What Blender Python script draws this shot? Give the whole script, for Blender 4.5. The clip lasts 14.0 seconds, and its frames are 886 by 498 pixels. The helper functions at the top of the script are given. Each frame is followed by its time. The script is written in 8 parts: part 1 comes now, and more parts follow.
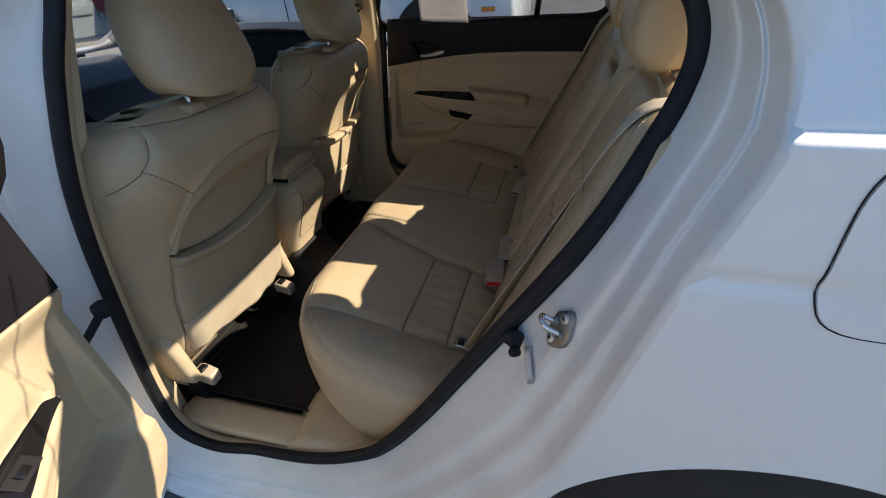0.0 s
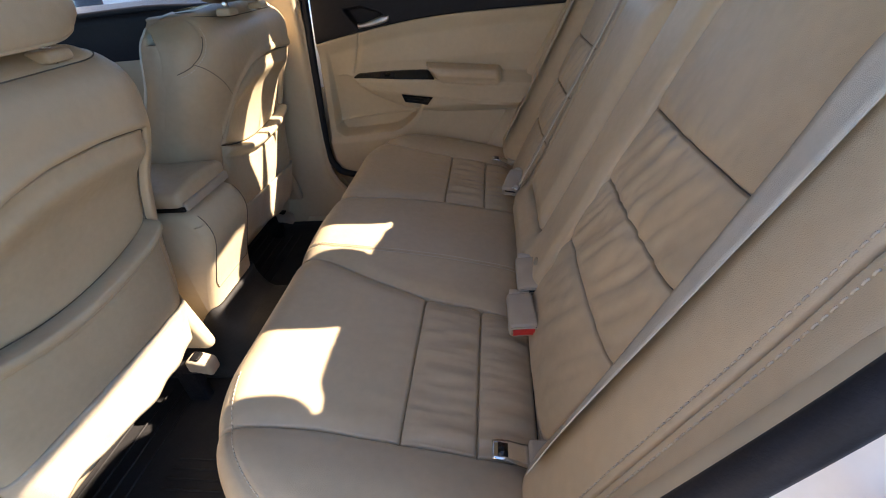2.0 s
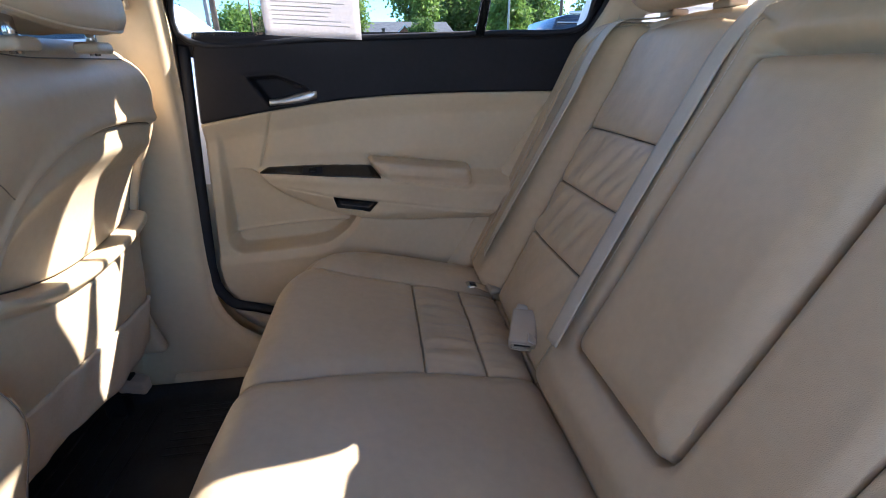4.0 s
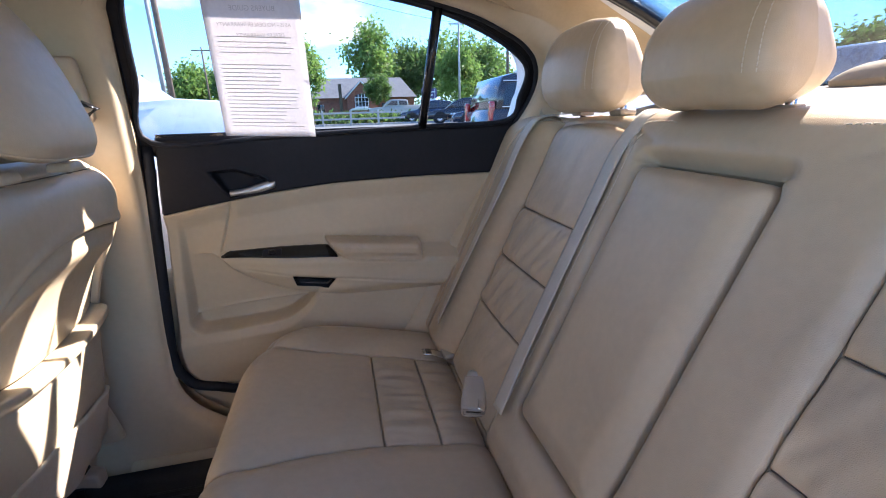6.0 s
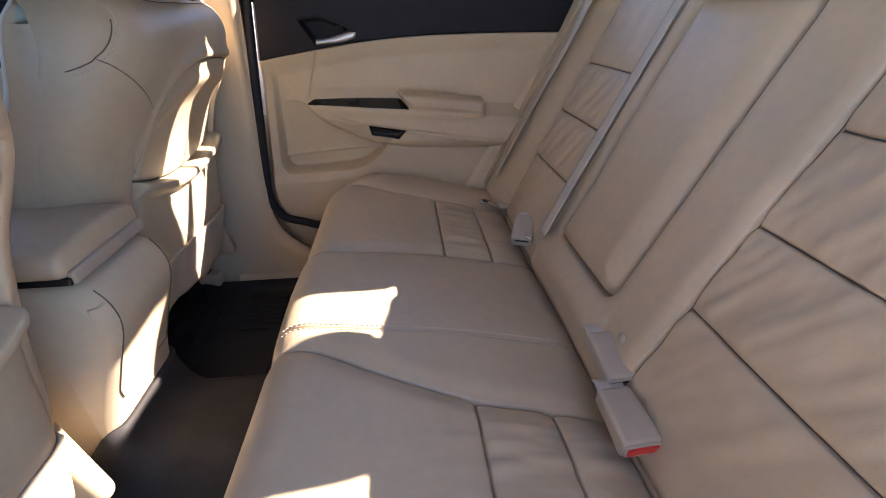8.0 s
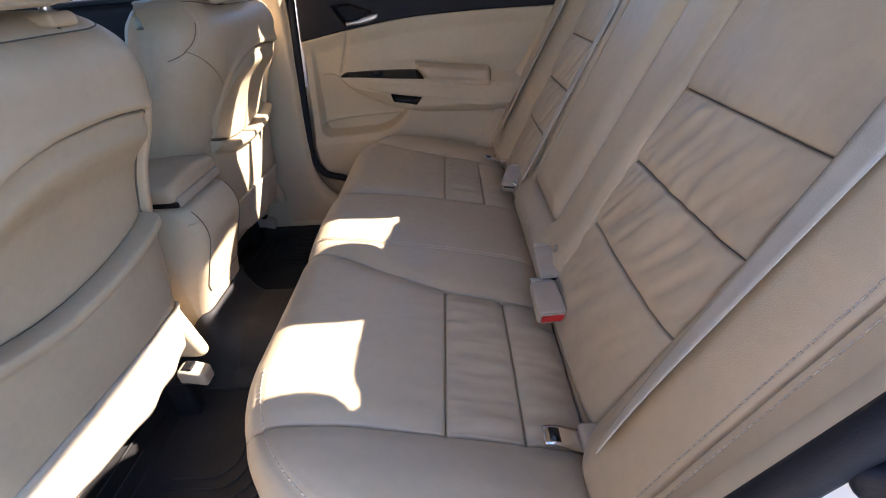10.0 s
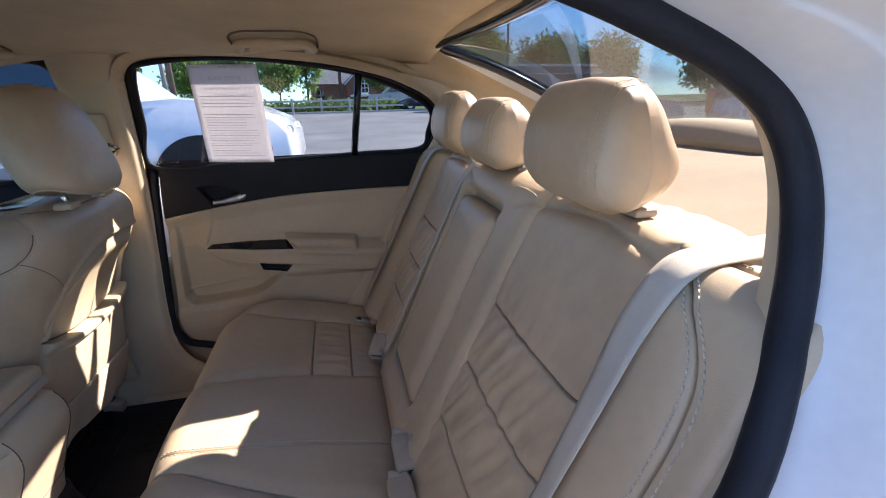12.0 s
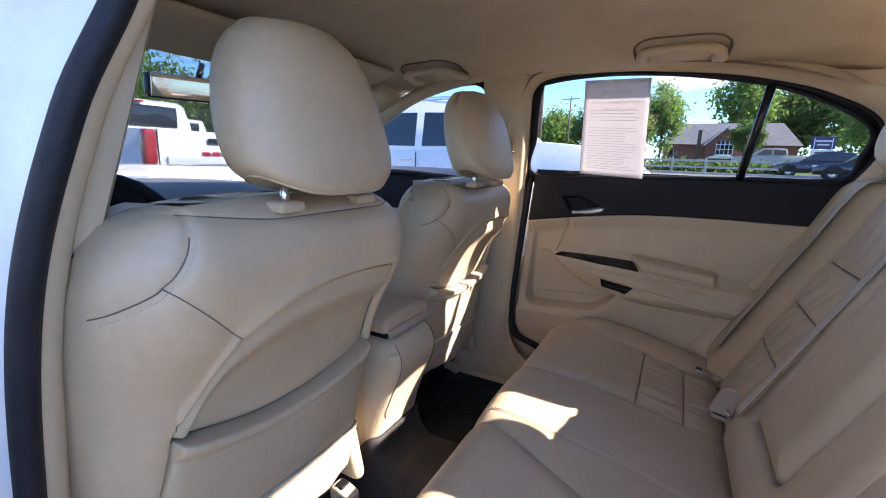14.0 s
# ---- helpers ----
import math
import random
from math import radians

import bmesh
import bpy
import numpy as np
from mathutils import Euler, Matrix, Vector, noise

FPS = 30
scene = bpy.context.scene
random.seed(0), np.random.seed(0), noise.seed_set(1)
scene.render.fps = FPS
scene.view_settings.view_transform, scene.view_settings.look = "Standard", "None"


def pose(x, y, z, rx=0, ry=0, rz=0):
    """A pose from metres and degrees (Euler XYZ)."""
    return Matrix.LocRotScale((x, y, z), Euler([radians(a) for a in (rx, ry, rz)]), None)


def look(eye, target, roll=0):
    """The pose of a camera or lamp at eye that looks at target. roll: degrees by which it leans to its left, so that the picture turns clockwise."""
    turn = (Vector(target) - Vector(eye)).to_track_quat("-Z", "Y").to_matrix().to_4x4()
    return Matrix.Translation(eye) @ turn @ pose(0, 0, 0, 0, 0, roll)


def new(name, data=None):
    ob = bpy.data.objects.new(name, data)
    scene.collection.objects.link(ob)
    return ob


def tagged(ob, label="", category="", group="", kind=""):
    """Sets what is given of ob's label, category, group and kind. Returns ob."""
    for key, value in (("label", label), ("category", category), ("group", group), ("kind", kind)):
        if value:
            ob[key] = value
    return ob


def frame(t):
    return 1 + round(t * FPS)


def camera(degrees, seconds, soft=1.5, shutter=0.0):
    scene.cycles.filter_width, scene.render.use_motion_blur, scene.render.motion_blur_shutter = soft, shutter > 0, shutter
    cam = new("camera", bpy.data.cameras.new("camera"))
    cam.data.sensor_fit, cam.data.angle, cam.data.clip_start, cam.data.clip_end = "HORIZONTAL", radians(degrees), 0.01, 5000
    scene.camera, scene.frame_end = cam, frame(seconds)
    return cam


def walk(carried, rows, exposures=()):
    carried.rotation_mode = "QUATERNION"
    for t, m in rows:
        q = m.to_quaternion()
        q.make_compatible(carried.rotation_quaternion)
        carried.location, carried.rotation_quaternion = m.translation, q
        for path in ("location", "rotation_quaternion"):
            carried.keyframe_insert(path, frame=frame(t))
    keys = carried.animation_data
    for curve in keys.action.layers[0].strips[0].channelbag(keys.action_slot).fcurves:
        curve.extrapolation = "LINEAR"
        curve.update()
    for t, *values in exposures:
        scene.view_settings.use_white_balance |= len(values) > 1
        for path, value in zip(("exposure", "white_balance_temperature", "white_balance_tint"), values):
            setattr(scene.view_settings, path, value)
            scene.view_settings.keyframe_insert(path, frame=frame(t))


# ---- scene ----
cam = camera(90.0, 14.0, 1.0)
PATH = [
    (0, (0.328, -1.238, 1.281), (-0.15, 0.367, 0.187), -3.4),
    (0.5, (0.177, -1.149, 1.225), (-0.276, 0.46, 0.128), -3.7),
    (1, (0.102, -1.067, 1.181), (-0.277, 0.566, 0.089), -4.2),
    (1.5, (0.116, -0.982, 1.128), (-0.2, 0.661, 0.031), -5.2),
    (2, (0.146, -0.878, 1.111), (-0.105, 0.772, 0.009), -6.1),
    (2.5, (0.126, -0.78, 1.047), (0.023, 0.918, -0.005), -4.5),
    (3, (0.048, -0.638, 1.009), (0.09, 1.094, 0.009), -2.8),
    (3.5, (-0.019, -0.486, 0.996), (0.148, 1.284, 0.08), -1.3),
    (4, (-0.053, -0.399, 1.021), (0.199, 1.428, 0.248), -0.5),
    (4.2, (-0.055, -0.38, 1.04), (0.232, 1.471, 0.339), -0.4),
    (6.3, (-0.034, -0.474, 1.112), (0.397, 1.39, 0.528), -1.8),
    (6.5, (-0.034, -0.481, 1.101), (0.387, 1.375, 0.484), -1.6),
    (7, (-0.031, -0.54, 1.065), (0.303, 1.298, 0.349), -1.0),
    (7.5, (-0.051, -0.597, 1.048), (0.198, 1.203, 0.213), -0.5),
    (8, (-0.078, -0.632, 1.014), (0.076, 1.122, 0.064), -0.8),
    (8.2, (-0.071, -0.648, 1.008), (0.037, 1.084, 0.013), -1.3),
    (10.3, (0.046, -0.911, 1.101), (-0.026, 0.783, 0.04), -4.2),
    (10.5, (0.057, -0.917, 1.131), (0.042, 0.804, 0.112), -4.0),
    (11, (0.097, -0.915, 1.186), (0.253, 0.865, 0.288), -3.8),
    (11.5, (0.129, -0.899, 1.232), (0.462, 0.916, 0.46), -3.1),
    (12, (0.128, -0.893, 1.25), (0.547, 0.955, 0.61), -1.4),
    (12.5, (0.094, -0.858, 1.241), (0.427, 1.052, 0.752), 0.9),
    (13, (0.028, -0.825, 1.162), (-0.157, 1.117, 0.72), 1.2),
    (13.5, (0.008, -0.831, 1.114), (-0.679, 0.996, 0.681), 1.9),
    (14, (0.035, -0.892, 1.12), (-0.879, 0.839, 0.71), 1.8),
]
walk(cam, [(t, look(eye, target, roll)) for t, eye, target, roll in PATH],
     exposures=[(0.0, 0.73, 7250, 13), (0.5, 1.13, 7050, 14), (1, 1.18, 6850, 15), (1.5, 1.53, 6850, 19), (2, 2.24, 7150, 19), (2.5, 2.54, 6850, 18), (3, 2.44, 6600, 17), (3.5, 2.44, 6400, 18), (4, 2.54, 6000, 17), (6.5, 2.59, 5950, 22), (7, 2.69, 6150, 23), (7.5, 2.79, 6280, 24), (8, 2.69, 6650, 25), (10.5, 2.49, 6250, 22), (11, 2.39, 5900, 23), (11.5, 2.14, 5800, 22), (12, 1.89, 6200, 22), (12.5, 1.89, 6500, 17), (13, 2.14, 6650, 18), (13.5, 2.29, 6450, 22), (14, 2.29, 6350, 24)])

# ---- light ----
SUN_AZ, SUN_EL = radians(24.0), radians(38.0)      # from +x towards +y, above the horizon
world = bpy.data.worlds.new("world")
scene.world = world
world.use_nodes = True
wn, wl = world.node_tree.nodes, world.node_tree.links
sky = wn.new("ShaderNodeTexSky")
sky.sky_type, sky.sun_disc, sky.sun_elevation, sky.sun_rotation = "NISHITA", False, SUN_EL, radians(90) - SUN_AZ
sky.dust_density, sky.ozone_density = 0.15, 2.5
wn["Background"].inputs[1].default_value = 0.13
# fair-weather clouds over the blue
wtc = wn.new("ShaderNodeTexCoord")
wmap = wn.new("ShaderNodeMapping")
wmap.inputs["Scale"].default_value = (1.0, 1.0, 2.6)
wnoise = wn.new("ShaderNodeTexNoise")
wnoise.inputs["Scale"].default_value, wnoise.inputs["Detail"].default_value, wnoise.inputs["Roughness"].default_value = 3.4, 8.0, 0.58
wramp = wn.new("ShaderNodeValToRGB")
wramp.color_ramp.elements[0].position, wramp.color_ramp.elements[1].position = 0.53, 0.66
wmix = wn.new("ShaderNodeMixRGB")
wmix.inputs[2].default_value = (3.9, 4.05, 4.25, 1)
wl.new(wtc.outputs["Generated"], wmap.inputs[0])
wl.new(wmap.outputs[0], wnoise.inputs["Vector"])
wl.new(wnoise.outputs["Fac"], wramp.inputs[0])
wl.new(wramp.outputs[0], wmix.inputs[0])
wtint = wn.new("ShaderNodeMixRGB")
wtint.blend_type = "MULTIPLY"
wtint.inputs[0].default_value, wtint.inputs[2].default_value = 1.0, (0.60, 0.88, 1.10, 1)
wl.new(sky.outputs[0], wtint.inputs[1])
wl.new(wtint.outputs[0], wmix.inputs[1])
wl.new(wmix.outputs[0], wn["Background"].inputs[0])
sun_way = Vector((math.cos(SUN_EL) * math.cos(SUN_AZ), math.cos(SUN_EL) * math.sin(SUN_AZ), math.sin(SUN_EL)))
sun = new("sun", bpy.data.lights.new("sun", "SUN"))
sun.data.energy, sun.data.angle, sun.data.color = 5.0, radians(0.53), (1.0, 0.92, 0.77)
sun.matrix_world = look(sun_way * 30, (0, 0, 0))


# ---- materials ----
def material(name, colour, rough=0.5, metal=0.0, vary=0.12, scale=8.0, grain=0.0, grain_scale=900.0, wear=0.0, kind="noise", coat=0.0, spec=0.5, tint=None):
    """A surface with two scales of variation in colour and gloss, and a fine relief."""
    m = bpy.data.materials.new(name)
    m.use_nodes = True
    n, l = m.node_tree.nodes, m.node_tree.links
    b = n["Principled BSDF"]
    b.inputs["Metallic"].default_value = metal
    b.inputs["Coat Weight"].default_value = coat
    b.inputs["Coat Roughness"].default_value = 0.06
    b.inputs["Specular IOR Level"].default_value = spec
    tc = n.new("ShaderNodeTexCoord")
    big = n.new("ShaderNodeTexNoise")
    big.inputs["Scale"].default_value, big.inputs["Detail"].default_value = scale, 5.0
    fine = n.new("ShaderNodeTexNoise")
    fine.inputs["Scale"].default_value, fine.inputs["Detail"].default_value = scale * 14, 4.0
    add = n.new("ShaderNodeMath")
    add.operation = "MULTIPLY_ADD"
    add.inputs[1].default_value = 0.35
    l.new(fine.outputs["Fac"], add.inputs[0])
    l.new(big.outputs["Fac"], add.inputs[2])
    ramp = n.new("ShaderNodeMapRange")
    ramp.inputs["From Min"].default_value, ramp.inputs["From Max"].default_value = 0.42, 0.93
    l.new(add.outputs[0], ramp.inputs["Value"])
    mix = n.new("ShaderNodeMixRGB")
    c2 = tint or [c * (1 - 2 * vary) for c in colour]
    c1 = [min(1, c * (1 + vary)) for c in colour]
    mix.inputs[1].default_value, mix.inputs[2].default_value = (*c1, 1), (*c2, 1)
    l.new(ramp.outputs[0], mix.inputs[0])
    l.new(mix.outputs[0], b.inputs["Base Color"])
    rr = n.new("ShaderNodeMapRange")
    rr.inputs["To Min"].default_value, rr.inputs["To Max"].default_value = max(0.02, rough - 0.08 - wear), min(1, rough + 0.08)
    l.new(fine.outputs["Fac"], rr.inputs["Value"])
    l.new(rr.outputs[0], b.inputs["Roughness"])
    for a in (big, fine):
        l.new(tc.outputs["Object"], a.inputs["Vector"])
    if grain:
        if kind == "voronoi":
            g = n.new("ShaderNodeTexVoronoi")
            g.feature = "DISTANCE_TO_EDGE"
            out = g.outputs["Distance"]
        else:
            g = n.new("ShaderNodeTexNoise")
            g.inputs["Detail"].default_value = 3.0
            out = g.outputs["Fac"]
        g.inputs["Scale"].default_value = grain_scale
        l.new(tc.outputs["Object"], g.inputs["Vector"])
        bump = n.new("ShaderNodeBump")
        bump.inputs["Strength"].default_value, bump.inputs["Distance"].default_value = grain, 0.001
        l.new(out, bump.inputs["Height"])
        soft = n.new("ShaderNodeBump")
        soft.inputs["Strength"].default_value, soft.inputs["Distance"].default_value = 0.25, 0.004
        l.new(big.outputs["Fac"], soft.inputs["Height"])
        l.new(soft.outputs[0], bump.inputs["Normal"])
        l.new(bump.outputs[0], b.inputs["Normal"])
    return m


def glass(name, tint, gloss=1.0, haze=0.0):
    """Thin pane: lets light straight through, with a Fresnel reflection."""
    m = bpy.data.materials.new(name)
    m.use_nodes = True
    n, l = m.node_tree.nodes, m.node_tree.links
    n.remove(n["Principled BSDF"])
    tr, gl, fr, mx = n.new("ShaderNodeBsdfTransparent"), n.new("ShaderNodeBsdfGlossy"), n.new("ShaderNodeLayerWeight"), n.new("ShaderNodeMixShader")
    tr.inputs[0].default_value = (*tint, 1)
    gl.inputs["Roughness"].default_value = 0.01
    fr.inputs["Blend"].default_value = 0.5
    po, ma = n.new("ShaderNodeMath"), n.new("ShaderNodeMath")
    po.operation, ma.operation = "POWER", "MULTIPLY_ADD"
    po.inputs[1].default_value, ma.inputs[1].default_value, ma.inputs[2].default_value = 5.0, 0.9 * gloss, 0.04 * gloss
    l.new(fr.outputs["Facing"], po.inputs[0])
    l.new(po.outputs[0], ma.inputs[0])
    l.new(ma.outputs[0], mx.inputs[0])
    l.new(tr.outputs[0], mx.inputs[1])
    l.new(gl.outputs[0], mx.inputs[2])
    last = mx
    if haze:
        df, hz, nz_, rp = n.new("ShaderNodeBsdfDiffuse"), n.new("ShaderNodeMixShader"), n.new("ShaderNodeTexNoise"), n.new("ShaderNodeMapRange")
        df.inputs[0].default_value = (0.8, 0.8, 0.8, 1)
        nz_.inputs["Scale"].default_value, nz_.inputs["Detail"].default_value = 9.0, 6.0
        rp.inputs["To Min"].default_value, rp.inputs["To Max"].default_value = haze * 0.3, haze * 1.4
        l.new(nz_.outputs["Fac"], rp.inputs["Value"])
        l.new(rp.outputs[0], hz.inputs[0])
        l.new(mx.outputs[0], hz.inputs[1])
        l.new(df.outputs[0], hz.inputs[2])
        last = hz
    l.new(last.outputs[0], n["Material Output"].inputs["Surface"])
    return m


LEATHER = material("beige_leather", (0.515, 0.402, 0.265), 0.38, vary=0.08, scale=5, grain=0.30, grain_scale=650, kind="voronoi", spec=0.5)
SEATVINYL = material("beige_seat_vinyl", (0.485, 0.395, 0.268), 0.46, vary=0.07, scale=6, grain=0.3, grain_scale=800, kind="voronoi", spec=0.35)
TRIM = material("beige_moulded_plastic", (0.545, 0.44, 0.298), 0.5, vary=0.06, scale=5, grain=0.25, grain_scale=1200, spec=0.3)
HEADLINER = material("beige_headliner_cloth", (0.545, 0.455, 0.325), 0.95, vary=0.06, scale=9, grain=0.5, grain_scale=1600, spec=0.1)
THREAD = material("pale_thread", (0.62, 0.54, 0.42), 0.8, vary=0.1, scale=60)
# dark brown for tubes that draw the shade inside seams
SEAMSHADE = material("seam_shade", (0.16, 0.13, 0.10), 0.9, vary=0.15, scale=60)
BLACKTRIM = material("black_moulded_plastic", (0.012, 0.0115, 0.015), 0.55, vary=0.15, scale=7, grain=0.3, grain_scale=900, kind="voronoi", spec=0.22)
GLOSSBLACK = material("gloss_black_plastic", (0.010, 0.010, 0.011), 0.18, vary=0.1, scale=6)
RUBBER = material("black_rubber_seal", (0.011, 0.012, 0.017), 0.6, vary=0.2, scale=25, grain=0.25, grain_scale=500, spec=0.3)
MAT = material("black_rubber_mat", (0.024, 0.0225, 0.0225), 0.68, vary=0.2, scale=14, grain=0.3, grain_scale=500, spec=0.3)
CARPET = material("dark_carpet", (0.03, 0.026, 0.022), 0.95, vary=0.25, scale=30, grain=0.9, grain_scale=700)
WHITE = material("white_pearl_paint", (0.80, 0.79, 0.78), 0.32, vary=0.02, scale=3, coat=0.7, grain=0.03, grain_scale=60)
JAMBWHITE = material("dusty_white_paint", (0.79, 0.785, 0.775), 0.36, vary=0.055, scale=7, coat=0.25, grain=0.04, grain_scale=80)
CHROME = material("chrome_metal", (0.72, 0.72, 0.73), 0.16, metal=1.0, vary=0.03, scale=20)
SATIN = material("satin_silver_metal", (0.66, 0.66, 0.66), 0.32, metal=1.0, vary=0.05, scale=20)
STEEL = material("greased_steel", (0.36, 0.35, 0.33), 0.5, metal=1.0, vary=0.2, scale=40, grain=0.2, grain_scale=300)
WEBBING = material("pale_seat_belt_webbing", (0.56, 0.51, 0.42), 0.75, vary=0.05, scale=20, grain=0.6, grain_scale=1500)
BUCKLE = material("beige_buckle_plastic", (0.42, 0.35, 0.265), 0.45, vary=0.05, scale=30)
RED = material("red_release_button", (0.62, 0.035, 0.03), 0.4, vary=0.08, scale=30)
PAPER = material("white_paper", (0.80, 0.78, 0.77), 0.85, vary=0.02, scale=6)
INK = material("grey_ink", (0.46, 0.45, 0.46), 0.9, vary=0.1, scale=60)
LABELGREY = material("grey_label", (0.40, 0.40, 0.40), 0.7, vary=0.1, scale=60)
GLASS = glass("tinted_door_glass", (0.48, 0.515, 0.53))
# white haze mixed into the pane stands in for the parcel shelf's reflection
REARGLASS = glass("hazy_rear_glass", (0.42, 0.47, 0.50), haze=0.02)
MIRROR = material("mirror_silver", (0.9, 0.9, 0.9), 0.03, metal=1.0, vary=0.0)


# ---- mesh helpers ----
def mesh(name, verts, faces, mat=None, smooth=True):
    me = bpy.data.meshes.new(name)
    me.from_pydata([tuple(map(float, v)) for v in verts], [], faces)
    if mat:
        me.materials.append(mat)
    if smooth:
        me.polygons.foreach_set("use_smooth", [True] * len(me.polygons))
    me.update()
    return me


def thing(name, label, category, at=(0, 0, 0), group="", kind=""):
    e = new(name)
    e.location = at
    return tagged(e, label, category, group, kind)


def put(name, me, parent=None, label="", at=None):
    ob = new(name, me)
    if parent:
        ob.parent = parent
        if at is None:
            base = parent.location if not parent.parent else parent.location + parent.parent.location
            ob.location = -Vector(base)
    if at is not None:
        ob.location = at
    if label:
        ob["label"] = label
    return ob


def part(name, verts, faces, mat, parent, label="", smooth=True):
    return put(name, mesh(name, verts, faces, mat, smooth), parent, label)


def structure(name, verts, faces, mat, label, smooth=True):
    return tagged(put(name, mesh(name, verts, faces, mat, smooth)), label, name.replace("_", " "), kind="structure")


def quads(nu, nv, close_u=False, start=0, flip=False):
    out = []
    for i in range(nu if close_u else nu - 1):
        for j in range(nv - 1):
            a, b = start + i * nv + j, start + ((i + 1) % nu) * nv + j
            out.append((a, a + 1, b + 1, b) if flip else (a, b, b + 1, a + 1))
    return out


def smoothstep(a, b, x):
    k = np.clip((x - a) / (b - a), 0, 1)
    return k * k * (3 - 2 * k)


def lerp_curve(keys, x):
    """Smooth interpolation through (x, y) keys."""
    k = np.array(keys, float)
    xs, ys = k[:, 0], k[:, 1]
    x = np.clip(x, xs[0], xs[-1])
    m = np.gradient(ys, xs)
    i = np.clip(np.searchsorted(xs, x) - 1, 0, len(xs) - 2)
    h = xs[i + 1] - xs[i]
    t = (x - xs[i]) / h
    return ((2 * t ** 3 - 3 * t ** 2 + 1) * ys[i] + (t ** 3 - 2 * t ** 2 + t) * h * m[i]
            + (-2 * t ** 3 + 3 * t ** 2) * ys[i + 1] + (t ** 3 - t ** 2) * h * m[i + 1])


SEAM = (0.0, 0.0007, 0.0014, 0.0022, 0.0034, 0.0055, 0.009)


def spaced(a, b, step):
    """Samples from a to b, close together at both ends, where the seams lie."""
    n = b - a
    ends = [o for o in SEAM if o < n * 0.45]
    mid = list(np.linspace(a + ends[-1], b - ends[-1], max(2, int(round((n - 2 * ends[-1]) / step)) + 1)))
    return [a + o for o in ends[:-1]] + mid + [b - o for o in ends[::-1][1:]]


def knot_grid(lengths, step):
    """For spans of these nominal lengths: (span, fraction) of each sample."""
    out = []
    for k, ln in enumerate(lengths):
        f_ = [q / ln for q in spaced(0, ln, step)]
        out += [(k, q) for q in (f_ if k == len(lengths) - 1 else f_[:-1])]
    return out


def ripple(x, y, seed=0):
    """Cheap smooth noise from warped sines, about -1 to 1."""
    r = np.random.RandomState(seed)
    out = 0
    for k in range(6):
        a, f, p, q = r.uniform(0, 6.28), r.uniform(0.7, 2.3), r.uniform(0, 6.28), r.uniform(0, 6.28)
        out = out + np.sin(f * (x * math.cos(a) + y * math.sin(a)) + p + 1.3 * np.sin(0.6 * f * (y * math.cos(a) - x * math.sin(a)) + q))
    return out / 3.2


def rounded_box(sx, sy, sz, r, n=6, at=(0, 0, 0), shape=None):
    """Box with round edges: every face a grid, so that shape(v) can bend it."""
    r = min(r, sx / 2, sy / 2, sz / 2)
    half = np.array((sx, sy, sz)) / 2
    verts, index, faces = [], {}, []

    def steps(h):
        a = [-h + r * (1 - math.cos(k / 4 * math.pi / 2)) for k in range(5)]
        mid = list(np.linspace(-h + r, h - r, n + 1))[1:-1] if h > r + 1e-6 else []
        b = [-v for v in a[::-1]]
        vals = a + mid + b
        return sorted(set(round(v, 7) for v in vals))
    st = [steps(h) for h in half]

    def vid(p):
        key = tuple(round(c, 6) for c in p)
        if key not in index:
            index[key] = len(verts)
            verts.append(p)
        return index[key]
    for ax in range(3):
        b, c = (ax + 1) % 3, (ax + 2) % 3
        for sign in (-1, 1):
            g = []
            for u in st[b]:
                row = []
                for v in st[c]:
                    p = [0, 0, 0]
                    p[ax], p[b], p[c] = sign * half[ax], u, v
                    row.append(vid(p))
                g.append(row)
            for i in range(len(g) - 1):
                for j in range(len(g[0]) - 1):
                    q = (g[i][j], g[i + 1][j], g[i + 1][j + 1], g[i][j + 1])
                    faces.append(q if sign > 0 else q[::-1])
    v = np.array(verts, float)
    core = np.clip(v, -(half - r), half - r)
    d = v - core
    ln = np.linalg.norm(d, axis=1, keepdims=True)
    v = core + np.where(ln > 1e-9, d / np.maximum(ln, 1e-9) * r, 0)
    if shape:
        v = shape(v)
    return v + np.array(at), faces


def tube(points, r, sides=10, closed=False, squash=1.0, up=(0, 0, 1)):
    """A tube along points; squash flattens it along 'up'."""
    p = np.array(points, float)
    n = len(p)
    verts = []
    for i in range(n):
        a, b = p[(i - 1) % n if closed else max(i - 1, 0)], p[(i + 1) % n if closed else min(i + 1, n - 1)]
        d = (b - a) / (np.linalg.norm(b - a) + 1e-12)
        s = np.cross(d, up)
        if np.linalg.norm(s) < 1e-4:
            s = np.cross(d, (1, 0.2, 0))
        s /= np.linalg.norm(s)
        u = np.cross(s, d)
        rr = r[i] if hasattr(r, "__len__") else r
        for k in range(sides):
            t = 2 * math.pi * k / sides
            verts.append(p[i] + rr * (math.cos(t) * s + squash * math.sin(t) * u))
    faces = []
    for i in range(n if closed else n - 1):
        for k in range(sides):
            a, b = i * sides, ((i + 1) % n) * sides
            faces.append((a + k, a + (k + 1) % sides, b + (k + 1) % sides, b + k))
    if not closed:
        faces += [tuple(range(sides))[::-1], tuple((n - 1) * sides + k for k in range(sides))]
    return verts, faces


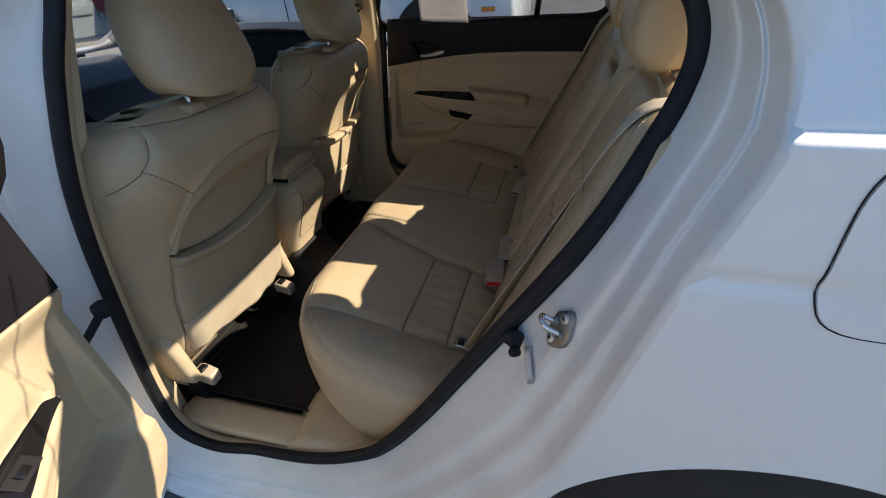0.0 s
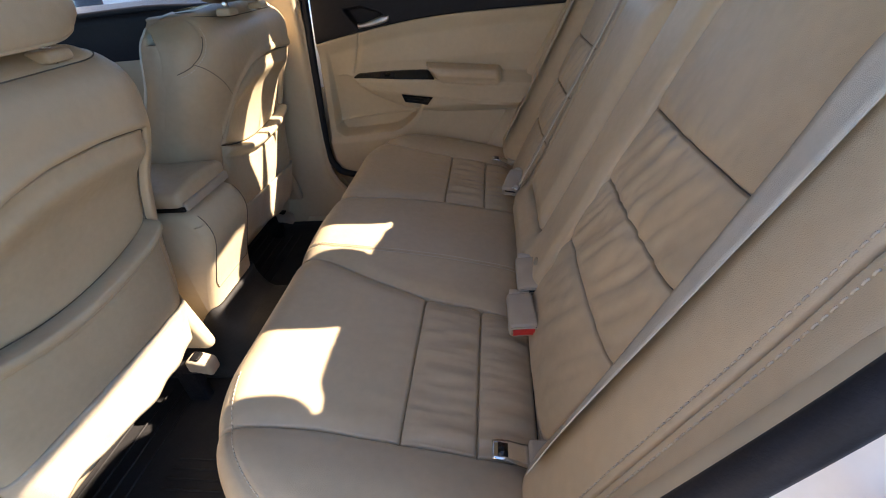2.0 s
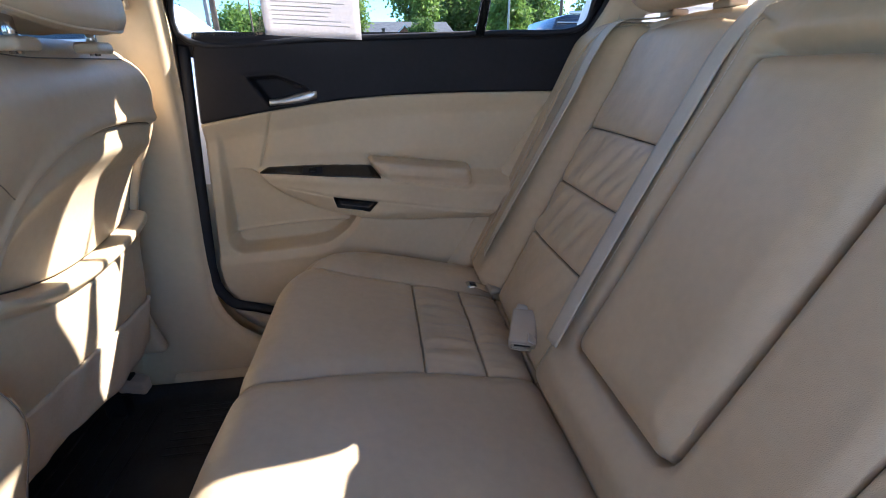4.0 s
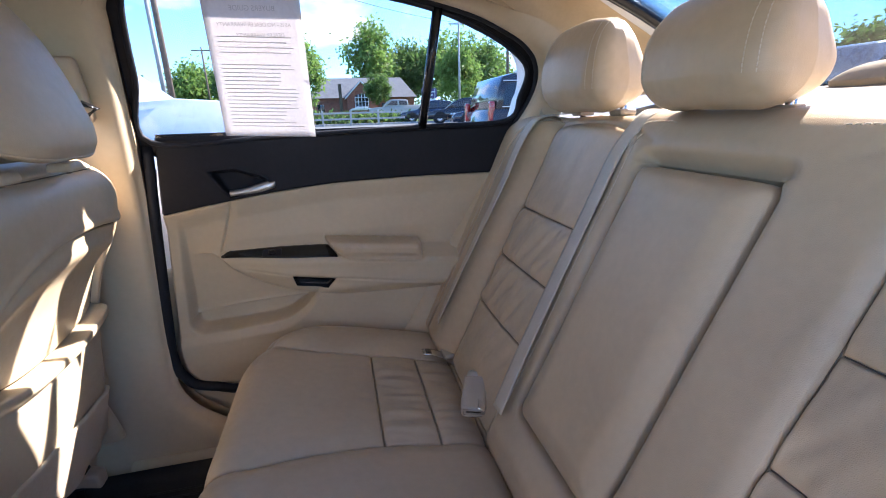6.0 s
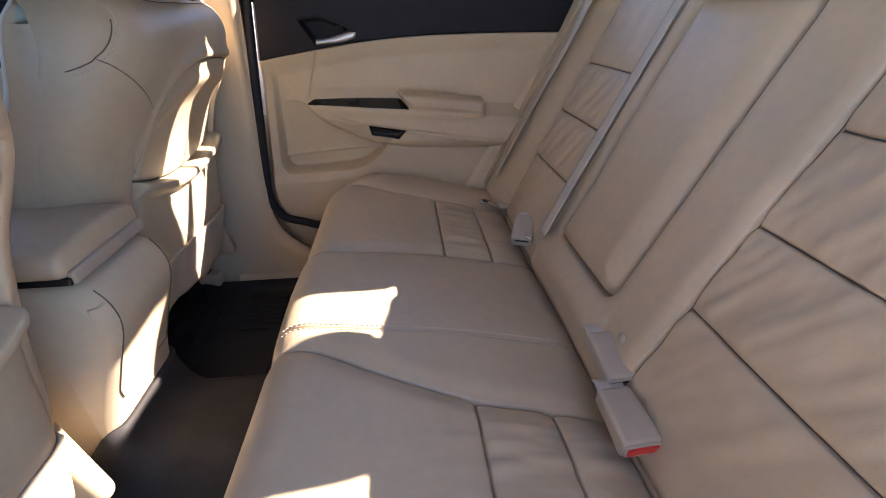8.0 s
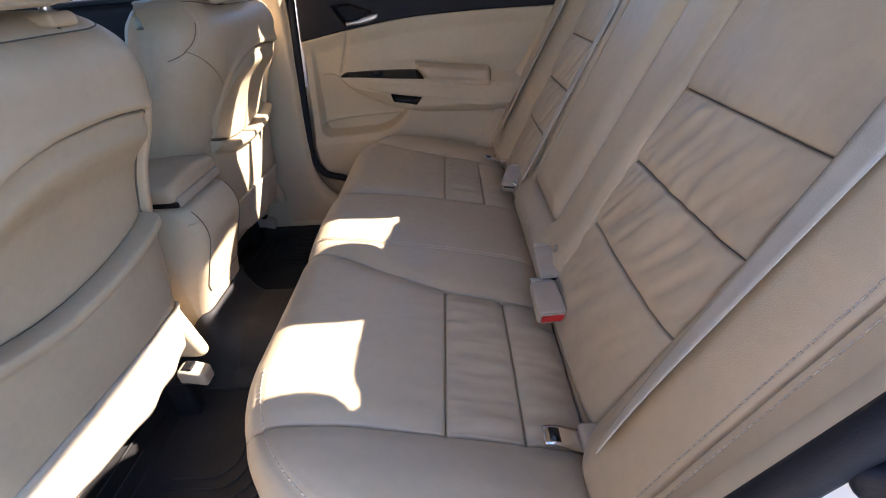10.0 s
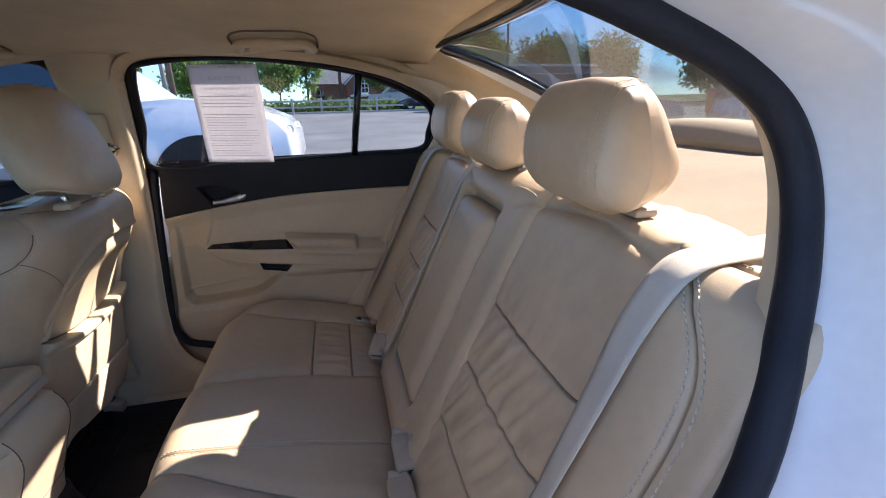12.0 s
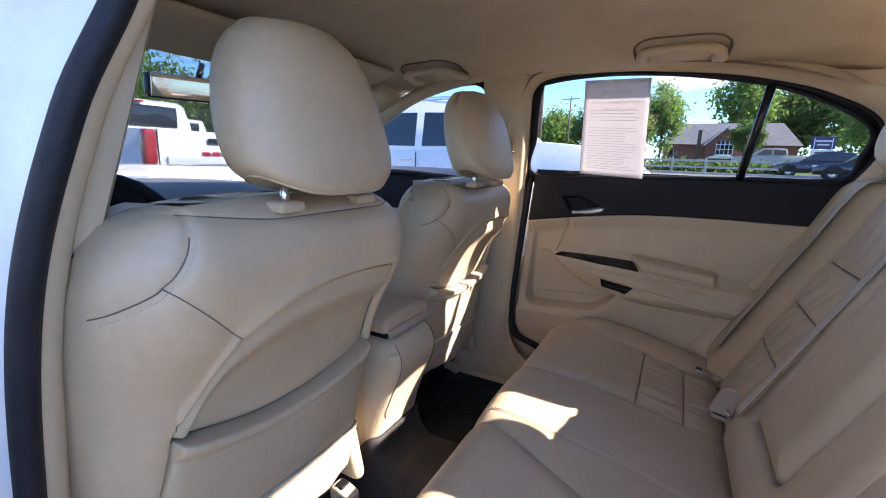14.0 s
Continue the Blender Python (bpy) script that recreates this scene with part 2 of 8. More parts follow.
def spline(keys, n=40, closed=False):
    """Catmull-Rom through key points."""
    k = np.array(keys, float)
    m = len(k)
    out = []
    segs = m if closed else m - 1
    for s in range(segs):
        p0, p1, p2, p3 = (k[(s - 1) % m], k[s], k[(s + 1) % m], k[(s + 2) % m]) if closed else (k[max(s - 1, 0)], k[s], k[s + 1], k[min(s + 2, m - 1)])
        for t in np.linspace(0, 1, max(2, n // segs), endpoint=False):
            out.append(0.5 * (2 * p1 + (p2 - p0) * t + (2 * p0 - 5 * p1 + 4 * p2 - p3) * t * t + (3 * p1 - p0 - 3 * p2 + p3) * t ** 3))
    if not closed:
        out.append(k[-1])
    return np.array(out)


def ribbon(points, width, side, thick=0.0016):
    """A flat strap along points; side: the direction of its width (one or per point)."""
    p, n = np.array(points, float), len(points)
    sd = np.array(side, float)
    if sd.ndim == 1:
        sd = np.tile(sd, (n, 1))
    d = np.gradient(p, axis=0)
    d /= np.linalg.norm(d, axis=1, keepdims=True)
    sd = sd - d * (sd * d).sum(1, keepdims=True)
    sd /= np.linalg.norm(sd, axis=1, keepdims=True)
    nr = np.cross(d, sd)
    verts, cols = [], 6
    for i in range(n):
        for k in range(cols):
            u = k / (cols - 1) - 0.5
            verts.append(p[i] + sd[i] * u * width + nr[i] * thick / 2)
        for k in range(cols - 1, -1, -1):
            u = k / (cols - 1) - 0.5
            verts.append(p[i] + sd[i] * u * width - nr[i] * thick / 2)
    c = cols * 2
    faces = [(i * c + k, i * c + (k + 1) % c, (i + 1) * c + (k + 1) % c, (i + 1) * c + k) for i in range(n - 1) for k in range(c)]
    faces += [tuple(range(c))[::-1], tuple((n - 1) * c + k for k in range(c))]
    return verts, faces


def split(verts, faces, region, names, mats, parent, labels=None):
    """Cuts one mesh along its seams into the panels of its cover, each a part."""
    labels = labels or {}
    v = np.array(verts, float)
    groups = {}
    for f in faces:
        groups.setdefault(region(v[list(f)].mean(0)), []).append(f)
    made = {}
    for key, fs in groups.items():
        used = sorted({i for f in fs for i in f})
        remap = {o: k for k, o in enumerate(used)}
        made[key] = part(names[key], v[used], [tuple(remap[i] for i in f) for f in fs], mats.get(key, mats[None]), parent, labels.get(key, ""))
    return made


def join(*pieces):
    """Several (verts, faces) of one part in one list."""
    verts, faces = [], []
    for v, f in pieces:
        o = len(verts)
        verts += [tuple(map(float, p)) for p in v]
        faces += [tuple(i + o for i in q) for q in f]
    return verts, faces


def stitches(points, normal, gap=0.0075, length=0.0052, r=0.0009):
    """A row of single thread stitches along a line, as one run of thread."""
    p = np.array(points, float)
    seg = np.linalg.norm(np.diff(p, axis=0), axis=1)
    s = np.concatenate(([0], np.cumsum(seg)))
    pieces = []
    nrm = np.array(normal, float)
    k = 0.0
    while k + length < s[-1]:
        a = np.array([np.interp(k, s, p[:, i]) for i in range(3)])
        b = np.array([np.interp(k + length, s, p[:, i]) for i in range(3)])
        pieces.append(tube([a, (a + b) / 2 + nrm * r * 0.9, b], r, 5))
        k += gap
    return join(*pieces)


# ---- the sedan: shell ----
def flange_y(z):
    """Half width of the door flanges, drawn in above the belt line."""
    z = np.asarray(z, float)
    return 0.717 - 0.33 * 0.06 * np.log1p(np.exp((z - 1.0) / 0.06))


def flange_at(x, z):
    """The flange's half width: drawn in further at the rear pillar, a little proud at the centre pillar."""
    return flange_y(z) - 0.030 * smoothstep(0.97, 1.20, z) * smoothstep(-0.15, 0.36, x) + 0.016 * smoothstep(-0.35, -0.48, x) * smoothstep(1.30, 1.15, z)


OPENING = [(-0.52, 0.235), (-0.36, 0.228), (-0.19, 0.25), (-0.05, 0.315), (0.03, 0.39), (0.12, 0.52), (0.20, 0.655), (0.28, 0.79), (0.38, 0.955),
           (0.442, 1.07), (0.471, 1.13), (0.482, 1.185), (0.468, 1.237), (0.43, 1.275), (0.37, 1.306), (0.27, 1.342), (0.09, 1.378), (-0.15, 1.394), (-0.36, 1.390),
           (-0.442, 1.345), (-0.468, 1.22), (-0.487, 1.1), (-0.510, 0.97), (-0.542, 0.8), (-0.575, 0.6), (-0.598, 0.42), (-0.59, 0.29)]
outline = spline(OPENING, 200, closed=True)
edge_d = np.roll(outline, -1, 0) - np.roll(outline, 1, 0)
edge_n = np.stack((edge_d[:, 1], -edge_d[:, 0]), 1)
edge_n /= np.linalg.norm(edge_n, axis=1, keepdims=True)
for _ in range(30):
    edge_n = (np.roll(edge_n, 1, 0) + np.roll(edge_n, -1, 0) + edge_n * 2)
    edge_n /= np.linalg.norm(edge_n, axis=1, keepdims=True)


outline = outline - edge_n * 0.018


def ring(d, dy, side):
    k = 1 - 0.72 * smoothstep(1.20, 1.33, outline[:, 1])      # the roof rail is slim
    p = outline + edge_n * (d * k if d > 0.03 else d + 0 * k)[:, None]
    y = (flange_at(outline[:, 0], outline[:, 1]) + (dy * k if dy > 0.01 else dy)) * side
    return np.stack((p[:, 0], y, p[:, 1]), 1)


def skin_y(z):
    """Half width of the outer skin."""
    z = np.asarray(z, float)
    return 0.862 - 0.016 * smoothstep(1.148, 1.158, z) - 0.006 * np.exp(-((z - 1.02) / 0.012) ** 2) - 0.004 * smoothstep(1.02, 1.15, z) - 0.52 * np.maximum(0, z - 1.16) - 0.10 * np.maximum(0, 0.55 - z)


def loft(rings, closed=True):
    n, m = len(rings), len(rings[0])
    verts = np.concatenate(rings)
    faces = [(i * m + k, i * m + (k + 1) % m, (i + 1) * m + (k + 1) % m, (i + 1) * m + k) for i in range(n - 1) for k in range(m if closed else m - 1)]
    return verts, faces


ARCH = (0.66, 0.40, 0.36)
JAMB_OUT = [(0.05, 0.134), (0.35, 0.14), (0.60, 0.155), (0.70, 0.158), (0.85, 0.118), (0.95, 0.080), (1.02, 0.058), (1.10, 0.042), (1.17, 0.034), (1.25, 0.030), (1.40, 0.034)]


def jamb_out():
    """Width of the jamb all round: broad at the foot, slim along the roof."""
    rear = smoothstep(-0.05, 0.10, outline[:, 0])
    wide = lerp_curve(JAMB_OUT, outline[:, 1])
    front = 0.134 * (1 - 0.72 * smoothstep(1.20, 1.33, outline[:, 1]))
    return wide * rear + front * (1 - rear)


def jamb_ring(t, side):
    """Ring at t from the seal (0) to the outer edge (1)."""
    d = 0.006 + (jamb_out() - 0.006) * t
    k = smoothstep(1.26, 1.34, outline[:, 1])
    p = outline + edge_n * d[:, None]
    ya = flange_at(outline[:, 0], outline[:, 1]) - 0.012
    yb = skin_y(p[:, 1]) * (1 - k) + (flange_at(outline[:, 0], outline[:, 1]) + 0.042) * k
    s_ = lerp_curve([(0, 0), (0.18, 0.08), (0.36, 0.22), (0.50, 0.42), (0.56, 0.46), (0.66, 0.49), (0.71, 0.58), (0.76, 0.70), (0.90, 0.76), (0.95, 0.88), (1.0, 1.0)], np.array([t]))[0]
    return np.stack((p[:, 0], (ya + (yb - ya) * s_) * side, p[:, 1]), 1)


def roof_edge(x):
    return lerp_curve([(0.2, 1.385), (0.45, 1.375), (0.62, 1.31), (0.85, 1.205), (1.05, 1.135), (1.2, 1.105), (1.76, 1.085)], x)


car = thing("sedan_body", "white sedan body shell with dusty door jamb", "car body", kind="structure")
for side in (-1, 1):
    part_rings = [jamb_ring(t, side) for t in (0, 0.1, 0.2, 0.3, 0.36, 0.42, 0.46, 0.5, 0.53, 0.56, 0.61, 0.66, 0.685, 0.71, 0.735, 0.76, 0.80, 0.86, 0.90, 0.925, 0.95, 0.975, 1.0)]
    flange = part_rings[-1] + np.stack((edge_n[:, 0] * 0.035, 0 * edge_n[:, 0] - 0.004 * side, edge_n[:, 1] * 0.035), 1)
    jamb_part = loft(part_rings + [flange])
    # quarter panel behind the door, with its creases and the wheel arch cut out
    edge_pts = part_rings[-1]
    rear = edge_pts[(edge_pts[:, 0] > -0.06)]
    rear = rear[np.argsort(rear[:, 2])]
    keep = [0]
    for i_ in range(1, len(rear)):
        if rear[i_, 2] > rear[keep[-1], 2] + 1e-4:
            keep.append(i_)
    rear = rear[keep]
    zs_ = sorted(set([round(float(q), 4) for q in np.concatenate((np.linspace(0.06, 0.98, 60), np.linspace(0.98, 1.06, 22), np.linspace(1.06, 1.145, 10), np.linspace(1.146, 1.162, 10), np.linspace(1.17, 1.385, 22)))]))
    nxs, vs_ = 70, []
    for z in zs_:
        e_ = float(np.interp(z, rear[:, 2], rear[:, 0])) + 0.0005
        top_x = 1.75 if z < 1.086 else float(np.interp(-z, [-float(roof_edge(np.array([a]))[0]) for a in np.linspace(0.2, 1.75, 80)], np.linspace(0.2, 1.75, 80)))
        for u in np.linspace(0, 1, nxs):
            x = e_ + (max(top_x, e_ + 0.01) - e_) * u ** 1.4
            rim_ = 0.012 * math.exp(-u * 60)
            vs_.append([x, (float(skin_y(z)) - rim_ * 0.25) * side, z])
    vs_ = np.array(vs_)
    dx_, dz_ = vs_[:, 0] - ARCH[0], vs_[:, 2] - ARCH[1]
    rr_ = np.sqrt(dx_ ** 2 + dz_ ** 2)
    snap = (rr_ < ARCH[2]) & (rr_ > ARCH[2] - 0.022)
    vs_[snap, 0], vs_[snap, 2] = ARCH[0] + dx_[snap] / rr_[snap] * ARCH[2], ARCH[1] + dz_[snap] / rr_[snap] * ARCH[2]
    inside_ = rr_ <= ARCH[2] - 0.022
    skin_part = (vs_, [q for q in quads(len(zs_), nxs, flip=side > 0) if not any(inside_[i_] for i_ in q)])
    lip_ = [(ARCH[0] + ARCH[2] * math.cos(a), (float(skin_y(ARCH[1] + ARCH[2] * math.sin(a))) - 0.004) * side, ARCH[1] + ARCH[2] * math.sin(a)) for a in np.linspace(-0.3, math.pi + 0.4, 60)]
    part("arch_lip", *tube(lip_, 0.005, 8, up=(0, 1, 0)), WHITE, car, "white wheel arch lip")
    part("door_jamb", *jamb_part, JAMBWHITE, car, "dusty white painted door jamb")
    part("quarter_panel", *skin_part, WHITE, car, "white pearl quarter panel")
    # weather strip: a soft bulb with a thin lip beside it
    bulb = np.stack((outline[:, 0] + edge_n[:, 0] * 0.004, (flange_at(outline[:, 0], outline[:, 1]) + 0.002) * side, outline[:, 1] + edge_n[:, 1] * 0.004), 1)
    part("weather_strip", *tube(bulb, 0.0135 if side < 0 else 0.009, 12, closed=True, squash=1.0, up=(0, 1, 0)), RUBBER, car, "black rubber door seal")
    lipc = np.stack((outline[:, 0] + edge_n[:, 0] * 0.0185, (flange_at(outline[:, 0], outline[:, 1]) + 0.0) * side, outline[:, 1] + edge_n[:, 1] * 0.0185), 1)
    part("seal_lip", *tube(lipc, 0.006 if side < 0 else 0.003, 8, closed=True, up=(0, 1, 0)), RUBBER, car)
    # beige trim inside the seal: pillar, sill and seat side
    inner = [ring(0.004, -0.002, side), ring(0.002, -0.006, side), ring(0.002, -0.014, side), ring(0.008, -0.03, side), ring(0.029, -0.042, side), ring(0.075, -0.050, side)]
    part("opening_trim", *loft(inner), TRIM, car, "beige moulded trim round the door opening")


def sheet(func, us, vs):
    verts = [func(u, v) for u in us for v in vs]
    return verts, quads(len(us), len(vs))


def slab(func, us, vs, off):
    """A sheet with thickness: func gives its face, off shifts the back."""
    a = [func(u, v) for u in us for v in vs]
    b = [tuple(np.array(p) + np.array(off)) for p in a]
    nu, nv = len(us), len(vs)
    n = nu * nv
    f = quads(nu, nv) + quads(nu, nv, start=n, flip=True)
    loop = [i * nv for i in range(nu)] + [(nu - 1) * nv + j for j in range(1, nv)] + [i * nv + nv - 1 for i in range(nu - 2, -1, -1)] + [j for j in range(nv - 2, 0, -1)]
    f += [(loop[k], loop[(k + 1) % len(loop)], loop[(k + 1) % len(loop)] + n, loop[k] + n)[::-1] for k in range(len(loop))]
    return a + b, f


# roof and headliner
def roof_z(x, y):
    return 1.442 - 0.056 * (abs(y) / 0.56) ** 2.7 - 0.030 * max(0, -(x + 0.25) / 0.75) ** 2 - 0.02 * max(0, (x - 0.05) / 0.37) ** 2


HX0, HX1 = -1.02, 0.425
v, f = slab(lambda u, w: (HX0 + (HX1 - HX0) * u + (0.045 * (1 - w * w) if u > 0.98 else 0), 0.60 * w, roof_z(HX0 + (HX1 - HX0) * u, 0.60 * w)),
            np.linspace(0, 1, 40), np.linspace(-1, 1, 40), (0, 0, 0.012))
structure("ceiling", v, f, HEADLINER, "beige woven cloth headliner of the car")
v, f = slab(lambda u, w: (-1.08 + 1.52 * u, 0.64 * w, roof_z(-1.08 + 1.52 * u, 0.58 * w) + 0.034), np.linspace(0, 1, 30), np.linspace(-1, 1, 30), (0, 0, 0.008))
part("roof_panel", v, f, WHITE, car, "white painted roof panel")


def pillar(name, foot, top, wide_foot, wide_top, thick, mat, label, bulge=0.012, parent=None, n=16):
    """An upright trim shell between two points; wide: vectors across it."""
    foot, top, a, b = map(np.array, (foot, top, wide_foot, wide_top))
    th = np.array(thick)
    verts = []
    cols = 12
    for i in range(n):
        t = i / (n - 1)
        c, w = foot * (1 - t) + top * t, a * (1 - t) + b * t
        for k in range(cols):
            u = 2 * k / (cols - 1) - 1
            verts.append(c + w * u + th * (bulge * (1 - u ** 4)) / np.linalg.norm(th))
    m = len(verts)
    verts += [p - th for p in verts]
    f = quads(n, cols) + quads(n, cols, start=m, flip=True)
    loop = [i * cols for i in range(n)] + [(n - 1) * cols + j for j in range(1, cols)] + [i * cols + cols - 1 for i in range(n - 2, -1, -1)] + list(range(cols - 2, 0, -1))
    f += [(loop[k], loop[(k + 1) % len(loop)], loop[(k + 1) % len(loop)] + m, loop[k] + m) for k in range(len(loop))]
    return part(name, verts, f, mat, parent or car, label)


for s in (-1, 1):
    # B pillar: broad at the sill, narrow under the roof
    if s < 0:
        pillar("b_pillar_upper", (-0.595, 0.672 * s, 0.925), (-0.526, 0.565 * s, 1.40), (0.062, 0, 0), (0.086, 0.0, 0), (0, -0.035 * s, 0), TRIM, "beige upper centre pillar trim", bulge=0.016)
        pillar("b_pillar_lower", (-0.72, 0.672 * s, 0.26), (-0.605, 0.672 * s, 0.93), (0.07, 0, 0), (0.055, 0, 0), (0, -0.035 * s, 0), TRIM, "beige lower centre pillar trim", bulge=0.016)
    else:
        rows_ = []
        for z in np.linspace(0.24, 1.405, 60):
            e_ = np.array([z])
            xl = float(lerp_curve([(0.24, -0.73), (0.5, -0.69), (0.93, -0.597), (1.15, -0.592), (1.40, -0.602)], e_)[0])
            xr = float(lerp_curve([(0.24, -0.335), (0.29, -0.350), (0.335, -0.395), (0.38, -0.452), (0.43, -0.484), (0.55, -0.492), (0.75, -0.482), (0.93, -0.472), (1.15, -0.452), (1.32, -0.435), (1.40, -0.422)], e_)[0])
            yc_ = float(lerp_curve([(0.24, 0.655), (0.45, 0.664), (0.90, 0.668), (1.0, 0.655), (1.15, 0.622), (1.40, 0.563)], e_)[0])
            rows_.append([(xl + (xr - xl) * k, yc_ - 0.016 * (1 - (2 * k - 1) ** 6) + 0.020 * float(smoothstep(0.93, 1.0, k)), z) for k in np.linspace(0, 1, 22)])
        n_ = 60 * 22
        vv = [q for r_ in rows_ for q in r_]
        vv += [(q[0], q[1] + 0.035, q[2]) for q in vv]
        edge_ = [i * 22 for i in range(60)] + [59 * 22 + j for j in range(1, 22)] + [i * 22 + 21 for i in range(58, -1, -1)] + list(range(20, 0, -1))
        ff = quads(60, 22) + quads(60, 22, start=n_, flip=True) + [(edge_[k], edge_[(k + 1) % len(edge_)], edge_[(k + 1) % len(edge_)] + n_, edge_[k] + n_) for k in range(len(edge_))]
        part("b_pillar_trim", vv, ff, TRIM, car, "beige centre pillar trim, flared at the foot")
    # roof rail over the doors
    rail = spline([(-1.10, 0.60 * s, 1.22), (-0.85, 0.582 * s, 1.345), (-0.5, 0.568 * s, 1.405), (-0.1, 0.568 * s, 1.410), (0.22, 0.590 * s, 1.380), (0.40, 0.628 * s, 1.318)], 40)
    part("roof_rail_trim", *tube(rail, 0.028, 12, squash=0.8), HEADLINER, car, "beige roof rail trim")
    # C pillar: from roof down to the parcel shelf
    rows = []
    for t in np.linspace(0, 1, 24):
        a = np.array((0.40 + 0.02 * t, (0.605 + 0.02 * t) * s, 1.345 - 0.24 * t))
        front = np.array((lerp_curve([(0, 0.30), (0.35, 0.44), (0.7, 0.485), (1, 0.47)], np.array([t]))[0], 0.61 * s, 1.355 - 0.255 * t))
        back = np.array((0.425 + 0.60 * t, (0.485 + 0.075 * t) * s, 1.392 - 0.265 * t))
        rows.append([front * (1 - k) + back * k + np.array((0, 0.028 * s * math.sin(math.pi * k), 0.03 * math.sin(math.pi * k))) for k in np.linspace(0, 1, 16)])
    verts = [p for r_ in rows for p in r_]
    part("c_pillar_trim", verts, quads(24, 16), HEADLINER, car, "beige rear roof pillar trim")
    outer = [np.array(p) + np.array((0.02, 0.05 * s, 0.035)) for p in verts]
    part("c_pillar_skin", outer, quads(24, 16), WHITE, car, "white rear roof pillar")
    # A pillar
    ap = spline([(-0.96, 0.570 * s, 1.372), (-1.25, 0.615 * s, 1.248), (-1.62, 0.68 * s, 1.02)], 16)
    part("a_pillar_trim", *tube(ap, 0.078, 14, squash=0.8), TRIM, car, "beige windscreen pillar trim")

# parcel shelf with its raised lamp housing
SHELF = material("beige_shelf_cloth", (0.30, 0.255, 0.19), 0.9, vary=0.06, scale=8, grain=0.5, grain_scale=1500, spec=0.1)
housing = thing("brake_lamp_housing", "beige raised brake lamp housing on the parcel shelf", "lamp housing", at=(1.0, 0, 1.14))
v, f = rounded_box(0.17, 0.50, 0.085, 0.04, 8, at=(0.985, 0.02, 1.150), shape=lambda q: np.stack((q[:, 0] + 0.5 * np.maximum(0, q[:, 2]), q[:, 1] * (1 - 1.6 * np.maximum(0, q[:, 2])), q[:, 2] * (1 - 0.35 * (q[:, 1] / 0.25) ** 2)), 1))
part("cover", v, f, SHELF, housing)
v, f = slab(lambda u, w: (0.50 + 0.62 * u, (0.60 - 0.04 * u) * w, 1.075 + 0.065 * smoothstep(0.0, 0.9, u) + 0.012 * math.sin(3.1 * u)), np.linspace(0, 1, 20), np.linspace(-1, 1, 24), (0, 0, -0.03))
structure("parcel_shelf", v, f, SHELF, "beige cloth rear parcel shelf in sunlight")

# floor, tunnel, sills
v, f = slab(lambda u, w: (-1.7 + 1.75 * u, 0.66 * w, 0.225 + 0.12 * math.exp(-(w * 0.66 / 0.14) ** 4) * (1 if u < 2 else 0)), np.linspace(0, 1, 30), np.linspace(-1, 1, 60), (0, 0, -0.05))
structure("floor", v, f, CARPET, "dark carpeted car floor with a centre tunnel")
for s in (-1, 1):
    v, f = slab(lambda u, w: (-0.62 + 0.82 * u, s * (0.70 - 0.105 * w), 0.268 + 0.006 * math.sin(math.pi * min(1, w * 1.3)) - 0.03 * max(0, w - 0.75) * 4 + 0.04 * smoothstep(0.75, 1.0, u)),
                np.linspace(0, 1, 24), np.linspace(0, 1, 12), (0, 0, -0.03))
    part("sill_trim", v, f, TRIM, car, "beige scuffed door sill trim")

# glazing
v, f = slab(lambda u, w: (0.425 + 0.045 * (1 - w * w) * (1 - u) + 0.62 * u + 0.06 * (1 - w * w) * u, (0.50 + 0.085 * u) * w, 1.405 - 0.265 * u + 0.03 * math.sin(math.pi * u)), np.linspace(0, 1, 16), np.linspace(-1, 1, 16), (0.002, 0, 0.004))
rear_glass = tagged(put("window_1", mesh("rear_window", v, f, REARGLASS)), "hazy curved rear window of the sedan", "window", kind="structure")
rear_glass.visible_shadow = False
border = [(0.425 + 0.045 * (1 - w * w), 0.50 * w, 1.402) for w in np.linspace(-1, 1, 20)] + [(0.425 + 0.62 * u, 0.50 + 0.085 * u, 1.402 - 0.265 * u + 0.03 * math.sin(math.pi * u)) for u in np.linspace(0.06, 1, 14)]
border += [(1.045 + 0.06 * (1 - w * w), 0.585 * w, 1.137) for w in np.linspace(1, -1, 20)][1:] + [(0.425 + 0.62 * u, -0.50 - 0.085 * u, 1.402 - 0.265 * u + 0.03 * math.sin(math.pi * u)) for u in np.linspace(0.94, 0.06, 14)]
part("glass_edge", *tube(border, 0.014, 8, closed=True), GLOSSBLACK, rear_glass, "black printed glass edge")
v, f = slab(lambda u, w: (-1.05 - 0.85 * u - 0.06 * (1 - w * w), (0.56 + 0.10 * u) * w, 1.365 - 0.37 * u), np.linspace(0, 1, 12), np.linspace(-1, 1, 12), (-0.002, 0, 0.004))
wind = tagged(put("window_2", mesh("windscreen", v, f, GLASS)), "sloping clear windscreen of the sedan", "window", kind="structure")
wind.visible_shadow = False

front_header = [(-1.035 - 0.05 * (1 - w * w), 0.575 * w, 1.398 - 0.035 * abs(w) ** 2.5) for w in np.linspace(-1, 1, 24)]
part("front_header_trim", *tube(front_header, 0.034, 10), HEADLINER, car, "beige cloth edge over the windscreen")
header = [(0.418 + 0.045 * (1 - w * w), 0.53 * w, 1.424 - 0.010 * abs(w) ** 3) for w in np.linspace(-1, 1, 24)]
part("rear_header_trim", *tube(header, 0.021, 10), HEADLINER, car, "beige cloth edge over the rear window")

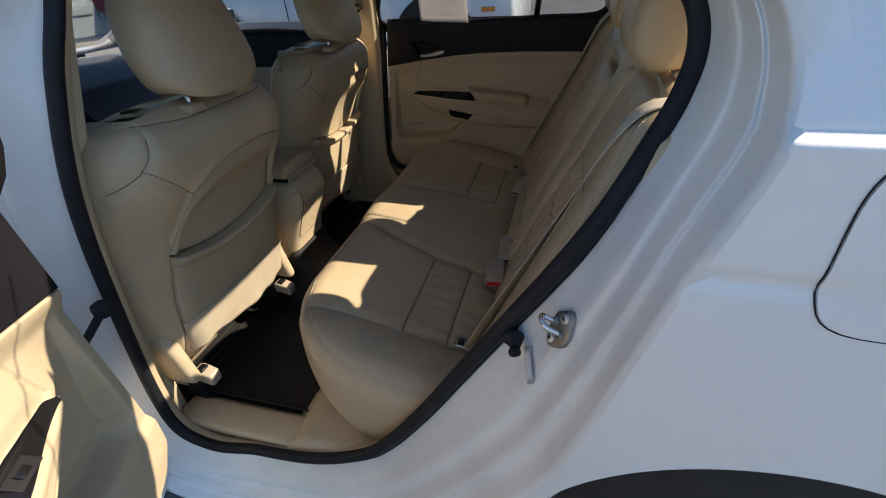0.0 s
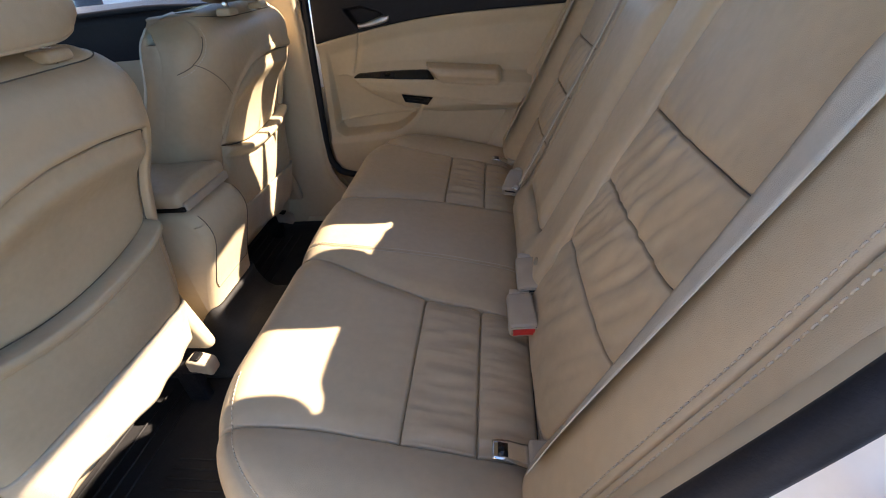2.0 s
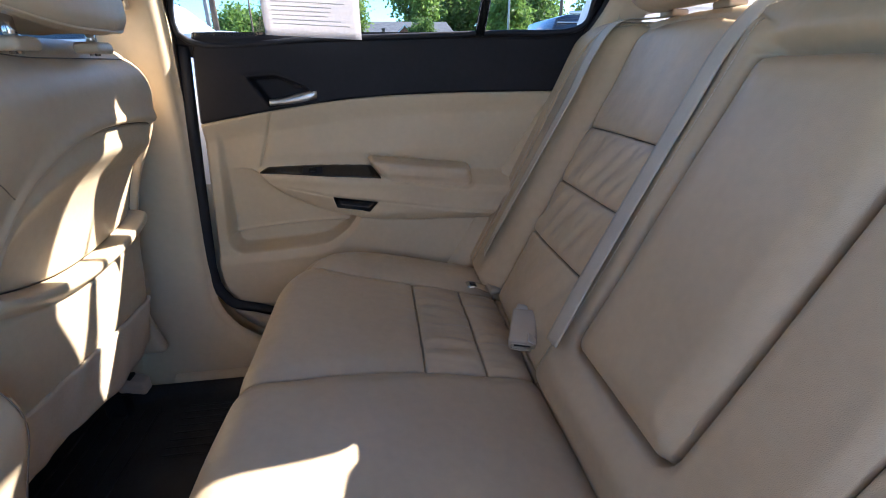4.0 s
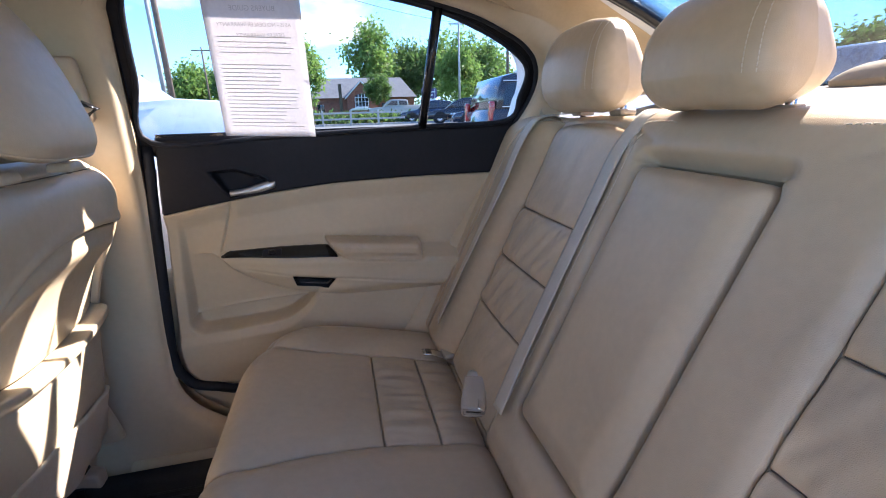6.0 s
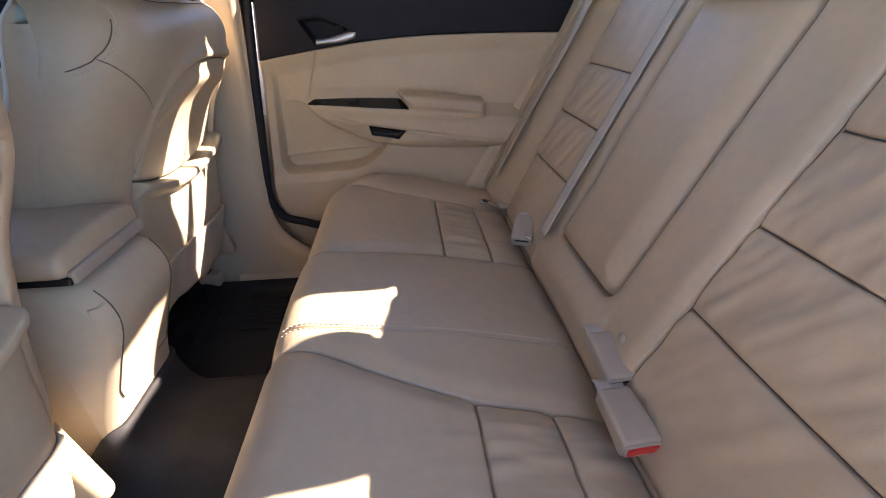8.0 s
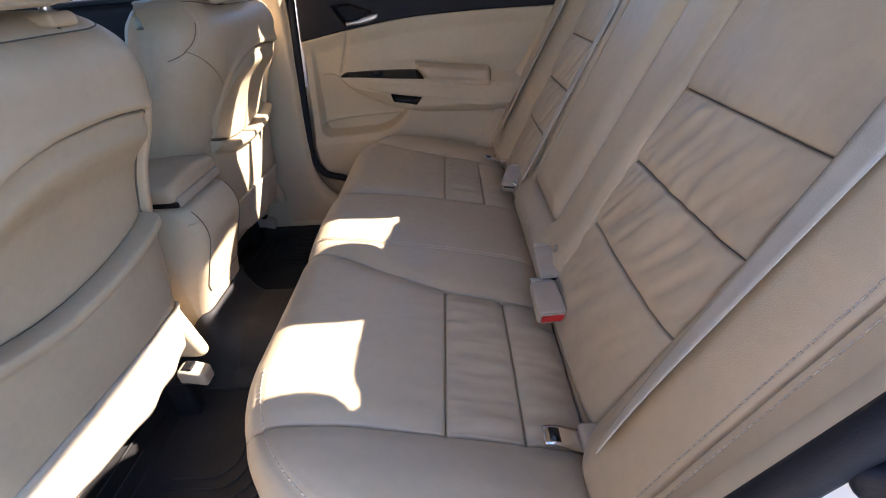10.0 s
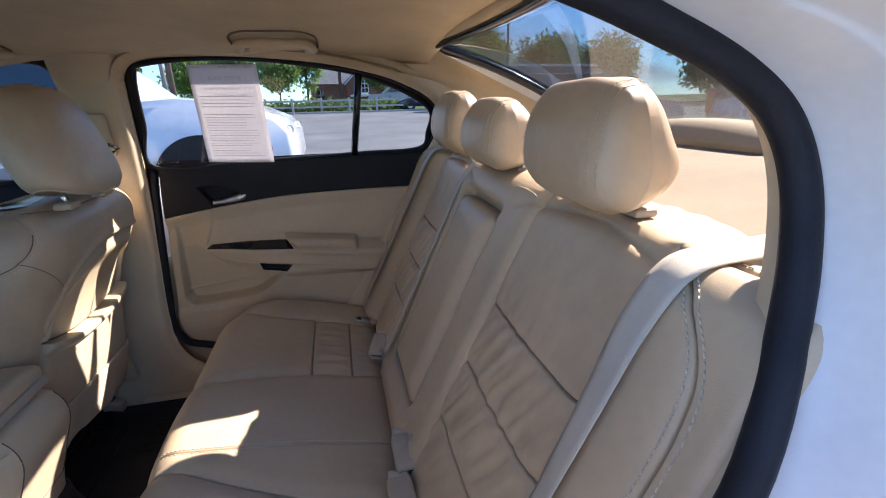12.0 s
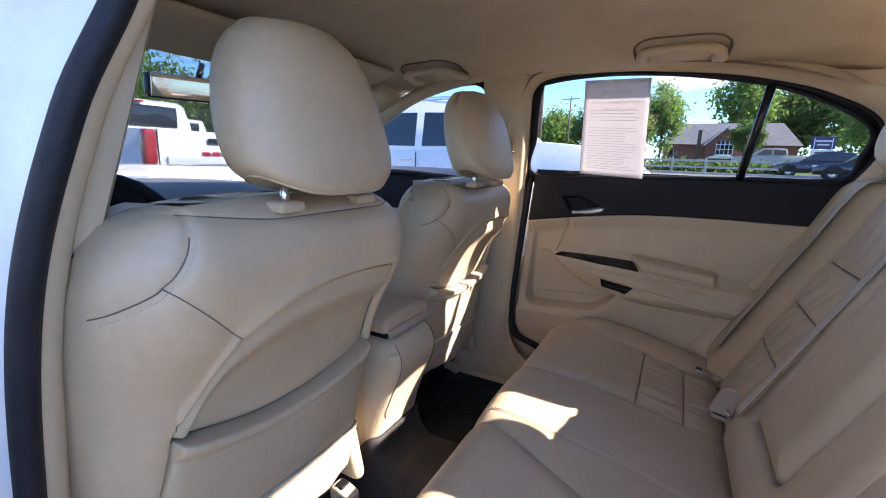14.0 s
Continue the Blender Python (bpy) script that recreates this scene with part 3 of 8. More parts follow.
# boot lid and bonnet close the body
v, f = slab(lambda u, w: (1.08 + 0.62 * u, 0.72 * w, 1.10 - 0.03 * u), np.linspace(0, 1, 8), np.linspace(-1, 1, 8), (0, 0, -0.02))
part("boot_lid", v, f, WHITE, car, "white boot lid")
v, f = slab(lambda u, w: (-1.85 - 1.0 * u, 0.78 * w, 0.99 - 0.16 * u * u - 0.04 * w * w), np.linspace(0, 1, 12), np.linspace(-1, 1, 12), (0, 0, -0.02))
part("bonnet", v, f, WHITE, car, "white bonnet")


# ---- doors ----
def door_x_front(z):
    return lerp_curve([(0.405, -0.30), (0.42, -0.37), (0.435, -0.430), (0.466, -0.466), (0.53, -0.484), (0.60, -0.480), (0.75, -0.468), (0.9, -0.455), (1.08, -0.438)], z)


def door_x_rear(z):
    return lerp_curve([(0.36, -0.05), (0.5, 0.10), (0.58, 0.16), (0.75, 0.275), (0.96, 0.41), (1.08, 0.47)], z)


BLACK = [(-0.5, 0.890), (-0.45, 0.899), (-0.293, 0.925), (-0.073, 0.951), (0.1, 0.957), (0.4, 0.957)]
ARM_CREST = [(-0.36, 0.762), (-0.323, 0.756), (-0.174, 0.730), (-0.042, 0.709), (0.128, 0.684), (0.4, 0.66)]
ARM_LOW = [(-0.36, 0.792), (-0.335, 0.775), (-0.316, 0.752), (-0.253, 0.712), (-0.167, 0.678), (-0.08, 0.662), (0.0, 0.656), (0.1, 0.653), (0.4, 0.65)]
STRIP_LOW = [(-0.36, 0.783), (-0.328, 0.782), (-0.182, 0.777), (-0.057, 0.768), (0.161, 0.745), (0.4, 0.72)]
STRIP_TOP = [(-0.36, 0.797), (-0.33, 0.797), (-0.179, 0.7975), (-0.089, 0.794), (0.15, 0.776), (0.4, 0.76)]
POCKET = [(-0.47, 0.575), (-0.40, 0.577), (-0.303, 0.582), (-0.178, 0.607), (-0.135, 0.644), (-0.10, 0.70)]
LATCH_DISH = [(-0.331, 0.996), (-0.291, 0.935), (-0.186, 0.949), (-0.21, 0.976), (-0.273, 1.000)]


def bump_line(d, w):
    return np.exp(-(d / w) ** 2)


def pad_inside(x, z):
    """Distance inside the outline of the elbow pad."""
    r = 0.018
    left, mid = -0.083 + 0.9 * (0.805 - z), 0.790 - 0.11 * (x + 0.07)
    qx, qz = np.maximum(np.maximum(left + r - x, x - 0.168 + r), 0), np.maximum(np.abs(z - mid) - 0.007, 0)
    return r - np.sqrt(qx ** 2 + qz ** 2)


def cup_inside(x, z):
    """Distance inside the outline of the pull cup."""
    d = lerp_curve(ARM_CREST, x) - z
    return np.minimum(np.minimum(x + 0.172 - 0.20 * d, -0.064 - 0.75 * d - x), np.minimum(d - 0.001, 0.031 - d))


def door_depth(x, z):
    """How far the inner trim stands inwards of its plane."""
    line = lerp_curve(BLACK, x)
    p = 0.035 - 0.007 * smoothstep(1.070, 1.086, z) - 0.018 * smoothstep(line + 0.004, line - 0.050, z) - 0.005 * bump_line(z - line, 0.0018)
    # armrest: a beam with a sloping top that grows out of the panel from its tip
    top, edge_, crest, low = lerp_curve(STRIP_TOP, x), lerp_curve(STRIP_LOW, x), lerp_curve(ARM_CREST, x), lerp_curve(ARM_LOW, x)
    reach = 0.049 * (0.25 + 0.75 * smoothstep(-0.335, -0.15, x)) * smoothstep(-0.345, -0.332, x)
    fall = np.clip((z - low) / np.maximum(crest - low, 0.004), 0, 1)
    beam = np.where(z > edge_, np.clip((top - z) / np.maximum(top - edge_, 0.004), 0, 1), np.where(z > crest, 1.0, 0.30 + 0.70 * fall ** 0.7)) * smoothstep(low - 0.005, low + 0.003, z)
    p = p + reach * beam - (0.0045 * bump_line(z - crest, 0.0022) * smoothstep(-0.31, -0.25, x) + 0.003 * bump_line(z - edge_ + 0.002, 0.002)) * smoothstep(-0.34, -0.32, x)
    p = p + 0.003 * bump_line(z - edge_ + 0.012, 0.008) * smoothstep(-0.33, -0.30, x)
    # padded elbow rest behind the glossy strip
    pd_ = pad_inside(x, z)
    m = smoothstep(-0.001, 0.008, pd_)
    p = p * (1 - m) + (0.016 + 0.046 + 0.006 * smoothstep(0.004, 0.022, pd_)) * m - 0.005 * bump_line(pd_ + 0.001, 0.0024)
    # pull cup under the crest
    p = p - 0.016 * smoothstep(-0.001, 0.007, cup_inside(x, z))
    # dished front with the map pocket at its foot
    mouth = lerp_curve(POCKET, x)
    xl, r0 = -0.447 + 0.07 * (z - 0.586), 0.040
    ax_, az_ = np.maximum(r0 - (x - xl), 0), np.maximum(r0 - (z - mouth), 0)
    din = r0 - np.sqrt(ax_ ** 2 + az_ ** 2)
    xs_ = -0.294 - 0.336 * (0.922 - z)
    inside = smoothstep(0.0, 0.016, din) * smoothstep(0.90, 0.83, z) * np.where(z > low, smoothstep(0.0, -0.075, x - xs_), 1.0)
    p = p - inside * (0.012 + 0.030 * smoothstep(0.86, 0.65, z))
    fold = lerp_curve([(-0.46, 0.618), (-0.411, 0.626), (-0.3, 0.637), (-0.171, 0.642), (-0.1, 0.642)], x)
    p = p - inside * (0.016 * smoothstep(fold + 0.002, fold - 0.003, z) - 0.004 * bump_line(z - fold - 0.004, 0.004))
    # the door under the pocket swells towards the seat
    p = p + 0.010 * smoothstep(mouth + 0.004, mouth - 0.025, z) * smoothstep(0.42, 0.50, z)
    # latch dish in the black top
    dish = np.full(np.shape(x), -1.0)
    for (ax, az), (bx, bz) in zip(LATCH_DISH, LATCH_DISH[1:] + LATCH_DISH[:1]):
        ln = math.hypot(bx - ax, bz - az)
        dish = np.maximum(dish, ((x - ax) * (bz - az) - (z - az) * (bx - ax)) / ln)
    p = p - 0.024 * smoothstep(0.001, -0.007, dish) + 0.002 * bump_line(dish - 0.003, 0.003)
    # seam between hard trim and padded insert
    p = p - 0.0065 * bump_line(x - xs_, 0.0021) * smoothstep(0.793, 0.800, z) * smoothstep(line + 0.002, line - 0.004, z)
    p = p + 0.004 * smoothstep(0.0, 0.022, x - xs_) * smoothstep(0.80, 0.83, z) * smoothstep(line - 0.002, line - 0.03, z)
    p = p + 0.0008 * ripple(x * 14, z * 14, 61)
    return p - 0.03 * smoothstep(0.014, 0.0, x - door_x_front(z)) - 0.02 * smoothstep(0.435, 0.405, z)


def black_line(x):
    return float(lerp_curve(BLACK, np.array([x]))[0])


GLASS_EDGE = [(-0.435, 1.068), (-0.425, 1.2), (-0.405, 1.335), (-0.37, 1.362), (-0.2, 1.375), (0.0, 1.365), (0.19, 1.335), (0.32, 1.292), (0.41, 1.245), (0.445, 1.205), (0.435, 1.15), (0.405, 1.09), (0.2, 1.082), (-0.15, 1.072)]


def door_build(side):
    """A rear door in its closed place; side 1 is the far one."""
    d = thing("rear_door", "beige rear car door with black top, closed" if side > 0 else "white rear car door with beige trim, standing open", "car door", at=(-0.575, 0.84 * side, 0.2))
    nx_ = 300
    grid = knot_grid((0.255, 0.275, 0.145), 0.0026)
    us_ = np.linspace(0, 1, nx_)
    verts = []
    for k, q in grid:
        zb = 0.93 + 0 * us_
        x = None
        for _ in range(3):
            z = (0.405 + 0.255 * q) + 0 * us_ if k == 0 else (0.66 + (zb - 0.66) * q if k == 1 else zb + (1.085 - zb) * q)
            a, b = door_x_front(z), door_x_rear(z)
            x = a + (b - a) * us_
            zb = lerp_curve(BLACK, x)
        y = 0.715 - door_depth(x, z)
        verts += [(x[i], side * y[i], z[i]) for i in range(nx_)]
    faces = quads(len(grid), nx_, flip=side > 0)

    def region(c):
        x, z = c[0], c[2]
        if z > black_line(x) + 0.0002:
            return "top"
        if pad_inside(np.array([x]), np.array([z]))[0] > 0.0:
            return "pad"
        return "lower"
    split(verts, faces, region, {"top": "upper_trim", "pad": "armrest_pad", "lower": "door_panel"}, {"top": BLACKTRIM, "pad": LEATHER, None: TRIM}, d,
          {"top": "black grained upper door trim", "pad": "padded leather elbow rest"})
    # black lining of the pull cup
    lining = []
    for dz in np.linspace(0.0015, 0.0305, 14):
        for k in np.linspace(0, 1, 24):
            x = (-0.1715 + 0.20 * dz) * (1 - k) + (-0.0645 - 0.75 * dz) * k
            z_ = float(lerp_curve(ARM_CREST, np.array([x]))[0]) - dz
            lining.append((x, side * (0.715 - float(door_depth(np.array([x]), np.array([z_]))[0]) - 0.0018), z_))
    part("pull_cup", lining, quads(14, 24, flip=side < 0), GLOSSBLACK, d, "black recessed door pull")
    # glossy strip with the window switch
    xs = np.linspace(-0.338, -0.056, 40)
    strip = []
    for x in xs:
        e_ = np.array([x])
        zl, zh = float(lerp_curve(STRIP_LOW, e_)[0]) + 0.001, float(lerp_curve(STRIP_TOP, e_)[0])
        zh = min(zh, zl + 0.004 + 0.6 * (x + 0.338), zl + 0.003 + 0.85 * (-0.056 - x))
        for a in np.linspace(-1, 1, 9):
            z_ = (zl + zh) / 2 + (zh - zl) / 2 * a
            strip.append((x, side * (0.715 - float(door_depth(e_, np.array([z_]))[0]) - 0.004 + 0.003 * abs(a) ** 6), z_))
    nst = len(strip)
    strip += [(a, b + side * 0.010, c_) for a, b, c_ in strip]
    fs = quads(40, 9, flip=side > 0) + quads(40, 9, start=nst, flip=side < 0)
    loop = [i * 9 for i in range(40)] + [39 * 9 + j for j in range(1, 9)] + [i * 9 + 8 for i in range(38, -1, -1)] + list(range(7, 0, -1))
    fs += [(loop[k], loop[(k + 1) % len(loop)], loop[(k + 1) % len(loop)] + nst, loop[k] + nst) for k in range(len(loop))]
    sw = part("switch_panel", strip, fs, GLOSSBLACK, d, "gloss black strip on the armrest")
    yw = 0.715 - float(door_depth(np.array([-0.215]), np.array([0.788]))[0]) - 0.005
    tilt_ = lambda q: np.stack((q[:, 0], q[:, 1] * 0.5 + side * q[:, 2] * 0.9, q[:, 2] * 0.6 - side * 0.4 * q[:, 1]), 1)
    v, f = rounded_box(0.046, 0.006, 0.022, 0.002, 2, at=(-0.215, side * yw, 0.789), shape=tilt_)
    part("window_switch", v, f, BLACKTRIM, sw)
    v, f = rounded_box(0.018, 0.008, 0.012, 0.0025, 2, at=(-0.215, side * (yw - 0.002), 0.791), shape=tilt_)
    part("switch_lever", v, f, GLOSSBLACK, sw)
    if side > 0:
        zz_ = np.concatenate((np.linspace(1.06, 0.48, 28), np.linspace(0.47, 0.425, 8)))
        xx_ = door_x_front(zz_)
        seal = [(float(xx_[k]) - 0.010, 0.690, zz_[k]) for k in range(len(zz_))] + [(-0.37, 0.692, 0.412), (-0.30, 0.692, 0.404), (-0.2, 0.692, 0.400)]
        part("door_seal", *tube(seal, 0.0125, 10, up=(0, 1, 0)), RUBBER, d, "black rubber seal round the door trim")
    # latch handle: a satin lever in a dark dish
    lever = []
    for i, t in enumerate(np.linspace(0, 1, 14)):
        x, z = -0.291 + 0.105 * t, 0.942 + 0.018 * t - 0.004 * math.sin(math.pi * t)
        h = 0.0085 + 0.006 * smoothstep(0.1, 0.8, t) - 0.006 * smoothstep(0.85, 1.0, t)
        for a, b in ((-1, 0.004), (-0.4, 0.012), (0.5, 0.013), (1, 0.006), (0.8, -0.006), (-0.8, -0.006)):
            lever.append((x, side * (0.690 - b), z + h * a))
    fs = [(i * 6 + k, i * 6 + (k + 1) % 6, (i + 1) * 6 + (k + 1) % 6, (i + 1) * 6 + k) for i in range(13) for k in range(6)]
    fs += [tuple(range(6))[::-1], tuple(13 * 6 + k for k in range(6))]
    part("latch_handle", lever, fs, SATIN, d, "satin silver latch lever")
    v, f = rounded_box(0.018, 0.008, 0.010, 0.003, 2, at=(-0.228, side * 0.694, 0.978))
    part("lock_knob", v, f, BLACKTRIM, d)
    # glass in its black frame, with the quarter divider
    g = spline([(x, 0.715 - 0.012 - 0.33 * max(0, z - 1.0), z) for x, z in GLASS_EDGE], 84, closed=True)
    g[:, 1] *= side
    part("window_frame", *tube(g, 0.0065, 8, closed=True, up=(0, 1, 0)), RUBBER, d, "black rubber window frame")
    gx_, gz_ = np.roll(g[:, 0], -1) - np.roll(g[:, 0], 1), np.roll(g[:, 2], -1) - np.roll(g[:, 2], 1)
    gl_ = np.hypot(gx_, gz_)
    sash = [np.stack((g[:, 0] - gz_ / gl_ * o, side * (0.706 - 0.33 * np.maximum(0, g[:, 2] + gx_ / gl_ * o - 1.0)), g[:, 2] + gx_ / gl_ * o), 1) for o in (0.0, 0.016, 0.032)]
    sash += [q + np.array((0, 0.012 * side, 0)) for q in sash[::-1]]
    part("window_sash", *loft(sash), BLACKTRIM, d, "black sash round the door glass")
    divider = [(0.182, side * (0.7025 - 0.33 * 0.08), 1.08), (0.197, side * (0.7025 - 0.33 * 0.21), 1.21), (0.212, side * (0.7025 - 0.33 * 0.335), 1.335)]
    part("window_divider", *tube(divider, 0.0115, 8, up=(0, 1, 0)), GLOSSBLACK, d, "black window divider bar")
    c = g.mean(0)
    gv = [tuple(c)] + [tuple(q + np.array((0, 0.006 * side, 0))) for q in g]
    gv[0] = (c[0], c[1] + 0.006 * side, c[2])
    pane = part("pane", gv, [(0, i + 1, (i + 1) % len(g) + 1) for i in range(len(g))], GLASS, d, "clear door glass")
    pane.visible_shadow = False
    # outer skin and edge
    rows = []
    zz = np.linspace(0.24, 1.05, 24)
    xf, xr = -0.565, lambda z: float(lerp_curve([(0.2, -0.02), (0.45, 0.10), (0.7, 0.27), (0.9, 0.42), (1.05, 0.50)], np.array([z]))[0])
    for z in zz:
        a = xf + 0.09 * smoothstep(0.6, 1.05, z)
        rows.append([(a + (xr(z) - a) * k, side * float(skin_y(z)), z) for k in np.linspace(0, 1, 14)])
    vs = [q for r_ in rows for q in r_]
    m = len(vs)
    vs += [(q[0], side * 0.800, q[2]) for q in vs]
    fs = quads(24, 14) + quads(24, 14, start=m, flip=True)
    loop = [i * 14 for i in range(24)] + [23 * 14 + j for j in range(1, 14)] + [i * 14 + 13 for i in range(22, -1, -1)] + list(range(12, 0, -1))
    fs += [(loop[k], loop[(k + 1) % len(loop)], loop[(k + 1) % len(loop)] + m, loop[k] + m) for k in range(len(loop))]
    part("door_skin", vs, fs, WHITE, d, "white painted door shell", smooth=False)
    return d


far_door = door_build(1)
near_door = door_build(-1)
near_door.rotation_euler = (0, 0, radians(-63))

# body side behind the far trim
v, f = slab(lambda u, w: (-0.66 + 1.26 * u, 0.738 + 0.038 * float(smoothstep(0.38, 0.42, 0.24 + 0.5 * w)), 0.24 + (0.80 if u > 0.42 else 0.50) * w), np.linspace(0, 1, 20), np.linspace(0, 1, 20), (0, 0.01, 0))
part("side_lining", v, f, TRIM, car, "beige moulded side lining")


# ---- rear bench ----
GROOVE = [(-0.31, 0.148), (-0.26, 0.142), (-0.22, 0.145), (-0.14, 0.17), (-0.06, 0.192), (0.0, 0.205), (0.1, 0.211), (0.19, 0.22), (0.3, 0.225)]
CX0, CX1, CW = -0.284, 0.255, 0.695


def crease(d, narrow=0.0016, wide=0.014, a=0.010, b=0.005):
    """A seam: a narrow slit in a soft valley."""
    return -a * np.exp(-(d / max(narrow, 0.0016)) ** 2) - b * np.exp(-(d / wide) ** 2)


def outer_seam(x):
    return 0.523 + 0.02 * smoothstep(-0.1, -0.28, x)


def cushion_edge(x, y):
    """Distance inside the plan outline, whose front corners are round."""
    ay = np.abs(y)
    q = np.sqrt((np.minimum(x + 0.02, 0) / 0.264) ** 2 + (np.maximum(ay - 0.42, 0) / 0.275) ** 2)
    corner = (1 - q) * 0.268
    return np.where((x < -0.02) & (ay > 0.42), corner, np.minimum(x - CX0, CW - ay))


def cushion_z(x, y):
    ay = np.abs(y)
    d = np.maximum(cushion_edge(x, y), 0)
    z = 0.553 - 0.25 * x - 0.05 * np.maximum(0, -x - 0.12) ** 2 * 4
    z = z + 0.014 * smoothstep(0.52, 0.60, ay) * smoothstep(0.70, 0.62, ay) + 0.012 * np.exp(-(ay / 0.13) ** 2)
    gy = lerp_curve(GROOVE, x)
    z = z + crease(ay - gy, a=0.012, b=0.009, wide=0.020)
    inner = smoothstep(-0.001, 0.003, ay - gy) * smoothstep(0.53, 0.515, ay)
    z = z + inner * (crease(x, a=0.008, b=0.004) + crease(x - 0.108, a=0.008, b=0.004))
    z = z + crease(ay - outer_seam(x), a=0.008, b=0.005)
    z = z + crease(x - 0.198, a=0.014, b=0.008, wide=0.02)
    z = z + crease(y + 0.075 + 0.03 * smoothstep(0.05, -0.26, x), wide=0.006, a=0.004, b=0.0012)
    gather = smoothstep(-0.01, 0.01, x) * smoothstep(0.30, 0.2, x) * inner
    z = z + gather * (0.0022 * ripple(x * 22, y * 95, 3) + 0.0017 * ripple(x * 30, y * 210, 5))
    near_seam = np.exp(-((x + 0.03) / 0.03) ** 2) * inner
    z = z + near_seam * 0.0011 * ripple(x * 25, y * 170, 9)
    z = z + 0.0016 * ripple(x * 11, y * 9, 11)
    pipe = 0.0042 * np.exp(-((d - 0.034) / 0.0032) ** 2) * smoothstep(0.45, 0.52, ay)
    z = z + pipe * 0.5 + crease(d - 0.028, narrow=0.003, wide=0.008, a=0.003, b=0.001) * smoothstep(0.45, 0.52, ay)
    r = 0.06
    roll = r - np.sqrt(np.maximum(0, r * r - (r - np.minimum(d, r)) ** 2))
    back = np.maximum(0, x - 0.21)
    return z - roll * np.where(x > 0.2, smoothstep(CW, CW - 0.02, ay) * 0 + 1, 1) - 2.2 * back ** 2 * 8


bench = thing("rear_bench", "beige leather rear bench with gathered inserts and folding armrest", "car seat", at=(0, 0, 0.3))
xs = spaced(CX0, 0.0, 0.006)[:-1] + spaced(0.0, 0.108, 0.005)[:-1] + spaced(0.108, 0.198, 0.005)[:-1] + spaced(0.198, CX1, 0.006)
grid = knot_grid((0.17, 0.32, 0.13, 0.28, 0.32, 0.17), 0.0055)
NX, NY = len(xs), len(grid)
verts = []
for x in xs:
    w = 0.42 + 0.275 * math.sqrt(max(0, 1 - (min(x + 0.02, 0) / 0.264) ** 2)) if x < -0.02 else CW
    g_ = float(lerp_curve(GROOVE, np.array([x]))[0])
    p_ = min(float(outer_seam(x)), w - 0.006)
    st_ = -0.075 - 0.03 * float(smoothstep(0.05, -0.26, x))
    kn = [-w, -p_, -g_, st_, g_, p_, w]
    y = np.array([kn[k] + (kn[k + 1] - kn[k]) * q for k, q in grid])
    z = cushion_z(np.full(NY, x), y)
    verts += [(x, y[k], z[k]) for k in range(NY)]
top_faces = quads(NX, NY)


def cushion_region(c):
    x, ay = c[0], abs(c[1])
    g = float(lerp_curve(GROOVE, np.array([x]))[0])
    s = "l" if c[1] < 0 else "r"
    if x > 0.198:
        return "rear"
    if ay < g:
        return "mid" if c[1] > -0.075 - 0.03 * float(smoothstep(0.05, -0.26, x)) else "mid_l"
    if ay > float(outer_seam(x)):
        return s + "bolster"
    return s + ("seat" if x < 0 else "gather" if x < 0.108 else "gather2")


split(verts, top_faces, cushion_region,
      {"rear": "rear_roll", "mid": "centre_panel", "mid_l": "centre_side_panel", "lbolster": "side_bolster", "rbolster": "side_bolster", "lseat": "seat_panel", "rseat": "seat_panel",
       "lgather": "gathered_panel", "rgather": "gathered_panel", "lgather2": "gathered_panel", "rgather2": "gathered_panel"}, {None: LEATHER}, bench)
# front and side apron
edge = [verts[i * NY] for i in range(NX - 1, -1, -1)] + [verts[j] for j in range(1, NY)] + [verts[i * NY + NY - 1] for i in range(1, NX)]
edge = np.array(edge)
out_n = np.zeros((len(edge), 2))
out_n[:, 0] = np.where(edge[:, 0] < -0.02, (edge[:, 0] + 0.02) / 0.264 ** 2, 0)
out_n[:, 1] = np.sign(edge[:, 1]) * np.maximum(np.abs(edge[:, 1]) - 0.42, 0) / 0.275 ** 2
out_n /= np.maximum(np.linalg.norm(out_n, axis=1, keepdims=True), 1e-6)
rings = []
for t in np.linspace(0, 1, 14):
    o = 0.006 * math.sin(math.pi * min(1, t * 1.2)) - 0.055 * t * t
    q = edge.copy()
    q[:, :2] += out_n * o
    q[:, 2] = edge[:, 2] * (1 - t) + 0.25 * t
    rings.append(q)
v, f = loft(rings, closed=False)
part("apron", v, f, LEATHER, bench, "beige leather cushion side")
# dark tube that stands in for the shade in the cushion's rear seam
def on_seat(x, y, lift=0.0012):
    return (x, y, float(cushion_z(np.array([x]), np.array([y]))[0]) + lift)


part("seam", *tube([on_seat(0.198, y, 0.0032) for y in np.linspace(-0.67, 0.67, 150)], 0.0013, 6), SEAMSHADE, bench)
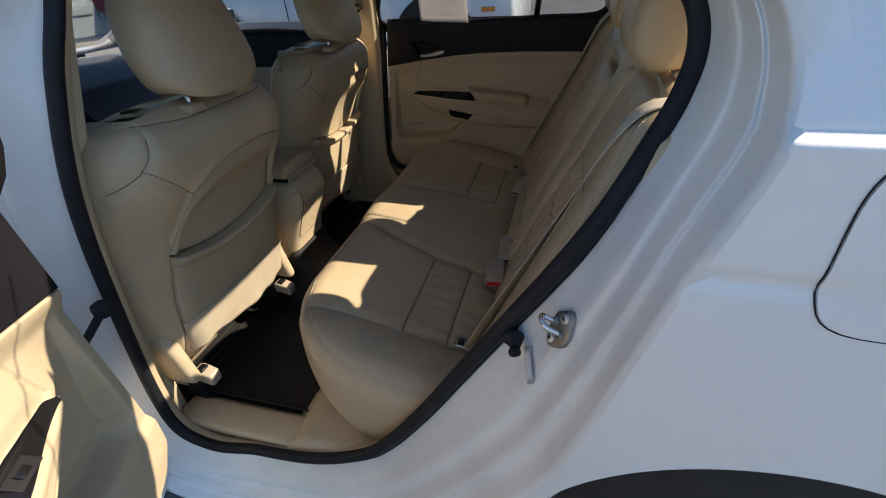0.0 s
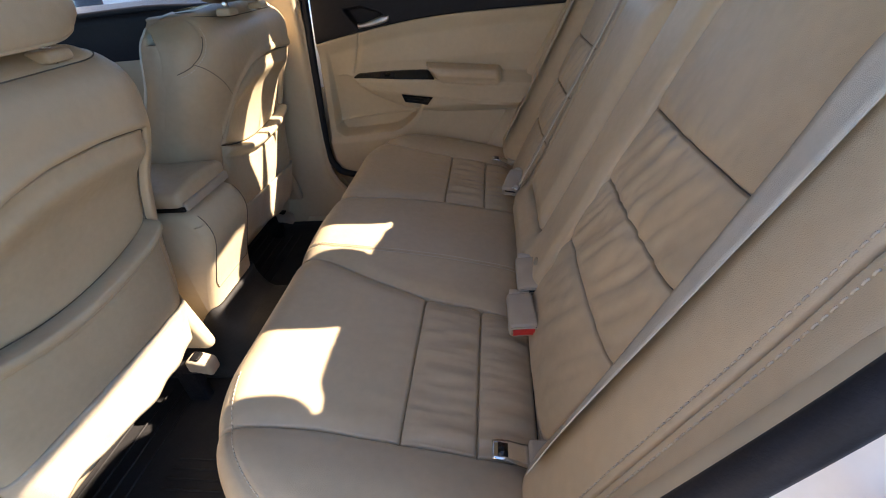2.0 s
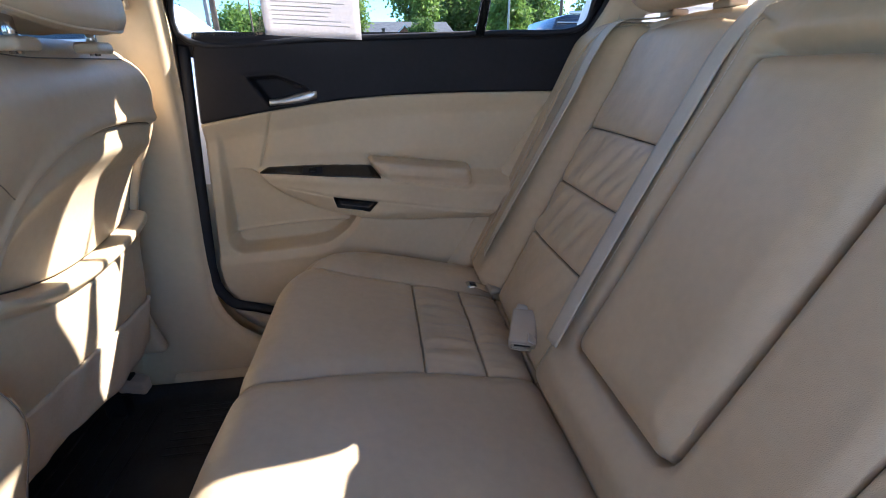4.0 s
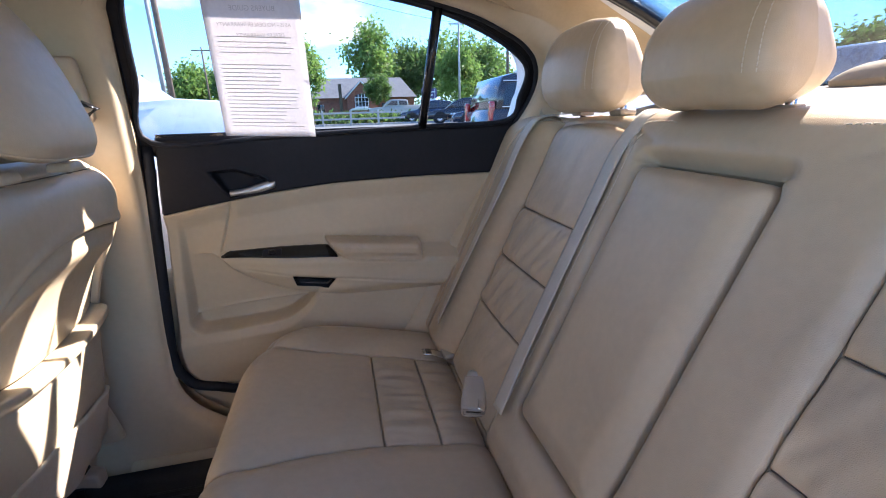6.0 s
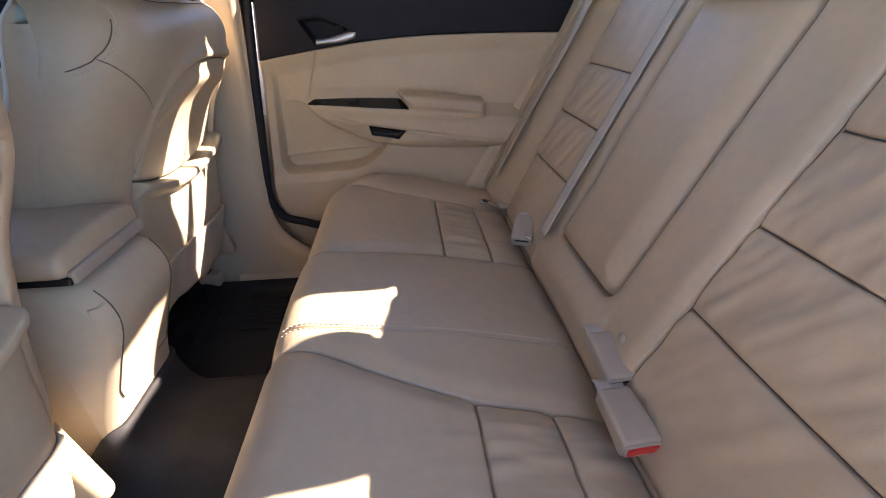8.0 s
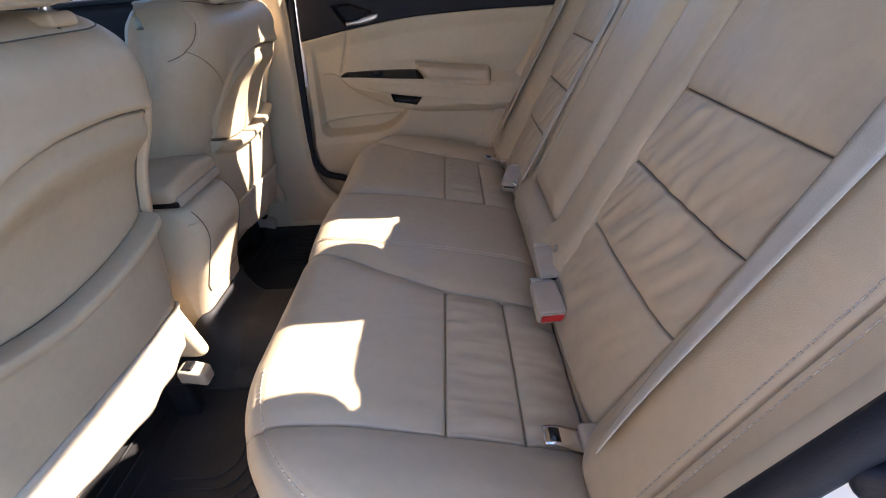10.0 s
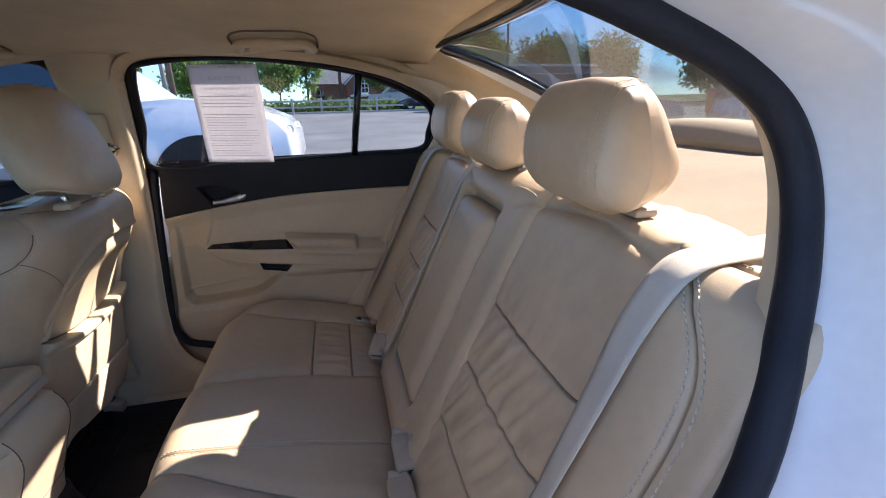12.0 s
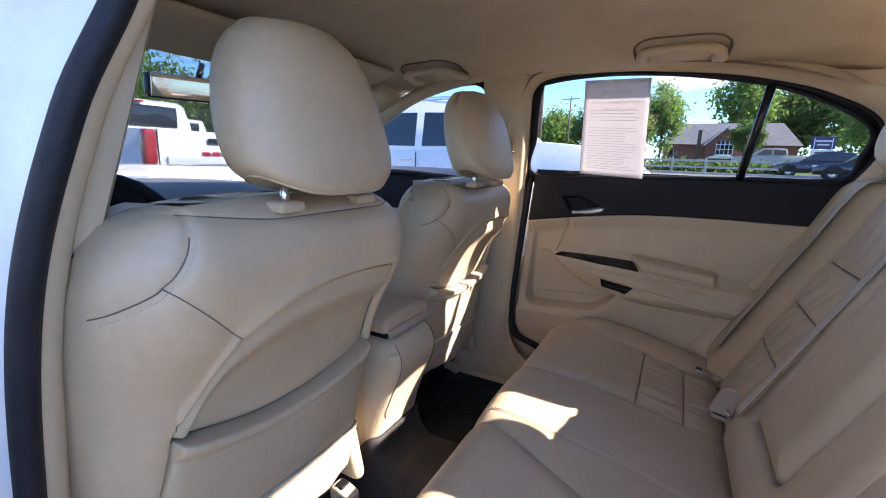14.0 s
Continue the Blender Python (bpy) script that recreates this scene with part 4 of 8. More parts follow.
# edge stitching of the bolsters
for s in (-1, 1):
    line = []
    for a in np.linspace(0.12, math.pi / 2, 30):
        line.append((-0.02 - (0.264 - 0.030) * math.cos(a), s * (0.42 + (0.275 - 0.030) * math.sin(a))))
    line += [(x, s * (CW - 0.030)) for x in np.linspace(0.0, 0.19, 12)]
    pts = [(x, y, float(cushion_z(np.array([x]), np.array([y]))[0]) + 0.001) for x, y in line]
    part("stitching", *stitches(pts, (0, 0, 1)), THREAD, bench, "pale edge stitching")
for off in (-0.005, 0.005):
    line = [(x, -0.075 - 0.03 * float(smoothstep(0.05, -0.26, x)) + off) for x in np.linspace(-0.27, 0.19, 60)]
    part("stitching", *stitches([(x, y, float(cushion_z(np.array([x]), np.array([y]))[0]) + 0.0006) for x, y in line], (0, 0, 1), r=0.0007), THREAD, bench, "pale double stitching")

# backrest: a cover laid along a profile that leans back and rolls over the top
B0 = np.array((0.186, 0.50))
BT = np.array((0.425, 0.905))
S_BEND, S_R = 0.615, 0.062
BEND = math.acos(BT[0])
S_ARC = S_BEND + S_R * BEND


def back_point(s):
    """Place and normal (x, z) at s along the profile."""
    if s <= S_BEND:
        return B0 + BT * s, np.array((-BT[1], BT[0]))
    c = B0 + BT * S_BEND - np.array((-BT[1], BT[0])) * S_R
    a = min((s - S_BEND) / S_R, BEND)
    ang = BEND + math.pi / 2 - a
    n = np.array((math.cos(ang), math.sin(ang)))
    p = c + n * S_R
    if s > S_ARC:
        p = p + np.array((1, -0.10)) * (s - S_ARC)
    return p, n


ARM_Y0, ARM_Y1, ARM_S0, ARM_S1 = -0.086, 0.148, 0.122, 0.583
INS0, INS1 = 0.208, 0.497
PIPE = [(-0.05, 0.650), (0.1, 0.648), (0.3, 0.646), (0.45, 0.645), (0.53, 0.642), (0.56, 0.636), (0.585, 0.623), (0.607, 0.604), (0.625, 0.582), (0.643, 0.552), (0.66, 0.530), (0.7, 0.515), (0.9, 0.51)]


def back_h(s, y):
    ay = np.abs(y)
    pipe = lerp_curve(PIPE, s)
    h = 0.034 * smoothstep(INS1 - 0.005, 0.575, ay) * smoothstep(0.70, 0.60, s)
    h = h + 0.010 * smoothstep(pipe + 0.005, 0.70, ay) * smoothstep(0.72, 0.55, s) - 0.04 * smoothstep(0.672, 0.706, ay) ** 2
    h = h + 0.014 * smoothstep(INS0 + 0.03, INS0 - 0.02, ay) + 0.006 * np.sin(np.clip((ay - INS0) / (INS1 - INS0), 0, 1) * math.pi)
    ins_top = 0.655 - 0.02 * ((ay - 0.35) / 0.15) ** 2
    h = h + (crease(ay - INS1, a=0.011, b=0.008) + crease(ay - INS0, a=0.009, b=0.005)) * smoothstep(0.675, 0.65, s)
    inside = smoothstep(INS0 - 0.001, INS0 + 0.003, ay) * smoothstep(INS1 + 0.001, INS1 - 0.003, ay)
    for k in (0.199, 0.322, 0.443):
        h = h + inside * crease(s - k, a=0.0065, b=0.004, wide=0.011)
    h = h + crease(s - ins_top, narrow=0.003, a=0.005, b=0.004) * smoothstep(INS0 - 0.09, INS0 - 0.05, ay) * smoothstep(INS1 + 0.01, INS1 - 0.01, ay)
    band = (0.45 + 0.55 * smoothstep(0.18, 0.21, s)) * smoothstep(0.06, 0.12, s) * smoothstep(0.46, 0.435, s)
    w = s * 30 + 0.6 * np.sin(y * 40)
    clear = 1 - bump_line(s - 0.322, 0.010) - bump_line(s - 0.443, 0.010) - bump_line(s - 0.199, 0.010)
    h = h + inside * clear * (0.0030 * band * ripple(w * 0.35, y * 64 + s * 36, 21) + 0.0014 * band * ripple(w * 0.6, y * 150 + s * 75, 23))
    for k in (0.322, 0.443):
        h = h + inside * np.exp(-((s - k) / 0.035) ** 2) * 0.0016 * ripple(s * 25, y * 150, 31)
    h = h + inside * 0.0009 * ripple(s * 60, y * 80, 33)
    # folding armrest with a gap round it
    ax = np.maximum(ARM_Y0 - y, y - ARM_Y1)
    az = np.maximum(ARM_S0 - s, s - ARM_S1)
    rr = 0.022
    ox, oz = np.maximum(ax + rr, 0), np.maximum(az + rr, 0)
    dist = np.where((ax < -rr) & (az < -rr), np.maximum(ax, az), np.sqrt(ox ** 2 + oz ** 2) - rr)
    gap = -0.024 * np.exp(-((dist - 0.002) / 0.0030) ** 2) * smoothstep(0.0, 0.03, s)
    puff = 0.010 * smoothstep(0.0, -0.045, dist) - 0.006 * smoothstep(-0.02, 0.0, dist) * smoothstep(0.02, 0.0, dist)
    topgap = -0.022 * np.exp(-((s - ARM_S1 - 0.010) / 0.010) ** 2) * smoothstep(ARM_Y0 - 0.02, ARM_Y0 + 0.01, y) * smoothstep(ARM_Y1 + 0.02, ARM_Y1 - 0.01, y)
    h = h + gap + puff + topgap
    # edge piping on the shoulder
    dp = ay - pipe
    ps = smoothstep(0.70, 0.66, s)
    h = h + (0.0030 * np.exp(-((dp - 0.005) / 0.003) ** 2) + crease(dp, wide=0.010, a=0.008, b=0.004)) * ps
    h = h + 0.0018 * ripple(s * 9, y * 8, 41)
    # tuck into the cushion at the foot
    h = h - 0.055 * smoothstep(0.034, -0.03, s)
    h = h + 0.012 * bump_line(s - 0.072, 0.030) * smoothstep(-0.125, -0.105, y) * smoothstep(0.195, 0.170, y)
    # seams over the top
    h = h + crease(s - 0.665, narrow=0.003, wide=0.01, a=0.004, b=0.004) * smoothstep(0.48, 0.52, ay) * smoothstep(0.66, 0.6, ay)
    return h


back = bench
ss = spaced(-0.05, ARM_S0, 0.006)[:-1] + spaced(ARM_S0, 0.199, 0.006)[:-1] + spaced(0.199, 0.322, 0.005)[:-1] + spaced(0.322, 0.443, 0.005)[:-1] + spaced(0.443, ARM_S1, 0.0055)[:-1] + spaced(ARM_S1, 0.665, 0.005)[:-1] + spaced(0.665, 0.82, 0.007)
grid = knot_grid((0.09, 0.12, 0.289, 0.11, 0.24, 0.066, 0.289, 0.12, 0.09), 0.0052)
NB = len(grid)
verts = []
for s in ss:
    p, n = back_point(s)
    pp = float(lerp_curve(PIPE, np.array([s]))[0])
    kn = [-0.704, -pp, -INS1, -INS0, ARM_Y0, ARM_Y1, INS0, INS1, pp, 0.704]
    yy = np.array([kn[k] + (kn[k + 1] - kn[k]) * q for k, q in grid])
    h = back_h(np.full(NB, s), yy)
    pull = 0.018 * np.clip((np.abs(yy) - 0.60) / 0.12, 0, 1) ** 2
    for k in range(NB):
        q = p + n * h[k]
        verts.append((q[0] + pull[k] * 0.4, yy[k], q[1] - (pull[k] * 0.55 if s > 0.5 else pull[k] * 0.55 * max(0, (s - 0.2) / 0.3))))
faces = quads(len(ss), NB, flip=True)


def back_region(c):
    x, y, z = c
    ay = abs(y)
    s = (x - B0[0]) * BT[0] + (z - B0[1]) * BT[1]
    side = "l" if y < 0 else "r"
    pipe = float(lerp_curve(PIPE, np.array([s]))[0])
    if s > 0.655 or x > 0.50:
        return "top"
    if ARM_Y0 - 0.004 < y < ARM_Y1 + 0.004 and ARM_S0 - 0.004 < s < ARM_S1 + 0.005:
        return "arm"
    if ay < INS0:
        return "mid"
    if ay < INS1:
        return side + ("a" if s < 0.199 else "b" if s < 0.322 else "c" if s < 0.443 else "d")
    return side + ("bolster" if ay < pipe else "wing")


names = {"top": "top_cover", "arm": "armrest", "mid": "centre_cover"}
for s in "lr":
    names.update({s + "a": "lumbar_panel", s + "b": "gathered_panel", s + "c": "gathered_panel", s + "d": "shoulder_panel", s + "bolster": "side_bolster", s + "wing": "side_wing"})
split(verts, faces, back_region, names, {None: LEATHER}, back, {"arm": "folding leather armrest"})


def on_back(s, y, lift=0.0):
    p, n = back_point(s)
    q = p + n * (float(back_h(np.array([s]), np.array([y]))[0]) + lift)
    pull = 0.018 * max(0, (abs(y) - 0.60) / 0.12) ** 2
    return (q[0] + pull * 0.4, y, q[1] - pull * 0.55 * min(1, max(0, (s - 0.2) / 0.3)))


for sd in (-1, 1):
    for off, k in ((0.011, 0), (-0.008, 1)):
        pts = [on_back(s, sd * (float(lerp_curve(PIPE, np.array([s]))[0]) + off), 0.0006) for s in np.linspace(0.02, 0.65, 90)]
        part("stitching", *stitches(pts, (-0.9, 0, 0.4), r=0.0009), THREAD, back, "pale edge stitching")
    pts = [on_back(0.672, sd * y, 0.0006) for y in np.linspace(0.515, 0.59, 14)]
    part("stitching", *stitches(pts, (-0.4, 0, 0.9)), THREAD, back, "pale cross stitching")
    pts = [on_back(0.645 - 0.02 * ((y - 0.15) / 0.06) ** 2 * 0.3, sd * y, 0.0006) for y in np.linspace(0.115, 0.20, 16)]
    part("stitching", *stitches(pts, (-0.6, 0, 0.8)), THREAD, back, "pale cross stitching")
pts = [on_back(s, 0.178, 0.0006) for s in np.linspace(0.1, 0.63, 60)]
part("stitching", *stitches(pts, (-0.9, 0, 0.4), r=0.0008), THREAD, back)
# shade of the backrest seams, drawn as thin dark tubes
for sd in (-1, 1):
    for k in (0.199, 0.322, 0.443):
        part("seam", *tube([on_back(k, sd * y, 0.0022) for y in np.linspace(INS0 + 0.002, INS1 - 0.002, 60)], 0.0007, 6), SEAMSHADE, back)
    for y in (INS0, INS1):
        part("seam", *tube([on_back(q, sd * y, 0.0024) for q in np.linspace(0.03, 0.64, 90)], 0.0008, 6), SEAMSHADE, back)
for y in (-0.165, 0.20):
    c = np.array(on_back(0.105, y, 0.001))
    v, f = tube([c - np.array((-0.0018, 0, 0.0009)), c + np.array((-0.0018, 0, 0.0009))], 0.0075, 16)
    part("button", v, f, BUCKLE, back)


def rear_headrest(y, wide, tall, x=0.474, z=1.185):
    h = thing("rear_headrest", "beige leather rear headrest on steel posts", "headrest", at=(x, y, 1.10), group="rear headrests")

    def shape(q):
        u, w, t = q[:, 0] / 0.065, q[:, 1] / (wide / 2), q[:, 2] / (tall / 2)
        front = lerp_curve([(-1, -0.058), (-0.4, -0.068), (0.2, -0.066), (1, -0.040)], t)
        rear_ = lerp_curve([(-1, 0.020), (-0.6, 0.060), (-0.3, 0.070), (0.2, 0.052), (1, 0.012)], t)
        k = (u + 1) / 2
        xx = front * (1 - k) + rear_ * k - 0.008 * (1 - w ** 2) * (1 - k)
        y2 = q[:, 1] * (1 - 0.10 * np.maximum(0, t) ** 2 - 0.03 * np.maximum(0, -t)) * (1 - 0.16 * np.maximum(0, u))
        z2 = q[:, 2] + 0.008 * (1 - w ** 2) * np.maximum(0, t) + 0.010 * np.maximum(0, -u) * np.maximum(0, -t)
        seam = 0.004 * np.exp(-((np.abs(w) - 0.82) / 0.016) ** 2)
        nrm = np.stack((u, 0 * w, t), 1)
        nrm /= np.maximum(np.linalg.norm(nrm, axis=1, keepdims=True), 1e-6)
        out = np.stack((xx, y2, z2), 1)
        return out - nrm * seam[:, None] + 0.0012 * ripple(q[:, 1:2] * 40, q[:, 2:3] * 40 + q[:, 0:1] * 30, 71)
    v, f = rounded_box(0.13, wide, tall, 0.036, 40, at=(x + 0.01, y, z), shape=shape)
    part("pad", v, f, LEATHER, h)

    def outline_at(yy_, lift):
        dlt = 0.036 - math.sqrt(max(1e-6, 0.036 ** 2 - max(0, abs(yy_ - y) - (wide / 2 - 0.036)) ** 2))
        pts, hx_, hz_, r0 = [], 0.065 - dlt, tall / 2 - dlt, 0.036 - dlt
        for a0, cx_, cz_ in ((180, -1, 1), (90, 1, 1)):
            for a_ in np.linspace(a0, a0 - 90, 10):
                c_, s_ = math.cos(radians(a_)), math.sin(radians(a_))
                pts.append((cx_ * (hx_ - r0) + r0 * c_, yy_ - y, cz_ * (hz_ - r0) + r0 * s_, c_, s_))
        first = [(-hx_, yy_ - y, t_, -1, 0) for t_ in np.linspace(-hz_ + r0, hz_ - r0, 10)]
        last = [(hx_, yy_ - y, t_, 1, 0) for t_ in np.linspace(hz_ - r0, 0, 5)]
        return [shape(np.array([q[:3]]))[0] + np.array((x + 0.01, y, z)) + lift * np.array((q[3], 0, q[4])) for q in first + pts + last]

    for sgn in (-1, 1):
        for off in (-0.006, 0.006):
            pts = outline_at(y + sgn * wide / 2 * 0.82 + off, 0.0001)
            part("stitching", *stitches(pts, (0, 0, 1), gap=0.006, length=0.0042, r=0.0007), THREAD, h, "pale double stitching")
        post = [(x + 0.034, y + sgn * 0.072, 1.085), (x + 0.034, y + sgn * 0.072, z - tall / 2 + 0.025)]
        part("post", *tube(post, 0.0062, 10), CHROME, h, "chrome headrest post")
        v, f = rounded_box(0.034, 0.042, 0.012, 0.005, 2, at=(x + 0.034, y + sgn * 0.072, 1.104))
        part("collar", v, f, BUCKLE, h)
    return h


rear_headrest(-0.320, 0.245, 0.158)
rear_headrest(0.062, 0.225, 0.138, z=1.175)
rear_headrest(0.396, 0.235, 0.158)


# ---- seat belts ----
def belt(side):
    b = thing("seat_belt", "pale beige seat belt across the rear backrest", "seat belt", at=(0.45, 0.5 * side, 1.0), group="outer seat belts")
    pts = [on_back(s, side * y, lift) for s, y, lift in ((0.085, 0.572, 0.008), (0.18, 0.566, 0.010), (0.32, 0.561, 0.010), (0.48, 0.558, 0.009), (0.575, 0.557, 0.010), (0.635, 0.557, 0.009), (0.69, 0.554, 0.008))]
    e = np.array(pts[-1])
    pts += [tuple(e + np.array((0.05, 0, 0.004))), tuple(e + np.array((0.12, 0.005 * side, 0.012)))]
    c = spline(pts, 60)
    turn = smoothstep(0.62, 0.02, np.linspace(0, 1, len(c)))[:, None] * (1.0 if side < 0 else 0.35)
    across = np.array((0.06, 1.0, 0.0)) * (1 - turn) + np.array((0.55, -0.80 * side, -0.25)) * turn * (1 if side < 0 else 0) + (np.array((0.45, 0.85, -0.2)) * turn if side > 0 else 0)
    part("webbing", *ribbon(c, 0.047, across), WEBBING, b, "woven pale webbing")
    # latch tongue lying at the foot of the strap
    z0 = 0.535
    t_ = part("tongue", *slab(lambda u, w: (0.130 + 0.055 * u, side * (0.520 + (0.018 - 0.004 * (1 - u)) * w), 0.535 - 0.014 * u + 0.003 * math.sin(u * 5)), np.linspace(0, 1, 10), np.linspace(-1, 1, 6), (0, 0, 0.003)), CHROME, b, "bright steel latch tongue")
    part("tongue_slot", *slab(lambda u, w: (0.138 + 0.014 * u, side * (0.520 + 0.010 * w), 0.5375 + 0.002 - 0.003 * u), (0, 1), (-1, 1), (0, 0, -0.0022)), GLOSSBLACK, t_)
    v, f = rounded_box(0.030, 0.050, 0.014, 0.006, 3, at=(0.196, side * 0.522, 0.524))
    part("tongue_cover", v, f, BUCKLE, b)
    return b


belt(-1)
belt(1)
mb = thing("centre_seat_belt", "pale centre seat belt hanging down the backrest", "seat belt", at=(0.42, 0.2, 1.0))
pts = [on_back(s, y, 0.012 if s < 0.6 else 0.006) for s, y in ((0.10, 0.172), (0.2, 0.190), (0.35, 0.205), (0.5, 0.212), (0.58, 0.214), (0.63, 0.213), (0.67, 0.212), (0.72, 0.21))]
e = np.array(pts[-1])
pts += [tuple(e + np.array((0.09, 0.01, 0.006)))]
part("webbing", *ribbon(spline(pts, 50), 0.044, (0.2, 0.95, 0.1)), WEBBING, mb, "woven pale webbing")


def tilted(size, r, at, yaw, pitch, n=3):
    m = Matrix.Rotation(radians(yaw), 3, "Z") @ Matrix.Rotation(radians(pitch), 3, "X")
    mm = np.array(m)
    v, f = rounded_box(*size, r, n, shape=lambda q: q @ mm.T)
    return v + np.array(at), f


def buckle(at, yaw, pitch, label, red=True):
    """A belt buckle: a tapered housing with a lipped mouth, on a stub of webbing."""
    b = thing("belt_buckle", label, "belt buckle", at=(at[0], at[1], at[2] - 0.02), group="belt buckles")
    m = np.array(Matrix.Rotation(radians(yaw), 3, "Z") @ Matrix.Rotation(radians(pitch), 3, "X"))

    def set_in(vf):
        return np.array(vf[0]) @ m.T + np.array(at), vf[1]

    def taper(q):
        k = q[:, 1] / 0.041
        return np.stack((q[:, 0] * (0.94 - 0.06 * k), q[:, 1], q[:, 2] * (0.93 - 0.10 * k) + 0.002 * (1 - k * k)), 1)
    part("housing", *set_in(rounded_box(0.052, 0.080, 0.030, 0.0065, 6, shape=taper)), BUCKLE, b, "beige plastic buckle housing")
    rim_ = [(0.0215 * math.copysign(abs(math.cos(a)) ** 0.35, math.cos(a)), -0.0405, 0.0098 * math.copysign(abs(math.sin(a)) ** 0.35, math.sin(a)) + 0.001) for a in np.linspace(0, 2 * math.pi, 40, endpoint=False)]
    part("mouth", *set_in(tube(rim_, 0.0022, 6, closed=True, up=(0, 1, 0))), BUCKLE, b)
    if red:
        dish = lambda q: np.stack((q[:, 0], q[:, 1] + 0.0015 * (1 - (q[:, 0] / 0.019) ** 2) * (q[:, 1] < 0), q[:, 2]), 1)
        part("button", *set_in(rounded_box(0.038, 0.010, 0.0165, 0.002, 4, at=(0, -0.0395, 0.001), shape=dish)), RED, b, "red release button")
    else:
        part("slot", *set_in(rounded_box(0.030, 0.004, 0.004, 0.0012, 2, at=(0, -0.0395, 0.004))), GLOSSBLACK, b)
    c0 = np.array(at) + m @ np.array((0, 0.036, 0))
    c1 = c0 + m @ np.array((0.006, 0.034, -0.014))
    part("strap", *ribbon(spline([c0, (c0 + c1) / 2 + np.array((0, 0, 0.006)), c1], 10), 0.038, m @ np.array((1, 0, 0))), WEBBING, b)
    return b


buckle((0.183, -0.264, 0.556), 4, 10, "beige belt buckle with red release button")
buckle((0.203, -0.170, 0.570), 4, 16, "beige belt buckle lying at the backrest foot", red=False)
fb = buckle((0.194, 0.288, 0.556), -20, 22, "beige belt buckle standing at the backrest foot", red=False)
c = thing("belt_latch_plate", "chrome latch plate pushed into a buckle", "latch plate", at=(0.2, 0.26, 0.53))
part("plate", *tilted((0.05, 0.016, 0.004), 0.0018, (0.200, 0.258, 0.560), 70, 25), CHROME, c)


# ---- front seats ----
SKIRT = material("pale_seat_skirt_cloth", (0.50, 0.42, 0.31), 0.8, vary=0.07, scale=14, grain=0.5, grain_scale=900)
SEAT_LEAN = [(0.32, -0.185), (0.54, -0.100), (0.73, -0.065), (0.80, -0.045), (0.93, 0.012), (1.0, 0.020), (1.07, 0.012)]
SEAT_RIM = [(-0.30, 0.772), (-0.205, 0.772), (-0.190, 0.782), (-0.176, 0.808), (-0.160, 0.845), (-0.145, 0.870), (-0.115, 0.894), (-0.075, 0.913), (-0.02, 0.926), (0.06, 0.931), (0.13, 0.928), (0.205, 0.920), (0.30, 0.918)]
SEAT_LIP = [(-0.30, 0.756), (-0.200, 0.756), (-0.16, 0.742), (-0.12, 0.730), (-0.05, 0.715), (0.02, 0.711), (0.10, 0.718), (0.16, 0.732), (0.205, 0.748), (0.30, 0.752)]


